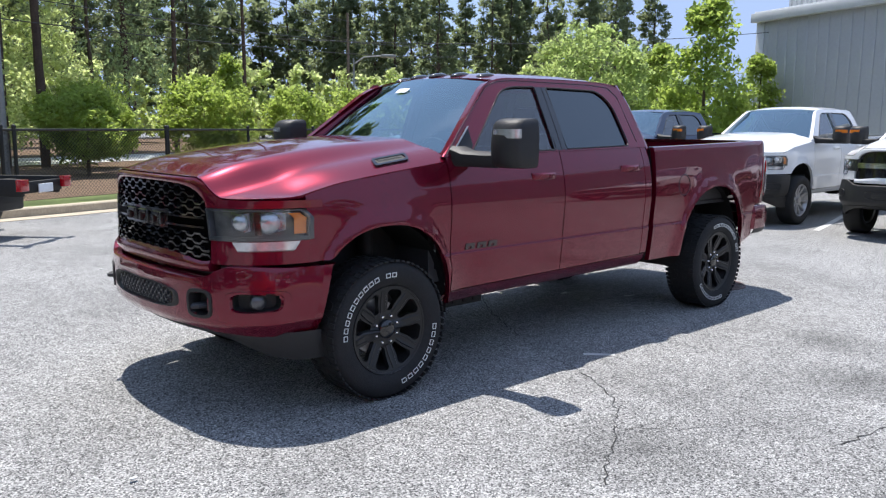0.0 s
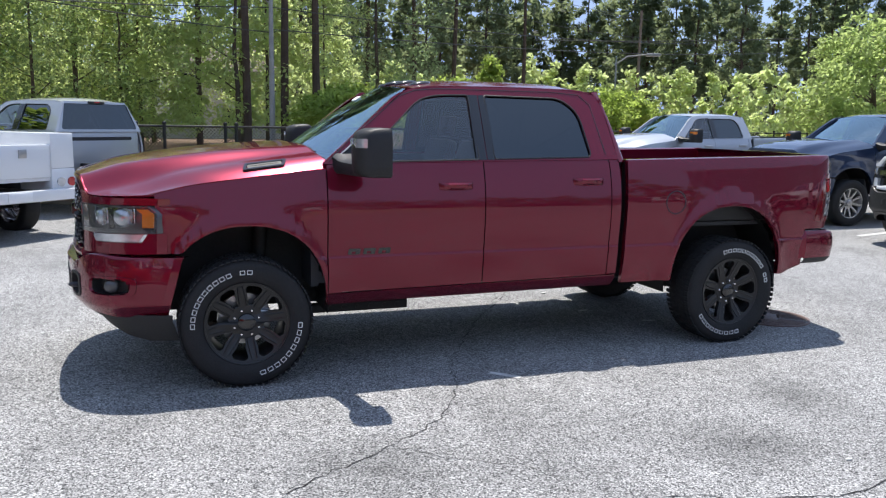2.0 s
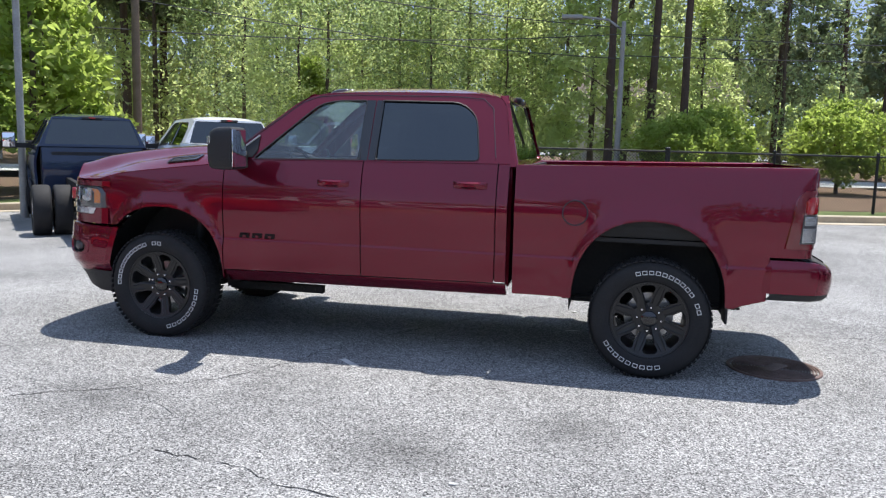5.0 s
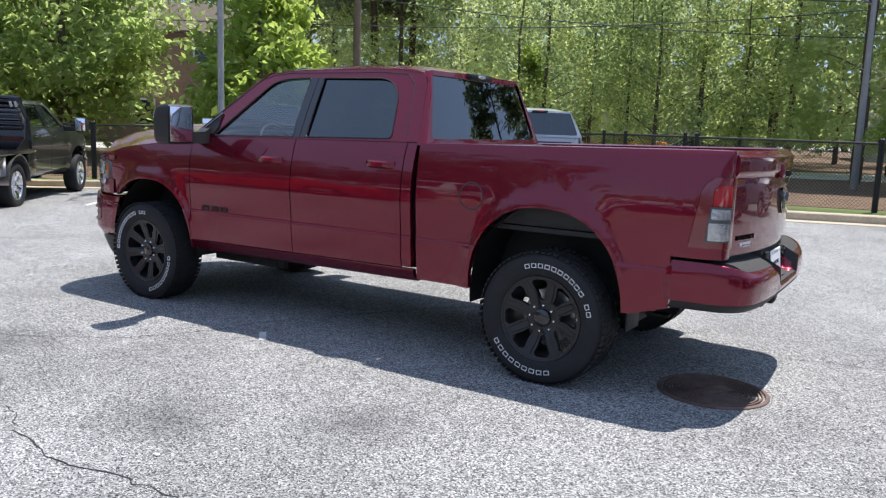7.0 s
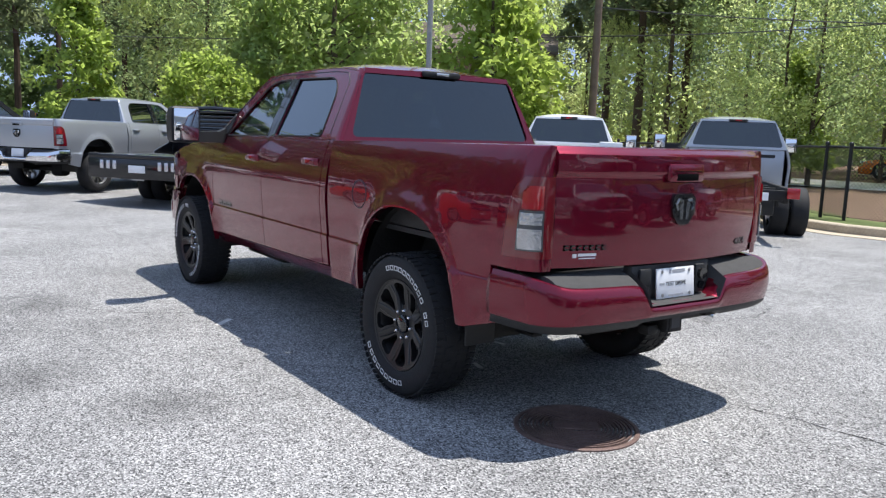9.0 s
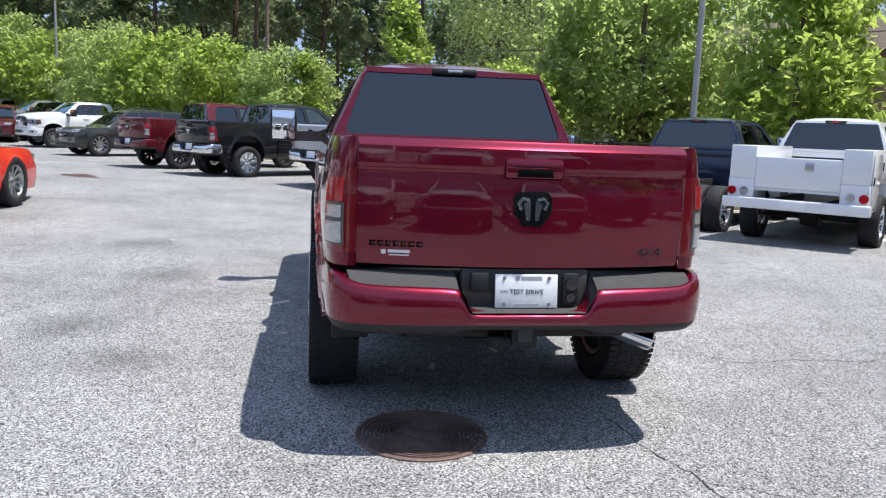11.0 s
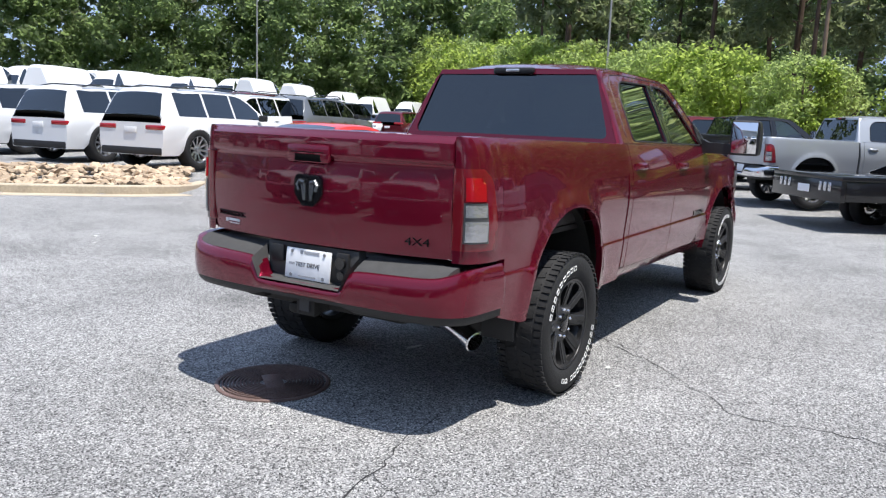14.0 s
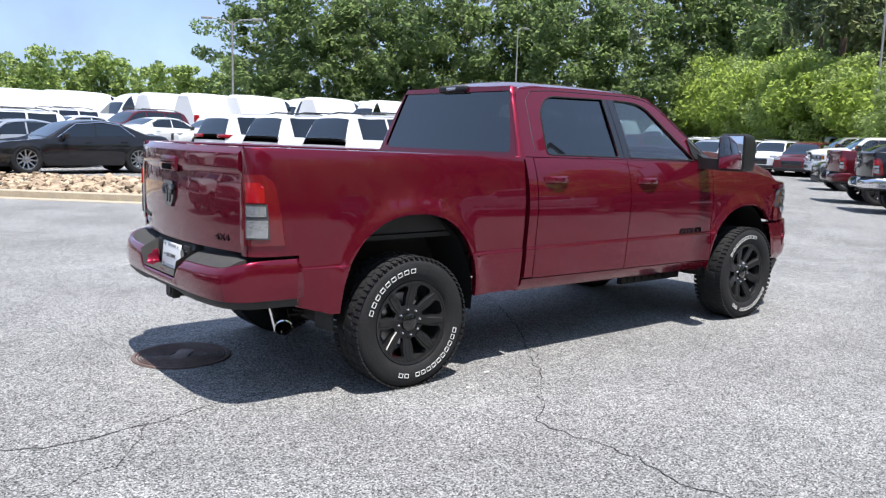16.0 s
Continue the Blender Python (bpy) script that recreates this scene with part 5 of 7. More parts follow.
        cs.append([Vector((x + 0.06, y * 0.985, fb_lo(k) + 0.02)), Vector((x + 0.06, y * 0.985, fb_lo(k) - 0.02)), Vector((x + 0.10, y * 0.96, fb_lo(k) - 0.05 - 0.10 * sstep((abs(k) - 0.6) / 0.3)))])
    sheet(bm, cs, Vector((0.03, 0, 0)))
    part("air_dam", bm, M_PLASTIC, T)
    # mirrors
    for sg in (-1, 1):
        bm = bmesh.new()
        # foot and arm
        arm = [[Vector((xx, sg * y, z)) for xx, z in ((x0, 1.365), (x0 - 0.015, 1.39), (x0 - 0.012, z1 - 0.02), (x0 + 0.02, z1), (x0 + 0.12, z1), (x0 + 0.13, 1.37), (x0, 1.365))] for y, x0, z1 in ((0.84, -1.30, 1.50), (0.90, -1.30, 1.49), (0.96, -1.275, 1.465), (1.10, -1.25, 1.46), (1.24, -1.23, 1.46))]
        sheet(bm, arm)
        mir = part("side_mirror", bm, M_PLASTIC, T, "black tow mirror")
        bm = bmesh.new()
        cs = []
        for z, q, fx in ((1.366, 0.78, 0.045), (1.372, 0.90, 0.022), (1.39, 0.97, 0.006), (1.44, 1.0, 0.0), (1.52, 1.0, -0.002), (1.59, 0.99, 0.004), (1.63, 0.965, 0.015), (1.652, 0.92, 0.034), (1.665, 0.82, 0.06), (1.668, 0.6, 0.085)):
            front = -1.275 + fx * 1.15
            ring = [(-1.055, 1.168)] + [(front + 0.075 - 0.075 * math.sin(a), 1.285 - 0.122 * math.cos(a) * (1 if k < 5 else 1)) for k, a in enumerate(frange(0.05, math.pi - 0.05, 9))] + [(-1.055, 1.410)]
            ring = [(lerp(-1.12, x, q) if fx > 0.04 else x, lerp(1.285, y, q)) for x, y in ring]
            cs.append([Vector((x, sg * y, z)) for x, y in ring + ring[:1]])
        sheet(bm, cs)
        for c in (cs[0], cs[-1]):
            bm.faces.new([bm.verts.new(p) for p in c[:-1]])
        part("housing", bm, M_PLASTIC, mir)
        bm = bmesh.new()
        block(bm, -1.062, -1.048, sg * 1.183, sg * 1.390, 1.385, 1.65, 0.004)
        part("mirror_glass", bm, M_MIRROR, mir)
        bm = bmesh.new()
        sheet(bm, [[Vector((-1.196 - 0.080 * math.sin(a) - 0.006, sg * (1.285 - 0.126 * math.cos(a)), z)) for z in (1.568 - 0.02 * (a > 2), 1.58, 1.602)] for a in frange(1.15, 3.0, 10)])
        part("turn_signal", bm, M_CLEARLAMP if hero else M_AMBER, mir)
        if hero:
            # bright-edged sail at the window's corner
            bm = bmesh.new()
            plate(bm, [(-1.30, 1.448), (-1.135, 1.448), (-1.10, 1.50), (-1.10, 1.612)], [], lambda x, z: Vector((x, sg * (gh(z) + 0.010), z)), (0, -sg * 0.02, 0))
            sail = part("mirror_sail", bm, M_PLASTIC, T)
            bm = bmesh.new()
            tube(bm, [(-1.30, sg * (gh(1.45) + 0.012), 1.452), (-1.10, sg * (gh(1.612) + 0.012), 1.617)], 0.006, 6)
            part("sail_edge", bm, M_STEEL, sail)
            bm = bmesh.new()
            tube(bm, [(x, sg * (gh(z) + 0.0005), z) for x, z in ((-1.345, 1.44), (-1.20, 1.572), (-0.80, 1.885), (-0.68, 1.927), (-0.50, 1.944), (0.40, 1.945), (0.62, 1.93), (0.70, 1.86), (0.755, 1.5))], 0.0035, 5)
            part("door_gap", bm, M_INK, T)
    # cab roof lamps
    if hero:
        for y in (-0.46, -0.23, 0.0, 0.23, 0.46):
            bm = bmesh.new()
            bmesh.ops.create_uvsphere(bm, u_segments=14, v_segments=8, radius=1, matrix=Matrix.Translation((-0.625 + 0.05 * (y / 0.46) ** 2, y, 1.997 - 0.018 * (y / 0.46) ** 2)) @ Matrix.Rotation(radians(-8), 4, "Y") @ Matrix.Diagonal((0.085, 0.050, 0.022, 1)))
            part("roof_marker_lamp", bm, M_SMOKE, T)
        for sg in (-1, 1):
            # badge on the hood side: dark frame with a bar
            c, a, b = hood_point(0.72, sg * 0.90), hood_point(0.76, sg * 0.90), hood_point(0.72, sg * 0.86)
            u = (a - c).normalized()
            w = (b - c).normalized() * 1
            nrm = u.cross(w).normalized()
            nrm = nrm if nrm.z > 0 else -nrm
            w = nrm.cross(u) * (1 if nrm.cross(u).z > 0 else -1)
            m = Matrix((u.to_4d(), w.to_4d(), nrm.to_4d(), (0, 0, 0, 1))).transposed()
            m.translation = c
            m[3][0] = m[3][1] = m[3][2] = 0
            bm = bmesh.new()
            plate(bm, rounded([(-0.15, -0.04), (0.12, -0.04), (0.15, 0.045), (-0.12, 0.045)], 0.02), [rounded([(-0.125, -0.024), (0.105, -0.024), (0.125, 0.028), (-0.105, 0.028)], 0.012)], lambda p, q: m @ Vector((p, q, 0.009)), nrm * -0.012)
            vent = part("hood_vent", bm, M_GLOSSBLACK, T, "dark hood side badge")
            bm = bmesh.new()
            block(bm, -0.11, 0.11, -0.024, 0.026, 0.0, 0.005, 0, m)
            for k in range(7):
                block(bm, -0.09 + k * 0.026, -0.072 + k * 0.026, 0.002, 0.02, 0.004, 0.008, 0, m)
            part("badge_bar", bm, M_PLASTIC, vent)
            # door badge: three plain dark blocks of letter size
            for k in range(3):
                bm = bmesh.new()
                x = -1.225 + k * 0.105
                y = half(x, 0.85)
                plate(bm, rounded([(x, 0.826), (x + 0.082, 0.826), (x + 0.090, 0.866), (x + 0.008, 0.866)], 0.006), [rounded([(x + 0.024, 0.826 + 0.004), (x + 0.054, 0.826 + 0.004), (x + 0.058, 0.846), (x + 0.028, 0.846)], 0.004)], lambda u, v: Vector((u, sg * (y + 0.005), v)), (0, -sg * 0.012, 0))
                part("door_badge", bm, M_GLOSSBLACK, T)
    # chassis, wheel wells, axles
    bm = bmesh.new()
    for sg in (-1, 1):
        block(bm, -2.7, 3.0, sg * 0.36, sg * 0.44, 0.56, 0.72, 0.01)
    for x in (-1.891, 1.891):
        tube(bm, [(x, -0.8, 0.42), (x, 0.8, 0.42)], 0.05, 8)
        block(bm, x - 0.15, x + 0.15, -0.16, 0.16, 0.27, 0.56, 0.08)
    block(bm, -2.5, -1.3, -0.35, 0.35, 0.5, 1.1)
    block(bm, -1.1, 0.6, -0.30, 0.30, 0.46, 0.62, 0.05)
    part("chassis", bm, M_UNDER, T)
    if hero:
        bm = bmesh.new()
        tube(bm, [(-0.6, 0.30, 0.46), (1.2, 0.36, 0.47), (1.5, 0.42, 0.70), (2.2, 0.55, 0.72), (2.50, 0.53, 0.60), (2.62, 0.60, 0.515)], 0.042, 12)
        part("exhaust_pipe", bm, M_UNDER, T)
        bm = bmesh.new()
        ax = Vector((0.30, 0.92, -0.30)).normalized()
        q = Vector((0, 1, 0)).rotation_difference(ax).to_matrix().to_4x4()
        lathe(bm, [(0.046, -0.02), (0.055, 0.02), (0.055, 0.25), (0.049, 0.255), (0.047, 0.23), (0.047, 0.02)], 24, Matrix.Translation((2.615, 0.585, 0.52)) @ q)
        part("exhaust_tip", bm, M_CHROME, T, "chrome exhaust tip")
        bm = bmesh.new()
        block(bm, 2.55, 3.06, -0.055, 0.055, 0.535, 0.635, 0.008)
        block(bm, 2.98, 3.075, -0.045, -0.035, 0.54, 0.63)
        block(bm, 3.02, 3.07, -0.062, 0.062, 0.527, 0.643, 0.006)
        block(bm, 2.95, 3.03, -0.16, -0.07, 0.51, 0.57, 0.02)
        block(bm, 2.80, 2.95, -0.55, 0.55, 0.54, 0.62, 0.02)
        part("tow_hitch", bm, M_UNDER, T)
        # solid dark block that paints the shade inside the hitch's square opening
        bm = bmesh.new()
        block(bm, 3.055, 3.078, -0.034, 0.034, 0.551, 0.619)
        part("hitch_opening", bm, M_INK, T)
        for sg in (-1, 1):
            bm = bmesh.new()
            block(bm, -1.50, -0.68, sg * 0.50, sg * 0.56, 0.345, 0.41, 0.008)
            for k in range(6):
                tube(bm, [(-1.26 + k * 0.1, sg * 0.49, 0.378), (-1.26 + k * 0.1, sg * 0.57, 0.378)], 0.018, 10)
            part("suspension_arm", bm, M_UNDER, T)
            bm = bmesh.new()
            tube(bm, [(-1.78, sg * 0.62, 0.45), (-1.74, sg * 0.56, 1.05)], [0.035, 0.055], 10)
            part("shock_absorber", bm, M_UNDER, T)
            bm = bmesh.new()
            for kk in range(4):
                block(bm, 1.25 + 0.1 * kk, 2.55 - 0.1 * kk, sg * 0.47, sg * 0.54, 0.44 + 0.018 * kk, 0.455 + 0.018 * kk)
            part("leaf_spring", bm, M_UNDER, T)
    for sg in (-1, 1):
        for arch in (ARCH_F, ARCH_R) if rear == "bed" else (ARCH_F,):
            bm = bmesh.new()
            cs = [[Vector((arch[0] - (arch[2] + 0.02) * math.cos(a), sg * y, max(0.42, arch[1] + (arch[3] + 0.02) * math.sin(a)))) for y in (0.50, 0.7, 0.90)] for a in frange(-0.15, math.pi + 0.15, 18)]
            sheet(bm, cs)
            bm.faces.new([bm.verts.new(c[0]) for c in cs])
            part("wheel_well", bm, M_UNDER, T)
        style = "hero" if hero else wheels
        flip = Matrix() if sg < 0 else Matrix.Rotation(math.pi, 4, "Z")
        turns = {(-1, 0): -3.12, (-1, 1): -1.85, (1, 0): 0.55, (1, 1): 0.25}
        for i, x in enumerate((-1.891, 1.891)):
            add_wheel(T, style, Matrix.Translation((x, sg * (0.880 if not (dually and i) else 0.92), 0.415)) @ flip, hero, turns[(sg, i)])
            if dually and i:
                add_wheel(T, style, Matrix.Translation((x, sg * 0.60, 0.415)) @ flip)
    if rear == "bed":
        pickup_bed(T, coat, hero, bump, dually)
    return T


def pickup_bed(T, coat, hero, bump, dually):
    N = 2 if hero else 1
    for sg in (-1, 1):
        low = lambda x: max(arch_z(x, ARCH_R), 0.525 if x < 2.39 else (lerp(0.51, 0.585, (x - 2.39) / 0.26) if x < 2.655 else 0.892))
        xs = sorted(set(cols_of(0.915, 2.70, 14 * N, (ARCH_R,)) + [2.6549, 2.6551]))
        part("bed_side", side_sheet(xs, low, rail, bed_half, sg), coat, T)
        part("bed_corner", sheet(bmesh.new(), [[(lambda p: Vector((p.x, sg * p.y, p.z)))(corner_point(u, z)) for z in [0.892] + [r for r in ROWS if 0.892 < r < rail(2.8)] + [rail(2.8)]] for u in frange(0, 1, 14)]), coat, T)
        def top_edge(x):
            if x < 2.70:
                return bed_half(x, rail(x))
            q = math.asin(min(1, (x - 2.70) / 0.242) ** (1 / 0.9))
            return 0.808 + (bed_half(2.70, rail(x)) - 0.808) * math.cos(q) ** 0.62
        bm = bmesh.new()
        sheet(bm, [[Vector((x, sg * y, rail(min(x, 2.8)) + dz)) for y, dz in ((top_edge(x) + 0.0005, 0.0), (top_edge(x) - 0.012, 0.004), (min(0.86, top_edge(x) - 0.02), 0.005), (min(0.84, top_edge(x) - 0.03), -0.005), (min(0.84, top_edge(x) - 0.03), -0.50))] for x in frange(0.915, 2.70, 10) + frange(2.73, 2.935, 8)])
        part("bed_rail", bm, coat, T)
        # tail lamp
        bm = bmesh.new()
        u_front = lambda z: lerp(0.10, 0.25, (z - 0.955) / 0.36)
        mir = lambda p: Vector((p.x, sg * p.y, p.z))
        hi, lo = 1.347, 0.955
        cs = []
        for k in range(13):
            c = []
            for j in range(11):
                v = j / 10
                z = lerp(lo, hi, v)
                c.append(mir(corner_point(lerp(u_front(z) + 0.16 * (max(0, v - 0.82) / 0.18) ** 2, 1.0, k / 12), z, 0.008)))
            cs.append(c)
        lamp = part("tail_lamp", sheet(bm, cs, Vector((-0.02, -sg * 0.02, 0))), M_LAMPRED, T)
        for z0, z1, u0, u1, mt, nm in ((1.195, 1.305, 0.42, 0.82, M_REDLENS, "brake_lens"), (1.118, 1.176, 0.40, 0.82, M_TAILCLEAR, "clear_lens"), (1.000, 1.098, 0.37, 0.82, M_TAILCLEAR, "clear_lens")):
            bm = bmesh.new()
            sheet(bm, [[mir(corner_point(lerp(u0 + 0.10 * (k < 1) * (nm == 'brake_lens') * max(0, (z - 1.28) / 0.025), u1, k / 8), z, 0.016)) for z in frange(z0, z1, 4)] for k in range(9)], Vector((-0.01, -sg * 0.01, 0)))
            part(nm, bm, mt, lamp)
        bm = bmesh.new()
        sheet(bm, [[mir(corner_point(lerp(0.335 + 0.05 * (z - 0.99) / 0.2, 0.855, k / 8), z, 0.0125)) for z in frange(0.992, 1.186, 4)] for k in range(9)], Vector((-0.01, -sg * 0.01, 0)))
        part("lamp_bezel", bm, M_LAMPGREY, lamp)
        if hero:
            bm = bmesh.new()
            block(bm, 2.40, 2.42, sg * 0.70, sg * 0.90, 0.40, 0.62, 0.008)
            part("mud_flap", bm, M_PLASTIC, T)
    # bed floor, front wall
    bm = bmesh.new()
    block(bm, 0.93, 2.86, -0.845, 0.845, 0.93, 0.96)
    part("bed_floor", bm, M_PLASTIC, T)
    bm = bmesh.new()
    block(bm, 0.93, 0.97, -0.90, 0.90, 0.55, 1.448, 0.01)
    part("bed_front_wall", bm, M_PLASTIC, T)
    for sg in (-1, 1):
        bm = bmesh.new()
        block(bm, 1.35, 2.36, sg * 0.52, sg * 0.85, 0.96, 1.17, 0.03)
        part("wheel_box", bm, M_PLASTIC, T)
    # tailgate
    def tg(y, z):
        x = 3.056 - 0.106 * (y / 0.8) ** 2 - 0.016 * ((z - 1.15) / 0.24) ** 2 * (z < 1.36)  - 0.012 * (z >= 1.36)
        x += 0.020 * sstep((z - 1.345) / 0.03) - 0.045 * sstep((z - 1.45) / 0.045) ** 2
        return Vector((x, y, z))
    zs = [0.905, 0.92, 0.98, 1.06, 1.14, 1.22, 1.30, 1.335, 1.345, 1.352, 1.360, 1.368, 1.376, 1.385, 1.42, 1.445, 1.46, 1.475, 1.485, 1.495]
    gate = part("tailgate", sheet(bmesh.new(), [[tg(y, z) for z in zs] for y in frange(-0.803, 0.803, 28)], Vector((-0.07, 0, 0)), True), coat, T)
    bm = bmesh.new()
    block(bm, 3.04, 3.076, -0.138, 0.148, 1.325, 1.425, 0.022)
    handle = part("handle", bm, coat, gate)
    # black blocks on the handle, painting the shade of its hollow
    bm = bmesh.new()
    block(bm, 3.05, 3.0772, -0.085, 0.10, 1.334, 1.380, 0.010)
    block(bm, 3.05, 3.0775, -0.10, 0.115, 1.380, 1.386, 0.002)
    part("handle_cup", bm, M_SHADEBLACK, gate)
    bm = bmesh.new()
    plate(bm, rounded([(-0.07, 1.268), (0.075, 1.268), (0.096, 1.24), (0.096, 1.165), (0.045, 1.105), (-0.035, 1.105), (-0.086, 1.165), (-0.086, 1.24)], 0.012, 3), [], lambda y, z: Vector((3.068, y, z)), (-0.03, 0, 0))
    badge = part("tailgate_badge", bm, M_GLOSSBLACK, gate)
    for sg in (-1, 1):
        bm = bmesh.new()
        tube(bm, [(3.069, 0.005 + sg * 0.02, 1.228), (3.072, 0.005 + sg * 0.05, 1.236), (3.072, 0.005 + sg * 0.068, 1.215), (3.072, 0.005 + sg * 0.055, 1.185)], 0.010, 6)
        sheet(bm, [[Vector((3.0725, 0.005 + sg * 0.012, 1.225)), Vector((3.0725, 0.005 + sg * 0.012, 1.135))], [Vector((3.0725, 0.005 + sg * 0.045, 1.215)), Vector((3.0725, 0.005 + sg * 0.03, 1.135))]], Vector((-0.006, 0, 0)))
        part("badge_relief", bm, M_SILVERBADGE if hero else M_CHROME, gate)
    if hero:
        m = Matrix.Translation(tg(0.634, 0.978) + Vector((0.001, 0, 0))) @ Matrix.Rotation(0.20, 4, 'Z') @ Matrix.Rotation(math.pi / 2, 4, "Z") @ Matrix.Rotation(math.pi / 2, 4, "X") @ Matrix.Diagonal((1.45, 1, 1, 1))
        letters("four_wheel_badge", "4X4", 0.055, M_GLOSSBLACK, gate, m, 0.004)
        for k in range(7):
            bm = bmesh.new()
            y = -0.745 + 0.036 * k
            x = tg(y + 0.015, 1.0).x
            for y0, y1, z0, z1 in ((0, 0.029, 0.992, 1.000), (0, 0.029, 1.010, 1.018), (0, 0.008, 0.992, 1.018)):
                block(bm, x - 0.008, x + 0.005, y + y0, y + y1, z0, z1, 0)
            part("name_badge", bm, M_GLOSSBLACK, gate)
        for y0, y1, z0, z1 in ((-0.690, -0.668, 0.955, 0.975), (-0.660, -0.555, 0.962, 0.976), (-0.655, -0.560, 0.949, 0.954)):
            bm = bmesh.new()
            x = tg((y0 + y1) / 2, 0.965).x
            block(bm, -0.004, 0.004, -(y1 - y0) / 2, (y1 - y0) / 2, z0, z1, 0, Matrix.Translation((x, (y0 + y1) / 2, 0)) @ Matrix.Rotation(-0.20, 4, 'Z'))
            part("dealer_sticker", bm, M_LETTER, gate)
        for sg in (-1, 1):
            bm = bmesh.new()
            cz, cx, y = 1.135, 1.345, bed_half(1.375, 1.135)
            tube(bm, [(cx + 0.087 * math.cos(a), sg * (bed_half(cx + 0.087 * math.cos(a), cz + 0.087 * math.sin(a)) - 0.001), cz + 0.087 * math.sin(a)) for a in frange(0, 2 * math.pi, 32)], 0.0050, 5, False)
            if sg < 0:
                part("fuel_door", bm, M_INK, T)
            else:
                bm.free()
    # rear bumper
    rhi = lambda k: soft(abs(k), [(0, 0.704), (0.235, 0.706), (0.265, 0.722), (0.292, 0.785), (0.325, 0.806), (0.5, 0.814), (0.7, 0.822), (0.80, 0.848), (0.88, 0.864), (1, 0.868)])
    cs = []
    for k in sorted(set(frange(-1, 1, 60) + [q * w for q in (0.235, 0.25, 0.28, 0.292, 0.31, 0.325) for w in (-1, 1)])):
        x, y = rear_bumper_plan(k)
        c = []
        for j in range(11):
            v = j / 10
            out_ = 0.016 * math.sin(math.pi * v) - 0.014 * max(0, v - 0.85) / 0.15
            c.append(Vector((x + out_ * (1 - abs(k) ** 4), y + out_ * 0.6 * k ** 3, lerp(0.645, rhi(k), v))))
        tip = c[-1]
        c += [tip + Vector((-0.012, -0.004 * k, 0.005)), tip + Vector((-0.03, -0.01 * k, 0.005))]
        cs.append(c)
    rb = part("rear_bumper", sheet(bmesh.new(), cs, lambda p: Vector((-0.05, -0.02 * p.y, 0))), bump, T)
    bm = bmesh.new()
    cs = []
    for k in frange(-0.985, 0.985, 30):
        x, y = rear_bumper_plan(k)
        lowz = 0.598 if abs(k) > 0.3 else 0.618
        cs.append([Vector((x - 0.002, y * 0.997, 0.648)), Vector((x - 0.006, y * 0.994, 0.625)), Vector((x - 0.03, y * 0.98, lowz))])
    sheet(bm, cs, Vector((-0.03, 0, 0)))
    part("bumper_valance", bm, M_PLASTIC, rb)
    for sg in (-1, 1):
        bm = bmesh.new()
        cs = []
        for k in frange(0.315, 0.76, 16):
            x, y = rear_bumper_plan(sg * k)
            zf = rhi(k) + 0.006
            cs.append([Vector((lerp(2.93, x - 0.030, v), lerp(min(abs(y), 0.90) * sg, y * 0.985, v), lerp(0.872, zf, v * v))) for v in (0, 0.25, 0.5, 0.75, 0.92, 1)])
        sheet(bm, cs, Vector((0, 0, -0.02)))
        part("step_pad", bm, M_PAD, rb)
    # added dark filler that keeps sunlit ground from showing between bumper and bed
    bm = bmesh.new()
    block(bm, 2.74, 2.955, -0.84, 0.84, 0.79, 0.866, 0.01)
    part("bumper_bracket", bm, M_UNDER, rb)
    bm = bmesh.new()
    block(bm, 2.96, 3.02, -0.31, 0.31, 0.66, 0.895, 0.005)
    sheet(bm, [[Vector((3.02, y, 0.715)), Vector((3.135, y, 0.706))] for y in frange(-0.30, 0.30, 4)])
    for sg in (-1, 1):
        sheet(bm, [[Vector((3.02, sg * (0.30 + 0.02 * v), 0.712 + 0.16 * v)), Vector((3.14, sg * (0.272 + 0.05 * v), 0.706 + 0.10 * v))] for v in frange(0, 1, 4)])
    part("plate_recess", bm, M_PAD, rb)
    bm = bmesh.new()
    block(bm, 3.022, 3.045, -0.27, -0.18, 0.79, 0.88, 0.01)
    part("bumper_pocket", bm, M_PLASTIC, rb)
    bm = bmesh.new()
    block(bm, 3.022, 3.045, 0.18, 0.26, 0.72, 0.88, 0.01)
    part("trailer_socket", bm, M_PLASTIC, rb)
    if hero:
        bm = bmesh.new()
        tube(bm, [(3.04, 0.22, 0.83), (3.065, 0.22, 0.83)], 0.03, 14)
        tube(bm, [(3.04, 0.22, 0.765), (3.06, 0.22, 0.765)], 0.022, 14)
        part("socket_cover", bm, M_GLOSSBLACK, rb)
    bm = bmesh.new()
    tilt = Matrix.Translation((3.052, 0, 0.795)) @ Matrix.Rotation(radians(-6), 4, "Y")
    block(bm, -0.004, 0.004, -0.153, 0.153, -0.08, 0.08, 0.003, tilt)
    pl = part("licence_plate", bm, M_PLATE, T, "white dealer plate in the bumper recess")
    if hero:
        m = tilt @ Matrix.Translation((0.0055, 0, -0.004)) @ Matrix.Rotation(math.pi / 2, 4, "Z") @ Matrix.Rotation(math.pi / 2, 4, "X")
        letters("plate_words", "TEST DRIVE", 0.032, M_INK, pl, m, 0.0008)
        for y0, y1, z0, z1 in ((-0.055, -0.035, 0.052, 0.072), (-0.028, 0.075, 0.054, 0.070), (-0.13, -0.09, -0.008, 0.004), (-0.06, 0.06, -0.068, -0.060)):
            bm = bmesh.new()
            block(bm, 0.004, 0.0052, y0, y1, z0, z1, 0, tilt)
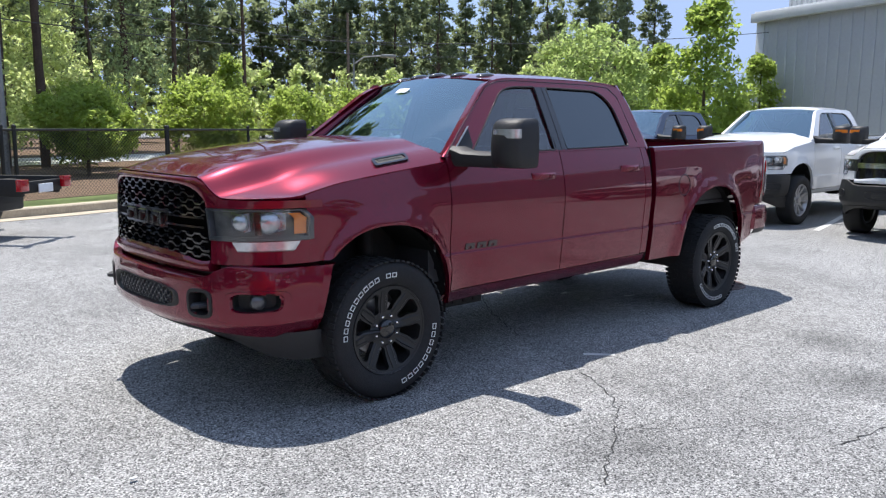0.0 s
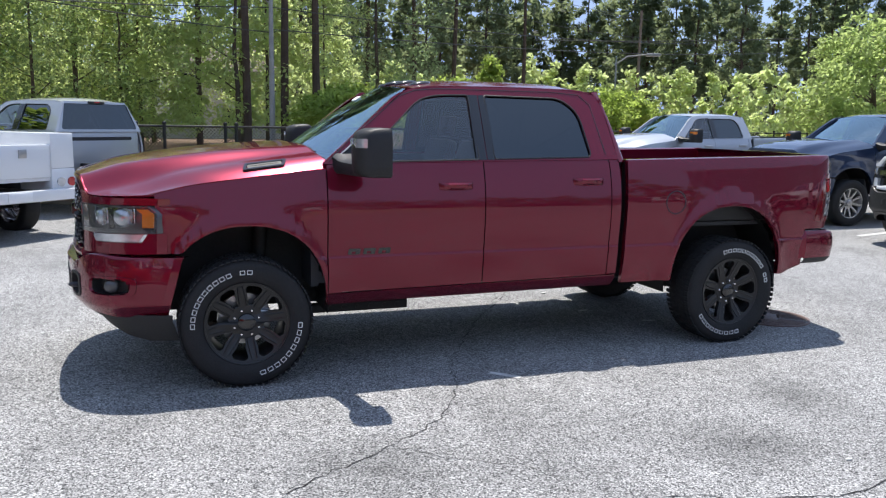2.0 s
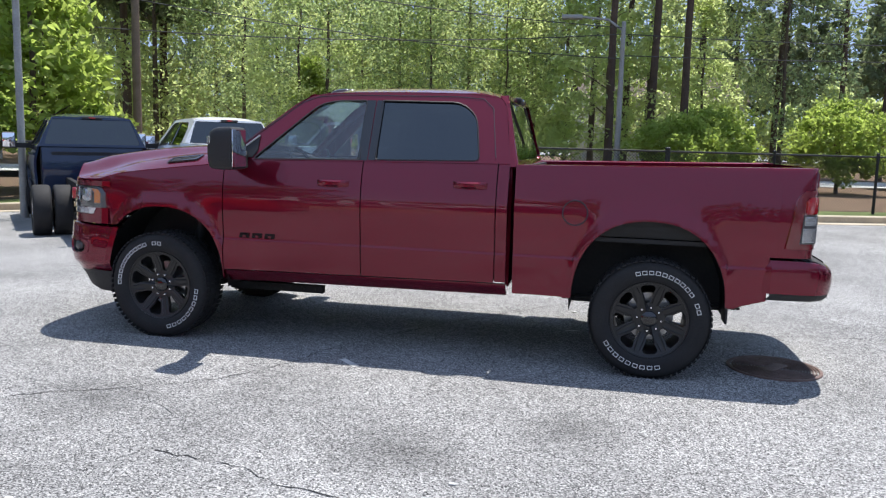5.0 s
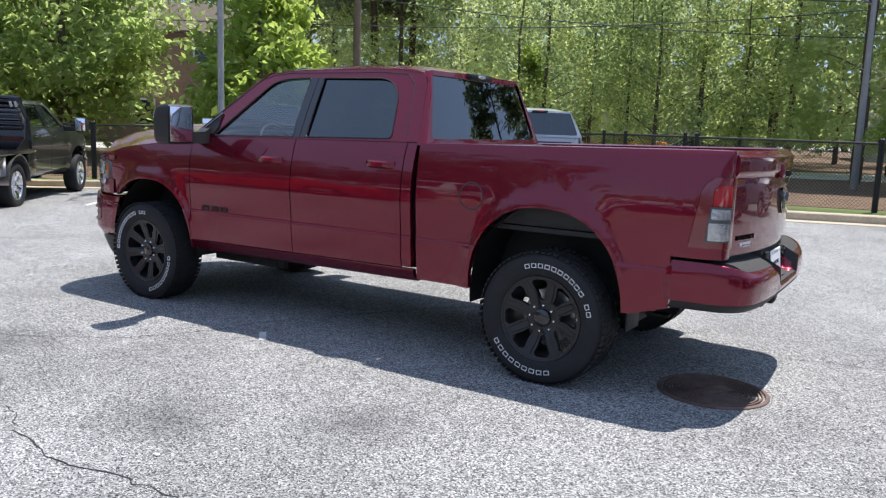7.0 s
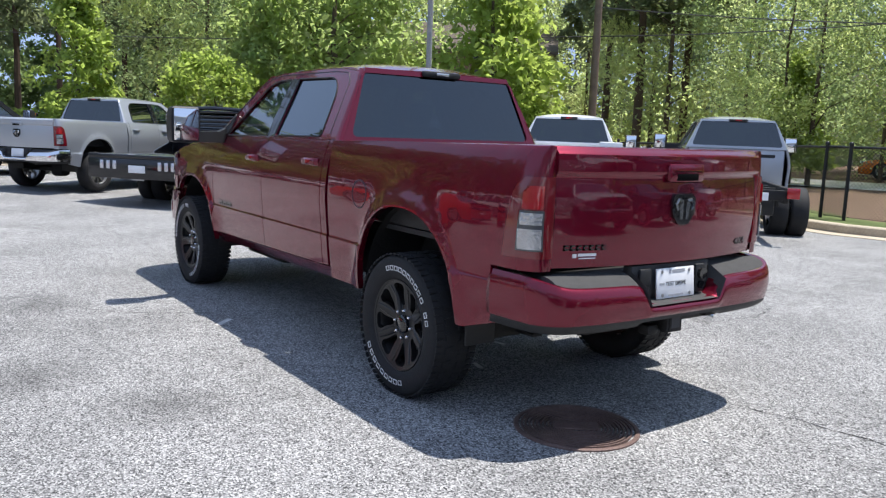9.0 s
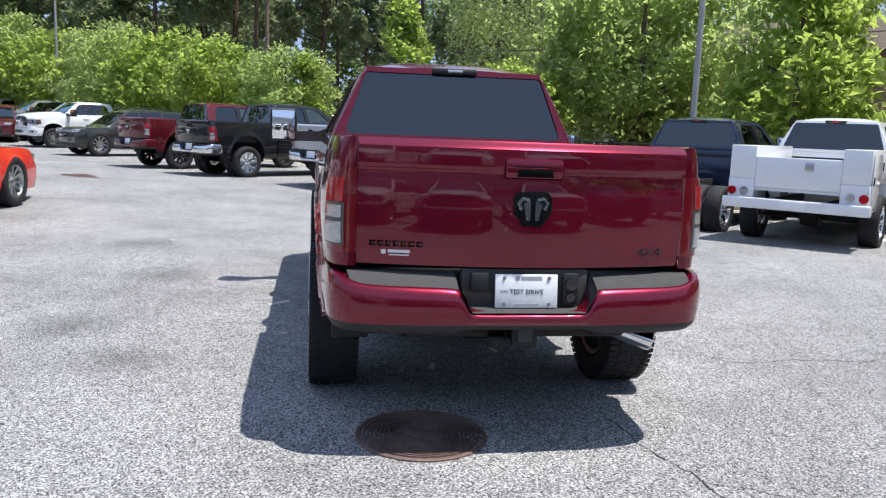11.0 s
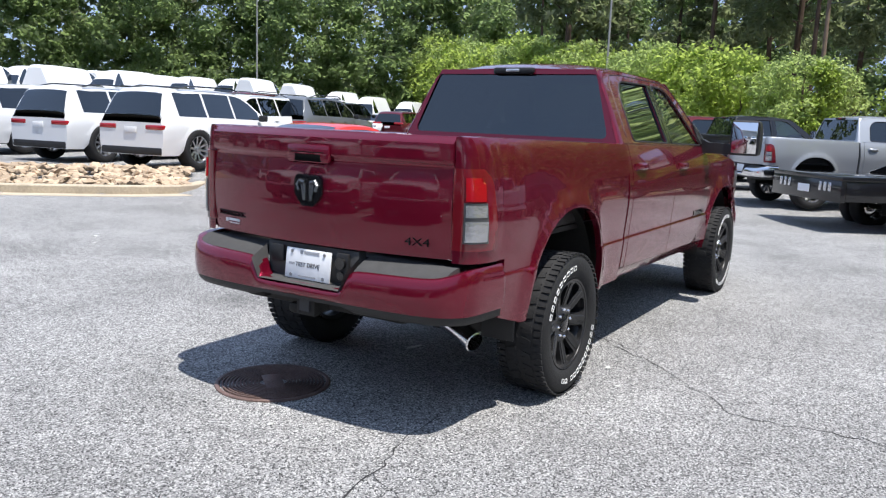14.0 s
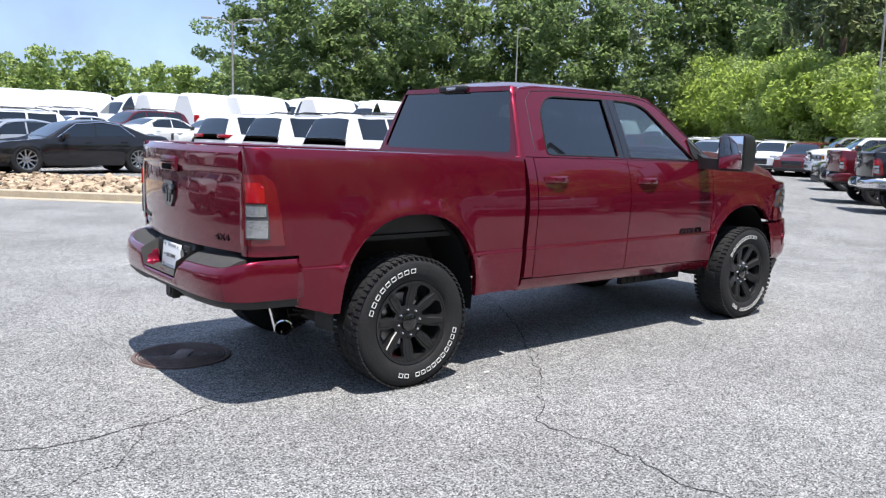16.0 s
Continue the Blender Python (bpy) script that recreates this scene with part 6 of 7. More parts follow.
            part("plate_bar", bm, M_PALEINK, pl)
        bm = bmesh.new()
        for y in (-0.11, 0.11):
            for z in (-0.062, 0.062):
                tube(bm, [tilt @ Vector((0.003, y, z)), tilt @ Vector((0.008, y, z))], 0.009, 8)
        part("plate_bolt", bm, M_STEEL, pl)


hero = pickup("dark red metallic crew cab pickup with black wheels, parked alone", M_RED, hero=True)

# ---- other vehicles ----
def rear_service(T):
    """White utility body with side boxes and a low tailgate."""
    bm = bmesh.new()
    for sg in (-1, 1):
        block(bm, 0.98, 3.10, sg * 0.60, sg * 0.98, 1.02, 1.52, 0.015)
        block(bm, 0.98, 1.50, sg * 0.60, sg * 0.985, 0.62, 1.02, 0.015)
        block(bm, 2.42, 3.10, sg * 0.60, sg * 0.985, 0.62, 1.02, 0.015)
    block(bm, 0.98, 3.05, -0.6, 0.6, 0.85, 0.92)
    part("service_body", bm, M_WHITE, T)
    bm = bmesh.new()
    block(bm, 3.03, 3.09, -0.6, 0.6, 0.90, 1.36, 0.015)
    part("tailgate", bm, M_WHITE, T)
    bm = bmesh.new()
    block(bm, 3.05, 3.22, -1.03, 1.03, 0.58, 0.74, 0.02)
    part("rear_bumper", bm, M_WHITE, T)
    for sg in (-1, 1):
        for y, mt in ((0.92, M_REDLENS), (0.74, M_CLEARLAMP)):
            bm = bmesh.new()
            tube(bm, [(3.10, sg * y, 0.83), (3.12, sg * y, 0.83)], 0.065, 16)
            part("tail_lamp", bm, mt, T)
        for x0, x1, z0, z1 in ((1.03, 1.46, 0.70, 1.46), (1.54, 2.36, 1.10, 1.46), (2.46, 3.03, 0.70, 1.46)):
            bm = bmesh.new()
            block(bm, x0, x1, sg * 0.987, sg * 0.997, z0, z1, 0.004)
            door = part("box_door", bm, M_WHITE, T)
            bm = bmesh.new()
            block(bm, x1 - 0.10, x1 - 0.04, sg * 0.995, sg * 1.01, (z0 + z1) / 2 - 0.06, (z0 + z1) / 2 + 0.06, 0.004)
            part("latch", bm, M_PLASTIC, door)
    bm = bmesh.new()
    block(bm, 3.09, 3.11, 0.10, 0.22, 1.18, 1.30, 0.004)
    part("latch", bm, M_STEEL, T)
    bm = bmesh.new()
    block(bm, 3.225, 3.235, -0.18, 0.18, 0.60, 0.72, 0.003)
    part("licence_plate", bm, M_PLATE, T)


def rear_flatbed(T):
    """Black steel deck with a headache rack and wheel boxes."""
    bm = bmesh.new()
    block(bm, 0.98, 3.75, -1.08, 1.08, 0.98, 1.06, 0.01)
    part("deck", bm, M_BLACKP, T)
    for sg in (-1, 1):
        for x0, x1, z0 in ((0.98, 1.38, 0.55), (2.42, 3.65, 0.62)):
            bm = bmesh.new()
            block(bm, x0, x1, sg * 0.80, sg * 1.07, z0, 0.98, 0.01)
            part("side_box", bm, M_BLACKP, T)
    bm = bmesh.new()
    block(bm, 3.66, 3.76, -1.08, 1.08, 0.60, 0.979, 0.01)
    part("tail_beam", bm, M_BLACKP, T)
    bm = bmesh.new()
    tube(bm, [(1.04, 0.98, 1.06), (1.04, 0.96, 1.6), (1.04, 0.82, 2.0), (1.04, 0, 2.03), (1.04, -0.82, 2.0), (1.04, -0.96, 1.6), (1.04, -0.98, 1.06)], 0.045, 8)
    rack = part("headache_rack", bm, M_BLACKP, T)
    for z in (1.42, 1.52, 1.62, 1.72, 1.82, 1.92):
        bm = bmesh.new()
        block(bm, 1.02, 1.07, -0.86, 0.86, z, z + 0.05, 0.008)
        part("rack_bar", bm, M_BLACKP, rack)
    bm = bmesh.new()
    block(bm, 1.01, 1.08, -0.98, 0.98, 1.06, 1.40, 0.01)
    part("rack_panel", bm, M_BLACKP, rack)
    for sg in (-1, 1):
        bm = bmesh.new()
        sheet(bm, [[Vector((1.08, sg * 1.0, 1.06)), Vector((1.08, sg * 0.95, 1.7))], [Vector((1.75, sg * 1.02, 1.06)), Vector((1.25, sg * 0.98, 1.25))]], Vector((0, -sg * 0.02, 0)))
        part("rack_gusset", bm, M_BLACKP, rack)
    for sg in (-1, 1):
        for k in range(2):
            bm = bmesh.new()
            tube(bm, [(1.075, sg * (0.70 + 0.09 * k), 1.84), (1.095, sg * (0.68 + 0.09 * k), 1.94)], 0.03, 10)
            part("work_lamp", bm, M_CLEARLAMP, T)
        for k in range(3):
            bm = bmesh.new()
            block(bm, 3.76, 3.775, sg * (0.45 + 0.14 * k), sg * (0.53 + 0.14 * k), 0.78, 0.94, 0.01)
            part("tail_lamp", bm, M_CLEARLAMP, T)
        bm = bmesh.new()
        cs = [[Vector((1.891 - 0.52 * math.cos(a), sg * y, 0.46 + 0.50 * math.sin(a))) for y in (0.80, 1.10)] for a in frange(0, math.pi, 14)]
        sheet(bm, cs, Vector((0, 0, 0.03)))
        part("wheel_fender", bm, M_STEEL, T)
    bm = bmesh.new()
    block(bm, 3.77, 3.78, -0.18, 0.18, 0.72, 0.86, 0.003)
    part("licence_plate", bm, M_PLATE, T)


def rear_chassis(T):
    """A bare frame behind the cab."""
    bm = bmesh.new()
    for sg in (-1, 1):
        block(bm, 0.9, 3.6, sg * 0.38, sg * 0.46, 0.66, 0.90, 0.01)
    for x in (1.2, 2.2, 2.9, 3.55):
        block(bm, x, x + 0.08, -0.46, 0.46, 0.70, 0.86, 0.01)
    part("frame_rail", bm, M_UNDER, T)
    bm = bmesh.new()
    block(bm, 2.5, 3.1, -0.36, 0.36, 0.42, 0.68, 0.04)
    part("fuel_tank", bm, M_PLASTIC, T)
    for sg in (-1, 1):
        bm = bmesh.new()
        block(bm, 3.62, 3.70, sg * 0.42, sg * 0.60, 0.74, 0.90, 0.01)
        part("tail_lamp", bm, M_REDLENS, T)
    bm = bmesh.new()
    block(bm, 3.66, 3.68, -0.16, 0.16, 0.70, 0.82, 0.003)
    part("licence_plate", bm, M_PLATE, T)


KINDS = {
    # nose, tail, wheelbase ends, wheel size, half width, belt knots, top knots, glass: shield, back, side windows
    "suv": dict(x=(-2.35, 2.45), ax=(-1.47, 1.46), r=0.90, w=0.955, lo=0.32,
                belt=[(-2.35, 0.82), (-2.1, 0.98), (-1.1, 1.06), (2.45, 1.12)],
                top=[(-2.35, 0.86), (-2.15, 1.02), (-1.15, 1.14), (-0.35, 1.66), (0.2, 1.75), (1.6, 1.73), (2.15, 1.66), (2.42, 1.12), (2.45, 1.0)],
                shield=(-1.08, -0.42), back=(2.18, 2.40), wins=((-0.75, 0.12), (0.18, 1.05), (1.12, 1.98))),
    "minivan": dict(x=(-2.55, 2.60), ax=(-1.55, 1.54), r=0.84, w=0.985, lo=0.26,
                    belt=[(-2.55, 0.72), (-2.2, 0.92), (-1.3, 1.0), (2.6, 1.10)],
                    top=[(-2.55, 0.76), (-2.3, 0.92), (-1.55, 1.06), (-0.55, 1.62), (0.2, 1.74), (1.7, 1.72), (2.3, 1.62), (2.56, 1.10), (2.6, 0.95)],
                    shield=(-1.5, -0.62), back=(2.34, 2.55), wins=((-0.95, -0.02), (0.05, 1.05), (1.12, 2.1))),
    "sedan": dict(x=(-2.45, 2.48), ax=(-1.50, 1.47), r=0.80, w=0.93, lo=0.24,
                  belt=[(-2.45, 0.66), (-2.0, 0.84), (-0.9, 0.93), (2.0, 1.0), (2.48, 0.96)],
                  top=[(-2.45, 0.70), (-2.2, 0.82), (-1.05, 0.98), (-0.25, 1.38), (0.4, 1.46), (1.0, 1.40), (1.75, 1.12), (2.35, 1.06), (2.48, 0.90)],
                  shield=(-0.98, -0.28), back=(1.08, 1.72), wins=((-0.62, 0.28), (0.33, 1.25))),
    "coupe": dict(x=(-2.50, 2.52), ax=(-1.52, 1.43), r=0.84, w=0.965, lo=0.25,
                  belt=[(-2.5, 0.72), (-2.2, 0.90), (-1.0, 0.98), (0.7, 1.0), (1.5, 1.08), (2.52, 1.0)],
                  top=[(-2.5, 0.78), (-2.3, 0.92), (-0.75, 1.03), (0.0, 1.40), (0.5, 1.455), (0.95, 1.42), (1.75, 1.16), (2.42, 1.10), (2.52, 0.92)],
                  shield=(-0.70, -0.04), back=(1.02, 1.72), wins=((-0.38, 0.72),)),
    "cargo_van": dict(x=(-2.85, 2.95), ax=(-1.85, 1.9), r=0.80, w=1.02, lo=0.30,
                      belt=[(-2.85, 0.85), (-2.4, 1.12), (-1.6, 1.25), (2.95, 1.28)],
                      top=[(-2.85, 0.9), (-2.6, 1.14), (-2.1, 1.34), (-1.35, 2.1), (-0.8, 2.52), (0.2, 2.62), (2.8, 2.60), (2.95, 2.45)],
                      shield=(-2.02, -1.38), back=None, wins=((-1.62, -0.75),)),
}


def car_meshes(kind):
    """Body and glass meshes of one kind, built once: (name, bmesh maker) pairs."""
    K = KINDS[kind]
    x0, x1 = K["x"]
    arches = [(a, K["lo"] + 0.08, 0.40 * K["r"] / 0.84 + 0.02, 0.42 * K["r"] / 0.84 + 0.02) for a in K["ax"]]
    top, belt = lambda x: soft(x, K["top"]), lambda x: min(soft(x, K["belt"]), soft(x, K["top"]) - 0.01)
    endw = lambda x: 1 - 0.10 * max(0, (x0 + 0.7 - x) / 0.7) ** 2 - 0.08 * max(0, (x - x1 + 0.6) / 0.6) ** 2

    def wside(x, z):
        v = (z - K["lo"]) / (belt(x) - K["lo"])
        return K["w"] * endw(x) * (0.95 + 0.05 * math.sin(math.pi * min(1, max(0, v)) * 0.8)) - 0.03 * max(0, v - 0.75) / 0.25 + max(flare(x, z, a, 0.018, 0.10) for a in arches)

    def wtop(x):
        return wside(x, belt(x)) - 0.02 - 0.42 * max(0, top(x) - 0.05 - belt(x)) ** 1.05

    def section(x):
        lo = max([K["lo"]] + [arch_z(x, a) for a in arches])
        b, t = belt(x), top(x)
        pts = [Vector((x, wside(x, z), z)) for z in frange(min(lo, b - 0.005), b, 8)]
        wt, zt = wtop(x), max(b, t - 0.05)
        pts += [Vector((x, lerp(wside(x, b), wt, v), lerp(b, zt, v))) for v in (0.25, 0.5, 0.75, 1)]
        pts += [Vector((x, wt * math.cos(a), zt + (t - zt) * math.sin(a))) for a in frange(0, math.pi / 2, 5)[1:]]
        return pts

    xs = cols_of(x0, x1, 34, arches, 18)
    bm = bmesh.new()
    half_ = [section(x) for x in xs]
    full = [h + [Vector((p.x, -p.y, p.z)) for p in h[-2::-1]] for h in half_]
    inset = lambda f, d: [Vector((p.x + d, p.y * 0.6, lerp(p.z, 0.6, 0.4))) for p in f]
    sheet(bm, [inset(full[0], 0.02)] + full + [inset(full[-1], -0.02)])
    for cap in (full[0], full[-1]):
        bm.faces.new([bm.verts.new(p) for p in cap])
    out = {"body": bm}
    bm = bmesh.new()
    block(bm, x0 + 0.3, x1 - 0.3, -K["w"] * 0.84, K["w"] * 0.84, K["lo"] - 0.02, K["lo"] + 0.35)
    out["underbody"] = bm
    panes = []
    for a, b in K["wins"]:
        for sg in (-1, 1):
            bm = bmesh.new()
            cs = []
            for x in frange(a, b, 10):
                lo, hi = belt(x) + 0.035, top(x) - 0.105
                hi = max(hi, lo + 0.01)
                wt, zt = wtop(x), max(belt(x), top(x) - 0.05)
                cs.append([Vector((x, sg * (lerp(wside(x, belt(x)), wt, (z - belt(x)) / (zt - belt(x))) + 0.005), z)) for z in frange(lo, hi, 4)])
            sheet(bm, cs, Vector((0, -sg * 0.02, 0)))
            panes.append(("side_window", bm))
    for key, nm in (("shield", "windshield"), ("back", "back_window")):
        if K[key]:
            bm = bmesh.new()
            sheet(bm, [[Vector((x + (-0.004 if key == "shield" else 0.004), t * wtop(x) * 0.93, max(belt(x), top(x) - 0.05) + (top(x) - max(belt(x), top(x) - 0.05)) * math.sqrt(max(0, 1 - (t * 0.93) ** 2)) + 0.006)) for t in frange(-1, 1, 10)] for x in frange(*K[key], 8)])
            panes.append((nm, bm))
    return out, panes, arches, K


CAR_CACHE = {}


def car(kind, label, category, coat, at, wheels="alloy", group="", lower=None):
    if kind not in CAR_CACHE:
        out, panes, arches, K = car_meshes(kind)
        CAR_CACHE[kind] = ({k: finish(k, b, M_WHITE) for k, b in out.items()}, [(n, finish(n, b, M_TINT)) for n, b in panes], arches, K)
    meshes, panes, arches, K = CAR_CACHE[kind]
    T = thing(category.replace(" ", "_"), label, category, at, group)
    body = part("body", meshes["body"].copy(), None, T)
    body.data.materials[0] = coat
    under = part("underbody", meshes["underbody"].copy(), None, T)
    under.data.materials[0] = M_UNDER
    for n, me in panes:
        part(n, me, None, T)
    x0, x1 = K["x"]
    for sg in (-1, 1):
        flip = Matrix() if sg < 0 else Matrix.Rotation(math.pi, 4, "Z")
        for a in K["ax"]:
            add_wheel(T, wheels, Matrix.Translation((a, sg * (K["w"] - 0.12), 0.415 * K["r"] / 0.84)) @ flip, size=K["r"] / 0.84, nuts=0)
        for a in arches:
            bm = bmesh.new()
            cs = [[Vector((a[0] - (a[2] + 0.01) * math.cos(q), sg * y, a[1] + (a[3] + 0.01) * math.sin(q))) for y in (0.5, K["w"] - 0.05)] for q in frange(-0.1, math.pi + 0.1, 12)]
            sheet(bm, cs)
            bm.faces.new([bm.verts.new(c[0]) for c in cs])
            part("wheel_well", bm, M_UNDER, T)
        hz = {"suv": 0.92, "minivan": 0.84, "sedan": 0.72, "coupe": 0.78, "cargo_van": 0.98}[kind]
        bm = bmesh.new()
        block(bm, x0 + 0.01, x0 + 0.40, sg * K["w"] * 0.58, sg * K["w"] * 0.90, hz - 0.06, hz + 0.06, 0.03, Matrix.Translation((0.02, 0, 0)))
        part("headlight", bm, M_CLEARLAMP, T)
        bm = bmesh.new()
        tz = {"suv": 0.90, "minivan": 1.06, "sedan": 0.86, "coupe": 0.90, "cargo_van": 1.25}[kind]
        th = 0.20 if kind == "cargo_van" else 0.055
        block(bm, x1 - 0.30, x1 + 0.012, sg * K["w"] * (0.42 if kind != "cargo_van" else 0.82), sg * K["w"] * 0.92, tz - th, tz + th, 0.025)
        part("tail_lamp", bm, M_REDLENS, T)
        bm = bmesh.new()
        mx = K["wins"][0][0] + 0.08
        block(bm, mx - 0.09, mx + 0.05, sg * (K["w"] - 0.01), sg * (K["w"] + 0.19), soft(mx, K["belt"]) + 0.0, soft(mx, K["belt"]) + 0.15, 0.035)
        part("side_mirror", bm, M_PLASTIC if kind != "coupe" else coat, T)
        for hx in [w[1] - 0.2 for w in K["wins"][:2]]:
            bm = bmesh.new()
            block(bm, hx - 0.09, hx + 0.09, sg * (K["w"] * 0.985 - 0.01), sg * (K["w"] * 0.985 + 0.022), soft(hx, K["belt"]) - 0.13, soft(hx, K["belt"]) - 0.095, 0.01)
            part("door_handle", bm, coat, T)
    bm = bmesh.new()
    block(bm, x0 - 0.015, x0 + 0.2, -K["w"] * 0.5, K["w"] * 0.5, K["lo"] + 0.20, K["lo"] + 0.50, 0.03)
    part("grille", bm, M_GLOSSBLACK, T)
    for xx, nm in ((x0, "front_bumper_trim"), (x1, "rear_bumper_trim")):
        bm = bmesh.new()
        block(bm, xx - 0.02 if xx < 0 else xx - 0.3, xx + 0.3 if xx < 0 else xx + 0.02, -K["w"] * 0.88, K["w"] * 0.88, K["lo"], K["lo"] + 0.17, 0.04)
        part(nm, bm, lower or M_PLASTIC, T)
    bm = bmesh.new()
    block(bm, x1 + 0.006, x1 + 0.022, -0.16, 0.16, 0.62 if kind in ("sedan", "coupe") else 0.78, 0.74 if kind in ("sedan", "coupe") else 0.90, 0.003)
    part("licence_plate", bm, M_PLATE, T)
    if kind == "suv":
        for sg in (-1, 1):
            bm = bmesh.new()
            tube(bm, [(-0.2, sg * 0.66, 1.74), (0.0, sg * 0.66, 1.80), (1.5, sg * 0.66, 1.79), (1.8, sg * 0.66, 1.72)], 0.018, 6)
            part("roof_rail", bm, M_GLOSSBLACK, T)
    if kind == "coupe":
        bm = bmesh.new()
        sheet(bm, [[Vector((2.30 + 0.20 * v, y, 1.145 + 0.055 * v - 0.02 * (y / 0.8) ** 2)) for v in (0, 0.5, 1)] for y in frange(-0.82, 0.82, 10)], Vector((0, 0, -0.035)))
        part("spoiler", bm, M_PLASTIC, T)
        bm = bmesh.new()
        block(bm, 2.42, 2.535, -0.84, 0.84, 0.85, 1.0, 0.03)
        part("tail_panel", bm, M_GLOSSBLACK, T)
        for sg in (-1, 1):
            bm = bmesh.new()
            block(bm, 2.52, 2.542, sg * 0.22, sg * 0.78, 0.875, 0.97, 0.012)
            part("tail_lens", bm, M_MAROON, T)
            bm = bmesh.new()
            block(bm, 2.44, 2.545, sg * 0.50, sg * 0.72, 0.29, 0.37, 0.02)
            part("exhaust_outlet", bm, M_STEEL, T)
    if kind == "sedan":
        for sg in (-1, 1):
            bm = bmesh.new()
            tube(bm, [(x, sg * (wx + 0.0), z) for x, wx, z in ((-0.72, 0.875, 0.97), (-0.2, 0.74, 1.33), (0.5, 0.70, 1.395), (1.0, 0.735, 1.33), (1.38, 0.86, 1.02))], 0.014, 5)
            part("window_trim", bm, M_CHROME, T)
    return T


def at_heading(x, y, deg, rear_axle=False, z=None):
    """A pose whose front points along deg; x, y is its middle, or its rear axle."""
    h = radians(deg)
    if rear_axle:
        x, y = x + 1.891 * math.cos(h), y + 1.891 * math.sin(h)
    return pose(x, y, height(x, y) if z is None else z, 0, 0, deg - 180)


ROW = 128
t = pickup("white crew cab work truck with utility boxes behind the cab", M_WHITE, "service", wheels="chrome", at=at_heading(-5.0, 6.9, 134, True), bumpers=M_CHROME, group="work trucks along the fence")
rear_service(t)
t = pickup("dark navy cab and bare chassis truck with double rear wheels", M_NAVY, "chassis", wheels="chrome", at=at_heading(-6.9, 5.33, 132, True), dually=True, bumpers=M_CHROME, group="work trucks along the fence")
rear_chassis(t)
t = pickup("silver cab and bare chassis truck with double rear wheels", M_SILVER, "chassis", wheels="chrome", at=at_heading(-2.55, 8.75, 132, True), dually=True, bumpers=M_CHROME, group="work trucks along the fence")
rear_chassis(t)
t = pickup("charcoal crew cab truck with a black flatbed and headache rack", M_CHARCOAL, "flatbed", wheels="chrome", at=at_heading(-11.2, 2.05, 130, True), dually=True, bumpers=M_CHROME, group="work trucks along the fence")
rear_flatbed(t)
pickup("silver crew cab pickup parked beside the black flatbed", M_SILVER, wheels="alloy", at=at_heading(-13.2, -0.15, ROW, True), bumpers=M_CHROME, group="pickups along the fence")
pickup("glossy black pickup with double rear wheels and chrome bumper", M_BLACKP, wheels="chrome", at=at_heading(-16.2, -3.35, ROW, True), dually=True, bumpers=M_CHROME, group="pickups along the fence")
pickup("maroon crew cab pickup parked beside a black pickup", M_MAROON, wheels="dark", at=at_heading(-19.0, -5.5, ROW, True), group="pickups along the fence")
car("suv", "dark charcoal suv parked nose out in the row", "suv", M_CHARCOAL, at_heading(-26.0, -8.1, ROW + 180))
pickup("white crew cab pickup parked nose out in the row", M_WHITE, wheels="alloy", at=at_heading(-32.4, -11.2, ROW + 180), group="pickups along the fence")
pickup("dark grey crew cab pickup parked nose out in the row", M_GREYP, wheels="dark", at=at_heading(-37.2, -14.4, ROW + 180), group="pickups along the fence")
pickup("silver crew cab pickup parked tail out at the row's end", M_SILVER, wheels="dark", at=at_heading(-43.0, -18.2, ROW), group="pickups along the fence")
pickup("maroon crew cab pickup parked tail out at the row's end", M_MAROON, wheels="dark", at=at_heading(-48.5, -22.4, ROW), group="pickups along the fence")
pickup("white crew cab pickup with dark bumper and grille", M_WHITE, wheels="steel", at=at_heading(10.7, 2.3, 180), bumpers=M_PLASTIC, group="pickups facing the truck")
pickup("white crew cab pickup with dark bumper and grille", M_WHITE, wheels="steel", at=at_heading(10.45, -0.65, 180), bumpers=M_PLASTIC, group="pickups facing the truck")
pickup("dark blue pickup with a chrome grille surround", M_NAVY, wheels="alloy", at=at_heading(11.2, 5.75, 180), bumpers=M_NAVY, group="pickups facing the truck")
pickup("silver crew cab pickup parked facing the truck", M_SILVER, wheels="alloy", at=at_heading(10.0, 10.1, 184), bumpers=M_CHROME, group="pickups facing the truck")
car("coupe", "orange red two door muscle coupe with black spoiler", "coupe", M_ORANGE, at_heading(-5.9, -6.9, 174), lower=M_PLASTIC)
car("suv", "white suv parked behind the stone bed", "suv", M_WHITE, at_heading(-7.15, -12.1, 188), lower=M_PLASTIC, group="white suvs behind the bed")
car("suv", "white suv parked behind the stone bed", "suv", M_WHITE, at_heading(-6.9, -15.0, 188), lower=M_PLASTIC, group="white suvs behind the bed")
car("minivan", "white minivan parked beside the white suvs", "minivan", M_WHITE, at_heading(-7.0, -18.3, 188), lower=M_WHITE)
car("sedan", "black four door sedan with chrome window trim", "sedan", M_BLACKP, at_heading(-0.88, -18.85, 8))
car("sedan", "silver sedan parked behind the black sedan", "sedan", M_SILVER, at_heading(0.2, -22.0, 8))
car("suv", "white suv parked behind the sedans", "suv", M_WHITE, at_heading(0.6, -23.6, 8))
car("suv", "dark grey suv parked beyond the coupe", "suv", M_GREYP, at_heading(-15.5, -15.8, 190))
car("suv", "white suv parked beyond the coupe", "suv", M_WHITE, at_heading(-11.3, -15.6, 10))
car("sedan", "dark car parked on the street beyond the fence", "car", M_BLACKP, pose(-6.0, 31.0, 0.12, 0, 0, 20))
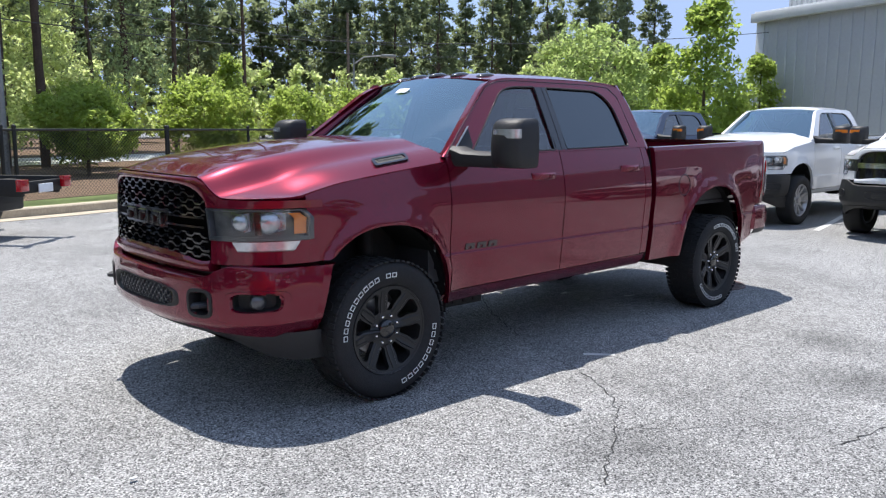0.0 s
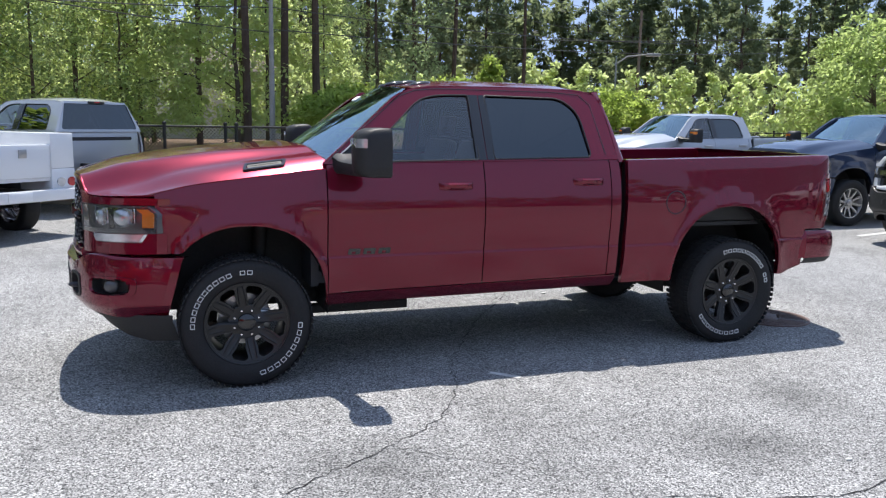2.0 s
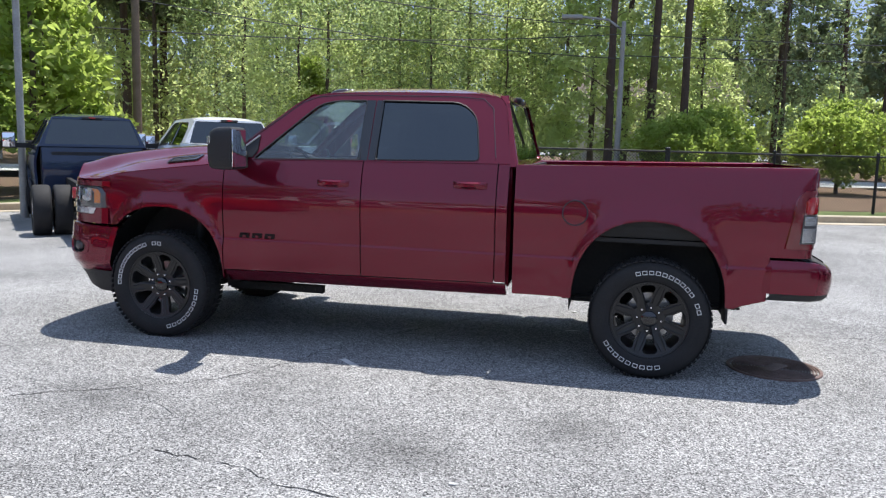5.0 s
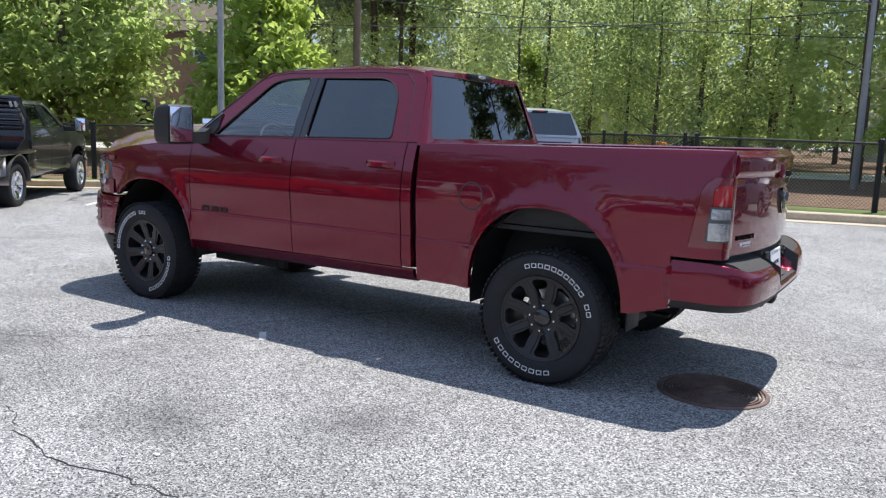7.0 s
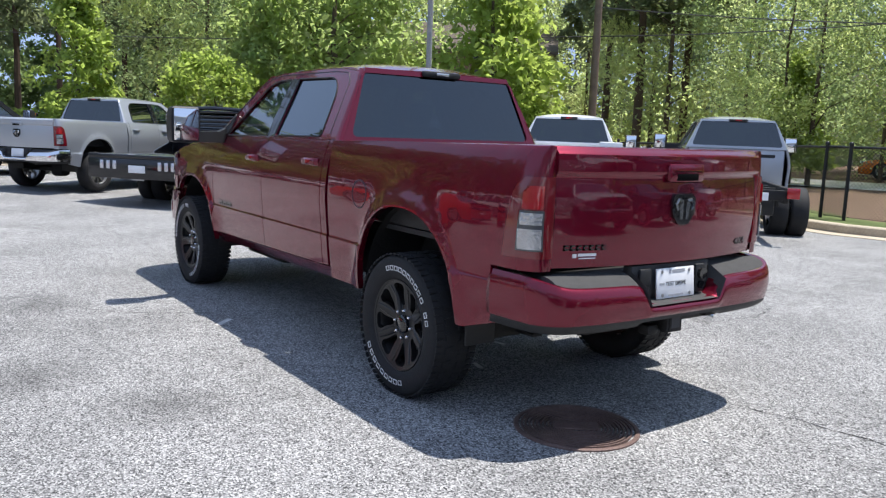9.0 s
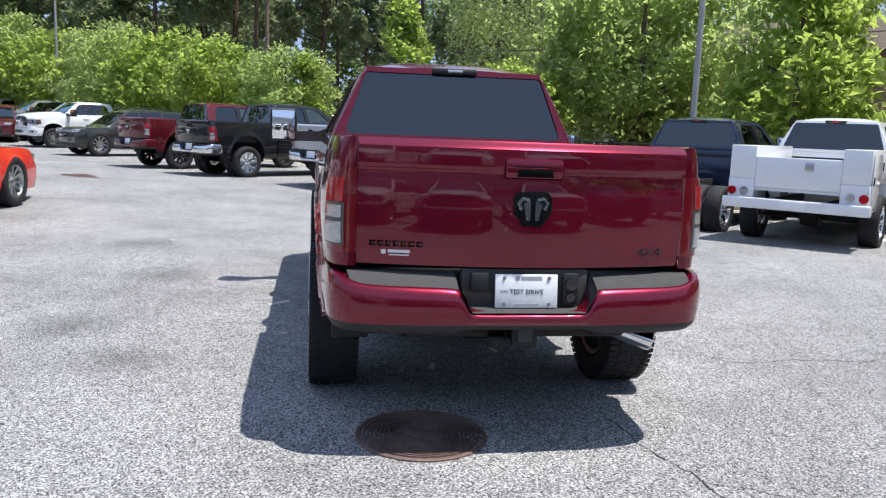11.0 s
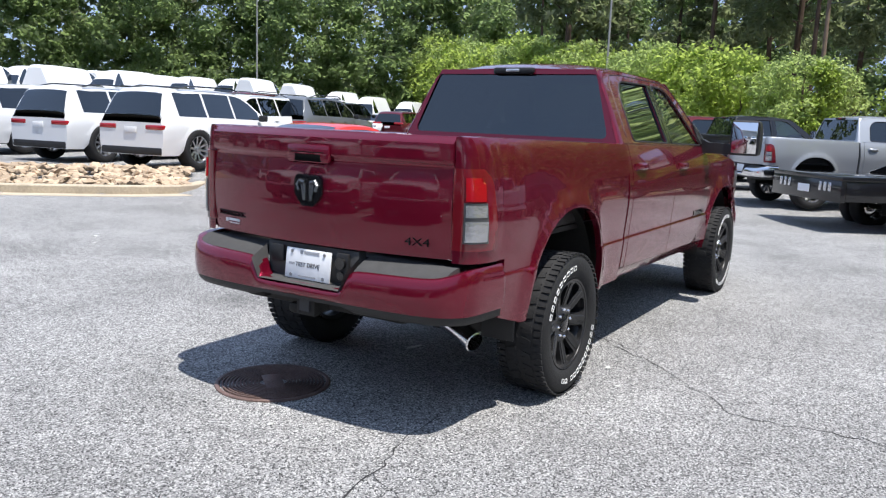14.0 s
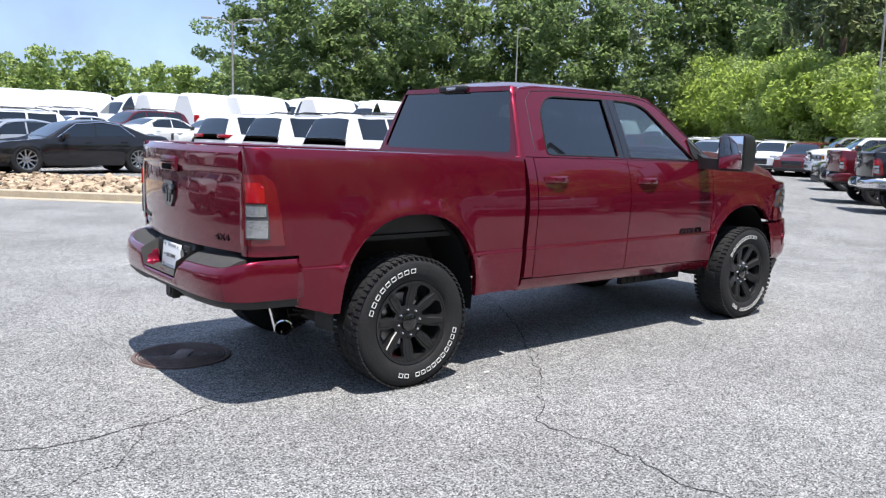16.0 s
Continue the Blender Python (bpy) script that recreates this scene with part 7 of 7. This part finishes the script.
car("sedan", "yellow car parked on the street beyond the fence", "car", M_AMBER, pose(-10.5, 33.5, 0.12, 0, 0, 20))
car("sedan", "pale car parked on the street beyond the fence", "car", M_SILVER, pose(-31, 10.0, 0.12, 0, 0, 40))
extra = pickup("white crew cab pickup with dark bumper and grille", M_WHITE, wheels="steel", at=at_heading(10.6, -3.6, 180), bumpers=M_PLASTIC, group="pickups facing the truck")
for x, y in ((10.6, -6.6),):
    copy_thing(extra, at_heading(x, y, 180))
# far rows
r = random.Random(3)
coats = [M_WHITE, M_WHITE, M_WHITE, M_SILVER, M_WHITE, M_MAROON, M_BLACKP, M_WHITE, M_GREYP, M_WHITE]
far = {}


def far_vehicle(kind, coat, x, y, deg):
    names = {"suv": "suv", "cargo_van": "cargo van", "sedan": "car", "minivan": "minivan"}
    tint = coat.name.split("_")[0]
    if (kind, tint) not in far:
        far[kind, tint] = car(kind, f"{tint} {names[kind]} parked in a far row of the lot", names[kind], coat, at_heading(x, y, deg), wheels="dark", group="far rows of vehicles")
    else:
        copy_thing(far[kind, tint], at_heading(x, y, deg))


def bearing(x, y, deg, dist):
    return x + dist * math.cos(radians(deg)), y + dist * math.sin(radians(deg))


for row, (kinds, b0, b1, dist, n, head) in enumerate([
        (("cargo_van",), 214, 246, 58, 13, 200), (("cargo_van",), 233, 262, 46, 10, 200),
        (("suv", "sedan"), 224, 262, 36, 13, 15), (("suv", "sedan", "minivan"), 203, 222, 46, 9, 190),
        (("suv", "sedan"), 200, 216, 62, 10, 20), (("suv", "minivan"), 197, 212, 76, 10, 200), (("cargo_van",), 240, 266, 74, 8, 20), (("suv", "sedan", "minivan"), 264, 318, 34, 9, 10)]):
    for k in range(n):
        x, y = bearing(5.5, 1.5, lerp(b0, b1, (k + r.uniform(-0.15, 0.15)) / n), dist + r.uniform(-1.5, 1.5))
        kind = kinds[r.randrange(len(kinds))]
        far_vehicle(kind, M_WHITE if kind == "cargo_van" else coats[r.randrange(10)], x, y, head + r.choice((0, 180)))

# ---- trees ----
def leaf_mesh(name, centres, size, mat, seed, up=0.35, long=1.5):
    """Many small leaf blades, one four-cornered blade round each centre."""
    g = np.random.default_rng(seed)
    n = len(centres)
    d = g.normal(size=(n, 3))
    d /= np.linalg.norm(d, axis=1)[:, None]
    nrm = g.normal(size=(n, 3)) + np.array([0, 0, up * 2])
    nrm /= np.linalg.norm(nrm, axis=1)[:, None]
    u = np.cross(nrm, d)
    u /= np.linalg.norm(u, axis=1)[:, None] + 1e-9
    v = np.cross(nrm, u)
    s = (size * g.uniform(0.6, 1.35, n))[:, None]
    a = u * s * 0.5 * long
    b = v * s * 0.38
    bend = nrm * s * 0.12
    vs = np.stack([centres - a, centres + b + bend, centres + a, centres - b + bend], axis=1).reshape(-1, 3)
    me = bpy.data.meshes.new(name)
    me.vertices.add(n * 4)
    me.vertices.foreach_set("co", vs.astype(np.float32).ravel())
    me.loops.add(n * 4)
    me.loops.foreach_set("vertex_index", np.arange(n * 4, dtype=np.int32))
    me.polygons.add(n)
    me.polygons.foreach_set("loop_start", np.arange(0, n * 4, 4, dtype=np.int32))
    me.update(calc_edges=True)
    me.materials.append(mat)
    return me


def crown_points(seed, n, clumps, shape, radius, droop=0.0):
    """Leaf places: clumps inside a crown shape, thinner inside each, with ragged edges."""
    g = np.random.default_rng(seed)
    out = []
    per = n // clumps
    for k in range(clumps):
        c = shape(g)
        r = radius * g.uniform(0.55, 1.25)
        p = g.normal(size=(per, 3))
        p /= np.linalg.norm(p, axis=1)[:, None]
        p *= (g.uniform(0.25, 1.0, per) ** 0.45)[:, None] * r
        p[:, 2] *= 0.75
        if droop:
            p[:, 2] -= droop * g.uniform(0, 1, per) ** 2 * (np.hypot(p[:, 0], p[:, 1]) / r + 0.3)
        out.append(p + c)
    return np.concatenate(out)


def trunk_mesh(h, r0, limbs, seed, bark, first=0.25, reach=0.3, lean=0.02):
    g = random.Random(seed)
    bm = bmesh.new()
    pts = [(g.uniform(-lean, lean) * z, g.uniform(-lean, lean) * z, z) for z in frange(-0.2, h, 7)]
    tube(bm, pts, [lerp(r0, r0 * 0.15, k / 7) for k in range(8)], 8)
    for k in range(limbs):
        z = h * g.uniform(first, 0.9)
        a, L = g.uniform(0, 6.28), reach * h * g.uniform(0.5, 1.0) * (1.15 - z / h)
        rr = r0 * 0.30 * (1.1 - z / h)
        tube(bm, [(0, 0, z), (L * 0.5 * math.cos(a), L * 0.5 * math.sin(a), z + L * 0.32), (L * math.cos(a + 0.2), L * math.sin(a + 0.2), z + L * 0.5)], [rr, rr * 0.7, rr * 0.25], 6)
    return finish("trunk", bm, bark)


def ellipsoid(cx, cz, rx, rz, low=-0.9):
    def f(g):
        while True:
            p = g.normal(size=3)
            p /= np.linalg.norm(p)
            p *= g.uniform(0.35, 1.0) ** 0.5
            if p[2] > low:
                return np.array([p[0] * rx, p[1] * rx, cz + p[2] * rz])
    return f


def cone(z0, z1, r0, r1):
    def f(g):
        t = g.uniform(0, 1) ** 1.3
        a, q = g.uniform(0, 6.28), g.uniform(0.3, 1.0) ** 0.5
        rad = lerp(r0, r1, t)
        return np.array([math.cos(a) * rad * q, math.sin(a) * rad * q, lerp(z0, z1, t)])
    return f


def tree(label, category, trunk, crown):
    T = thing(category.replace(" ", "_"), label, category, pose(0, 0, -50))
    part("trunk", trunk, None, T)
    part("crown", crown, None, T)
    return T


def make(kind, seed):
    if kind == "bush":
        return tree("rounded bright yellow green tree with dense leaves", "small tree", trunk_mesh(3.2, 0.12, 7, seed, M_BARK, 0.15, 0.4), leaf_mesh("crown", crown_points(seed, 9500, 90, ellipsoid(0, 2.75, 2.55, 2.2), 0.70), 0.165, M_BRIGHT, seed))
    if kind == "young":
        return tree("slim young tree with bright green leaves", "young tree", trunk_mesh(5.4, 0.08, 8, seed, M_BARK, 0.2, 0.3), leaf_mesh("crown", crown_points(seed, 7000, 75, cone(0.9, 5.6, 1.6, 0.25), 0.52), 0.135, M_BRIGHT, seed))
    if kind == "round":
        return tree("broad round mid green tree", "broadleaf tree", trunk_mesh(7.5, 0.28, 12, seed, M_BARK, 0.2, 0.42), leaf_mesh("crown", crown_points(seed, 15000, 120, ellipsoid(0, 5.0, 4.2, 4.3), 1.05), 0.20, M_OLIVE, seed))
    if kind == "light":
        return tree("tall open tree with light green leaves", "broadleaf tree", trunk_mesh(11.5, 0.14, 14, seed, M_BARK, 0.2, 0.26), leaf_mesh("crown", crown_points(seed, 7600, 100, cone(1.6, 12.2, 3.4, 0.6), 0.80), 0.165, M_LEAF, seed))
    if kind == "brightbig":
        return tree("large spreading tree with fresh green leaves", "broadleaf tree", trunk_mesh(9.5, 0.25, 16, seed, M_BARK, 0.2, 0.36), leaf_mesh("crown", crown_points(seed, 9000, 105, cone(1.6, 10.6, 4.6, 0.8), 1.0), 0.24, M_BRIGHT, seed))
    if kind == "tall":
        return tree("tall woodland tree with mid green hanging foliage", "broadleaf tree", trunk_mesh(16, 0.15, 16, seed, M_BARK, 0.12, 0.26), leaf_mesh("crown", crown_points(seed, 9000, 130, ellipsoid(0, 9.5, 4.4, 8.6), 1.1, 1.6), 0.16, M_DARKLEAF, seed))
    if kind == "tall_light":
        return tree("tall woodland tree with mid green foliage", "broadleaf tree", trunk_mesh(15, 0.14, 16, seed, M_BARK, 0.12, 0.26), leaf_mesh("crown", crown_points(seed, 10500, 150, ellipsoid(0, 8.6, 4.2, 8.0), 1.05, 0.6), 0.155, M_LEAF, seed))
    if kind == "highpine":
        return tree("tall pine with a long bare trunk and high thin crown", "pine tree", trunk_mesh(23.0, 0.175, 20, seed, M_PINEBARK, 0.55, 0.12, 0.012), leaf_mesh("crown", crown_points(seed, 4200, 90, cone(13.0, 23.5, 3.2, 0.6), 0.8), 0.27, M_NEEDLE, seed, 0.2, 2.4))
    h = 23.0
    return tree("tall pine with a bare trunk and thin dark crown", "pine tree", trunk_mesh(h, 0.27, 34, seed, M_PINEBARK, 0.34, 0.13, 0.012), leaf_mesh("crown", crown_points(seed, 4600, 100, cone(8.0, 23.5, 3.5, 0.6), 0.75), 0.27, M_NEEDLE, seed, 0.2, 2.4))


PROTO = {}
tree_rng = random.Random(21)


def plant(kind, x, y, scale=1.0, z=0.1, variants=2, spin=None):
    v = tree_rng.randrange(variants)
    key = (kind, v)
    m = Matrix.Translation((x, y, z)) @ Matrix.Rotation(tree_rng.uniform(0, 6.28) if spin is None else spin, 4, "Z") @ Matrix.Scale(scale * tree_rng.uniform(0.95, 1.05), 4)
    if key not in PROTO:
        PROTO[key] = make(kind, 100 + 7 * v + len(PROTO))
        PROTO[key].matrix_basis = m
        return PROTO[key]
    made = copy_thing(PROTO[key], m)
    made.matrix_basis = m
    return made


def around(kind, eye, deg, dist, scale=1.0, z=0.1, variants=2):
    x, y = bearing(*eye, deg, dist)
    return plant(kind, x, y, scale, z, variants)


EYE0, EYE3, EYE7, EYE11 = (-4.8, -4.6), (-0.5, -6.7), (3.9, -5.4), (6.7, -1.0)
# bright shrubs and single trees behind the fence
for x, y, s in ((4.9, 24.5, 0.63), (9.2, 24.3, 0.68), (14.6, 26.4, 0.62), (18.4, 27.0, 0.72)):
    plant("bush", x, y, s)
plant("bush", -20.4, 5.8, 0.70)
plant("young", 13.0, 29.5, 0.80)
around("round", EYE0, 37.7, 36, 0.62)
around("young", EYE0, 29.9, 36, 1.30)
around("young", EYE0, 33.0, 46, 1.05)
around("young", EYE0, 26.5, 44, 0.9)
around("round", EYE0, 34.0, 52, 0.6)
around("bush", EYE0, 31.6, 40, 0.6)
plant("young", -13.5, 11.8, 1.42)
plant("young", -14.6, 13.6, 1.25)
around("young", EYE3, 108.2, 31, 0.82)
plant("young", -23.3, 2.2, 1.05)
plant("young", -27.0, -1.4, 0.72)
for deg, d, s in ((95.0, 33, 1.2), (100.5, 36, 1.05), (92.0, 36, 1.2), (88.5, 34, 0.9)):
    around("light", EYE7, deg, d, s * 0.72)
around("bush", EYE7, 91.0, 25.5, 0.55)
around("round", EYE7, 147.5, 30, 0.95)
around("round", EYE7, 149.5, 33, 0.85)
# the trimmed row that follows the fence away from the truck
for k in range(19):
    f = k / 18
    plant("bush" if k % 3 else "round", lerp(-28.5, -80, f) + tree_rng.uniform(-1, 1), lerp(-3.0, -50, f) + tree_rng.uniform(-1, 1), lerp(0.95, 2.3, f) * (1 if k % 3 else 0.56), 0.0)
# pines: a near group with bare trunks, and a long stand farther off
for x, y in ((1.15, 25.1), (2.7, 26.1), (3.95, 26.0)):
    plant("highpine", x, y, 1.0)
for deg, d in ((83.2, 41), (79.8, 37), (76.5, 44), (72, 47), (69, 52), (88, 43), (66, 49), (61.5, 56)):
    around("highpine", EYE0, deg, d, 1.0)
for k in range(34):
    deg, d = lerp(36, 84, (k + tree_rng.uniform(-0.4, 0.4)) / 34), tree_rng.uniform(0, 1)
    around("pine", EYE3, deg, lerp(lerp(96, 58, (deg - 36) / 48), 118, d), tree_rng.uniform(0.75, 1.0), variants=3)
for k in range(22):
    deg, d = lerp(160, 204, (k + tree_rng.uniform(-0.4, 0.4)) / 22), tree_rng.uniform(52, 82)
    around("pine" if k % 3 else "highpine", EYE11, deg, d, tree_rng.uniform(0.85, 1.1), variants=3)
for deg, d in ((127.5, 40), (124.8, 44), (130.2, 47)):
    around("pine", EYE7, deg, d, 0.9, variants=3)
# tall broadleaf wood behind the fence
for k in range(22):
    deg, d = lerp(84, 166, (k + tree_rng.uniform(-0.4, 0.4)) / 22), tree_rng.uniform(40, 58)
    # the brown house stands clear of the wood
    d += 16 if 134.5 < deg < 145.5 else 0
    around("tall_light" if k % 3 else "tall", EYE7, deg, d, tree_rng.uniform(0.85, 1.15))
for k in range(8):
    deg, d = lerp(103, 122, (k + tree_rng.uniform(-0.4, 0.4)) / 8), tree_rng.uniform(31, 38)
    around("tall" if k % 3 else "tall_light", EYE7, deg, d, tree_rng.uniform(0.55, 0.8))
for deg, d in ((156, 36), (160.5, 38), (163, 42)):
    around("tall", EYE11, deg, d, 0.8)
# far woods as one mass
def woods(name, deg0, deg1, dist, h, count, size, seed, mat, label, dense=1.1, tip=0.05, low=0.72):
    g = np.random.default_rng(seed)
    pts = []
    trees = int((deg1 - deg0) * dense)
    for k in range(trees):
        a = radians(lerp(deg0, deg1, (k + g.uniform(0, 1)) / trees))
        d = dist * g.uniform(0.93, 1.12)
        hh = h * g.uniform(low, 1.12)
        f = cone(0.5, hh, hh * 0.21, hh * tip)
        p = crown_points(seed + k, count // trees, 26, f, hh * 0.085)
        pts.append(p + np.array([5.5 + d * math.cos(a), 1.5 + d * math.sin(a), 0.6]))
    tagged(part(name, leaf_mesh(name, np.concatenate(pts), size, mat, seed), None), label, "woods", kind="stuff")


woods("far_woods", 160, 246, 96, 21, 230000, 0.43, 41, M_WOODS, "dense wall of tall mixed woods beyond the lot")
woods("pine_woods", 185, 244, 112, 27, 60000, 0.68, 42, M_NEEDLE, "tall dark pines rising behind the mixed woods")
woods("low_woods", 244, 268, 125, 10.0, 60000, 0.50, 43, M_OLIVE, "low distant tree line beyond the parked vans", 3.4, 0.16, 0.86)
woods("near_woods", 36, 168, 104, 19, 100000, 0.64, 44, M_NEEDLE, "dark woods behind the pines and broadleaf trees")
woods("south_woods", 264, 336, 120, 15, 30000, 0.8, 47, M_WOODS, "tall woods along the south side of the lot")
woods("back_woods", -30, 34, 130, 13, 30000, 0.8, 45, M_WOODS, "distant tree line beyond the metal building")
woods("undergrowth", 40, 158, 62, 6.0, 60000, 0.34, 46, M_LEAF, "undergrowth at the foot of the woods")

# ---- buildings, poles and cables ----
def metal_building():
    T = thing("metal_building", "grey metal clad building with ribbed walls", "building", pose(36.2, 16.15, 0, 0, 0, -18))
    W, D, H = 46.0, 30.0, 7.15
    bm = bmesh.new()
    block(bm, 0, D, -W, 0, 0, H)
    part("wall", bm, M_CLAD, T)
    bm = bmesh.new()
    block(bm, -0.05, 0.0, -0.45, 0.05, 0, H, 0.01)
    part("corner_trim", bm, M_TRIM, T)
    bm = bmesh.new()
    block(bm, -0.35, 0.05, -W, 0.2, H - 0.1, H + 0.35, 0.03)
    part("gutter", bm, M_TRIM, T)
    rib = bmesh.new()
    block(rib, -0.035, 0.0, -0.04, 0.04, 0, H - 0.1, 0.01)
    me = finish("rib", rib, M_CLAD)
    for k in range(72):
        part("rib", me, None, T, at=Matrix.Translation((0, -0.7 - 0.62 * k, 0)))
    bm = bmesh.new()
    block(bm, -0.1, D + 0.3, -W, 0.2, H + 0.3, H + 0.45, 0.02)
    part("roof", bm, M_TRIM, T)
    bm = bmesh.new()
    block(bm, 1.0, 5.0, -5.2, -1.0, H + 0.45, H + 2.2, 0.02)
    for k in range(14):
        block(bm, 0.95, 1.0, -5.1 + 0.3 * k, -4.95 + 0.3 * k, H + 0.5, H + 2.15)
    part("roof_unit", bm, M_TRIM, T)


metal_building()


def house(at, w, d, h, wall, label):
    T = thing("house", label, "house", at)
    bm = bmesh.new()
    block(bm, -w / 2, w / 2, -d / 2, d / 2, 0, h)
    part("wall", bm, wall, T)
    bm = bmesh.new()
    e = 0.5
    a = [Vector((-w / 2 - e, -d / 2 - e, h - 0.1)), Vector((-w / 2 - e, 0, h + 2.0)), Vector((-w / 2 - e, d / 2 + e, h - 0.1))]
    sheet(bm, [a, [p + Vector((w + 2 * e, 0, 0)) for p in a]], Vector((0, 0, -0.18)), True)
    part("roof", bm, M_ROOF, T)
    bm = bmesh.new()
    for sx in (-1, 1):
        bm.faces.new([bm.verts.new(p) for p in (Vector((sx * w / 2, -d / 2, h)), Vector((sx * w / 2, d / 2, h)), Vector((sx * w / 2, 0, h + 1.75)))])
    part("gable", bm, wall, T)
    for sx in (-1, 1):
        for sy in (-1, 1):
            bm = bmesh.new()
            block(bm, sx * (w / 2 + 0.02) - 0.07, sx * (w / 2 + 0.02) + 0.07, sy * (d / 2 + 0.02) - 0.07, sy * (d / 2 + 0.02) + 0.07, 0, h, 0.01)
            part("corner_board", bm, M_TRIM, T)
    for z in frange(1.0, h - 1.7, max(1, int(h / 3) - 1))[:3]:
        for k in range(int(w / 3.2)):
            x = -w / 2 + 1.8 + 3.2 * k
            for sy in (-1, 1):
                bm = bmesh.new()
                block(bm, x - 0.6, x + 0.6, sy * d / 2 - 0.06, sy * d / 2 + 0.06, z - 0.1, z + 1.4, 0.02)
                win = part("window", bm, M_TRIM, T)
                bm = bmesh.new()
                block(bm, x - 0.5, x + 0.5, sy * (d / 2 + 0.055), sy * (d / 2 + 0.07), z, z + 1.3)
                part("pane", bm, M_PANE, win)
    return T


house(pose(-36.5, 27.0, 0.1, 0, 0, 48), 12, 9, 6.2, M_BRICK, "brown two storey house with dark shingle roof")
house(pose(-66, 26, 0.1, 0, 0, 70), 13, 9, 7.5, M_PALEWALL, "pale sided house partly hidden by trees")
house(pose(4.0, 62, 0.1, 0, 0, 10), 12, 8, 5.2, M_PALEWALL, "pale house with a gable behind the shrubs")
house(pose(-22, 62, 0.1, 0, 0, 20), 14, 8, 5.0, M_PALEWALL, "pale house glimpsed between tree trunks")
# street beyond the fence
bm = bmesh.new()
sheet(bm, [[Vector((lerp(-60, 60, k / 10), lerp(6, 52, k / 10) + o, 0.150)) for o in (-3.2, 3.2)] for k in range(11)])
tagged(part("side_street", bm, M_LINE), "pale concrete street beyond the fence", "street", kind="structure")


def pole(name, label, x, y, h, r, mat, arm=None, heads=1, cross=False):
    T = thing(name, label, name.replace("_", " "), pose(x, y, height(x, y)))
    bm = bmesh.new()
    tube(bm, [(0, 0, -0.3), (0, 0, h * 0.5), (0, 0, h)], [r, r * 0.85, r * 0.65], 10)
    part("shaft", bm, mat, T)
    if arm is not None:
        for k in range(heads):
            a = radians(arm + 180 * k)
            bm = bmesh.new()
            tube(bm, [(0, 0, h - 0.3), (0.5 * math.cos(a), 0.5 * math.sin(a), h + 0.05), (1.5 * math.cos(a), 1.5 * math.sin(a), h + 0.15)], 0.04, 6)
            part("arm", bm, M_GREYPOLE, T)
            bm = bmesh.new()
            block(bm, 1.35, 2.05, -0.17, 0.17, h + 0.06, h + 0.20, 0.04, Matrix.Rotation(a, 4, "Z"))
            part("lamp_head", bm, M_GREYPOLE, T)
    if cross:
        bm = bmesh.new()
        block(bm, -1.1, 1.1, -0.06, 0.06, h - 0.7, h - 0.55, 0.01, Matrix.Rotation(radians(60), 4, "Z"))
        part("crossarm", bm, M_WOODPOLE, T)
        bm = bmesh.new()
        tube(bm, [(0.28, 0.1, h - 2.0), (0.28, 0.1, h - 1.15)], 0.2, 12)
        part("transformer", bm, M_GREYPOLE, T)
    return T


pole("utility_pole", "brown wooden utility pole with crossarm and cables", -12.9, 15.6, 10.8, 0.14, M_WOODPOLE, cross=True)
pole("utility_pole", "grey weathered utility pole with a lamp arm", 1.5, 21.2, 5.7, 0.11, M_GREYPOLE, 185)
pole("utility_pole", "brown wooden utility pole with crossarm and cables", -47.0, -4.0, 11.5, 0.16, M_WOODPOLE, cross=True)
pole("utility_pole", "grey weathered utility pole with cables", 40.0, 58.0, 12.0, 0.17, M_WOODPOLE)
pole("street_lamp", "slim grey lamp post beside the work trucks", -10.0, 7.2, 10.5, 0.075, M_GREYPOLE, 128)
pole("street_lamp", "slim grey lamp post far across the lot", -38.5, -14.2, 10.5, 0.075, M_GREYPOLE, 40)
pole("street_lamp", "tall grey lamp post with two heads", *bearing(4.8, 5.0, 246.5, 58), 7.8, 0.09, M_GREYPOLE, 150, 2)
pole("street_lamp", "slim grey lamp post far across the lot", *bearing(5.2, 3.7, 226, 72), 9.5, 0.08, M_GREYPOLE, 200)
pole("street_lamp", "grey street lamp with a curved arm", *bearing(-4.8, -4.6, 54.0, 40), 4.9, 0.06, M_GREYPOLE, 330)


def cable(a, b, sag, r=0.016):
    a, b = Vector(a), Vector(b)
    bm = bmesh.new()
    tube(bm, [lerp(a, b, k / 14) + Vector((0, 0, -4 * sag * (k / 14) * (1 - k / 14))) for k in range(15)], r, 5)
    tagged(part("overhead_cable", bm, M_WIRE), "thin dark overhead cable between poles", "cable", "overhead cables")


P0, P1, P2, P3 = (-47, -4), (-12.9, 15.6), (1.5, 21.2), (40, 58)
for dz, off in ((0.0, 0.8), (0.0, -0.8), (-1.6, 0.1)):
    for (p, hp), (q, hq) in (((P0, 10.8), (P1, 10.2)), ((P1, 10.2), (P3, 11.2))):
        cable((p[0] + off, p[1], hp + dz), (q[0] + off, q[1], hq + dz), 0.9)
for hp, hq in ((4.7, 5.3), (5.6, 4.5), (6.8, 5.5)):
    cable((P1[0], P1[1], hp), (P2[0], P2[1], hq), 0.25)
cable((P0[0], P0[1], 6.0), (P1[0], P1[1], 4.7), 0.4)
cable((P2[0], P2[1], 5.3), (27, 31, 6.2), 0.3)
cable((P2[0], P2[1], 4.6), (40, 40, 7.0), 0.4)
cable((P1[0], P1[1], 9.0), (-26, 15, 6.2), 0.5)
cable((14.0, 27.0, 5.4), (36.8, 15.0, 6.6), 0.4)
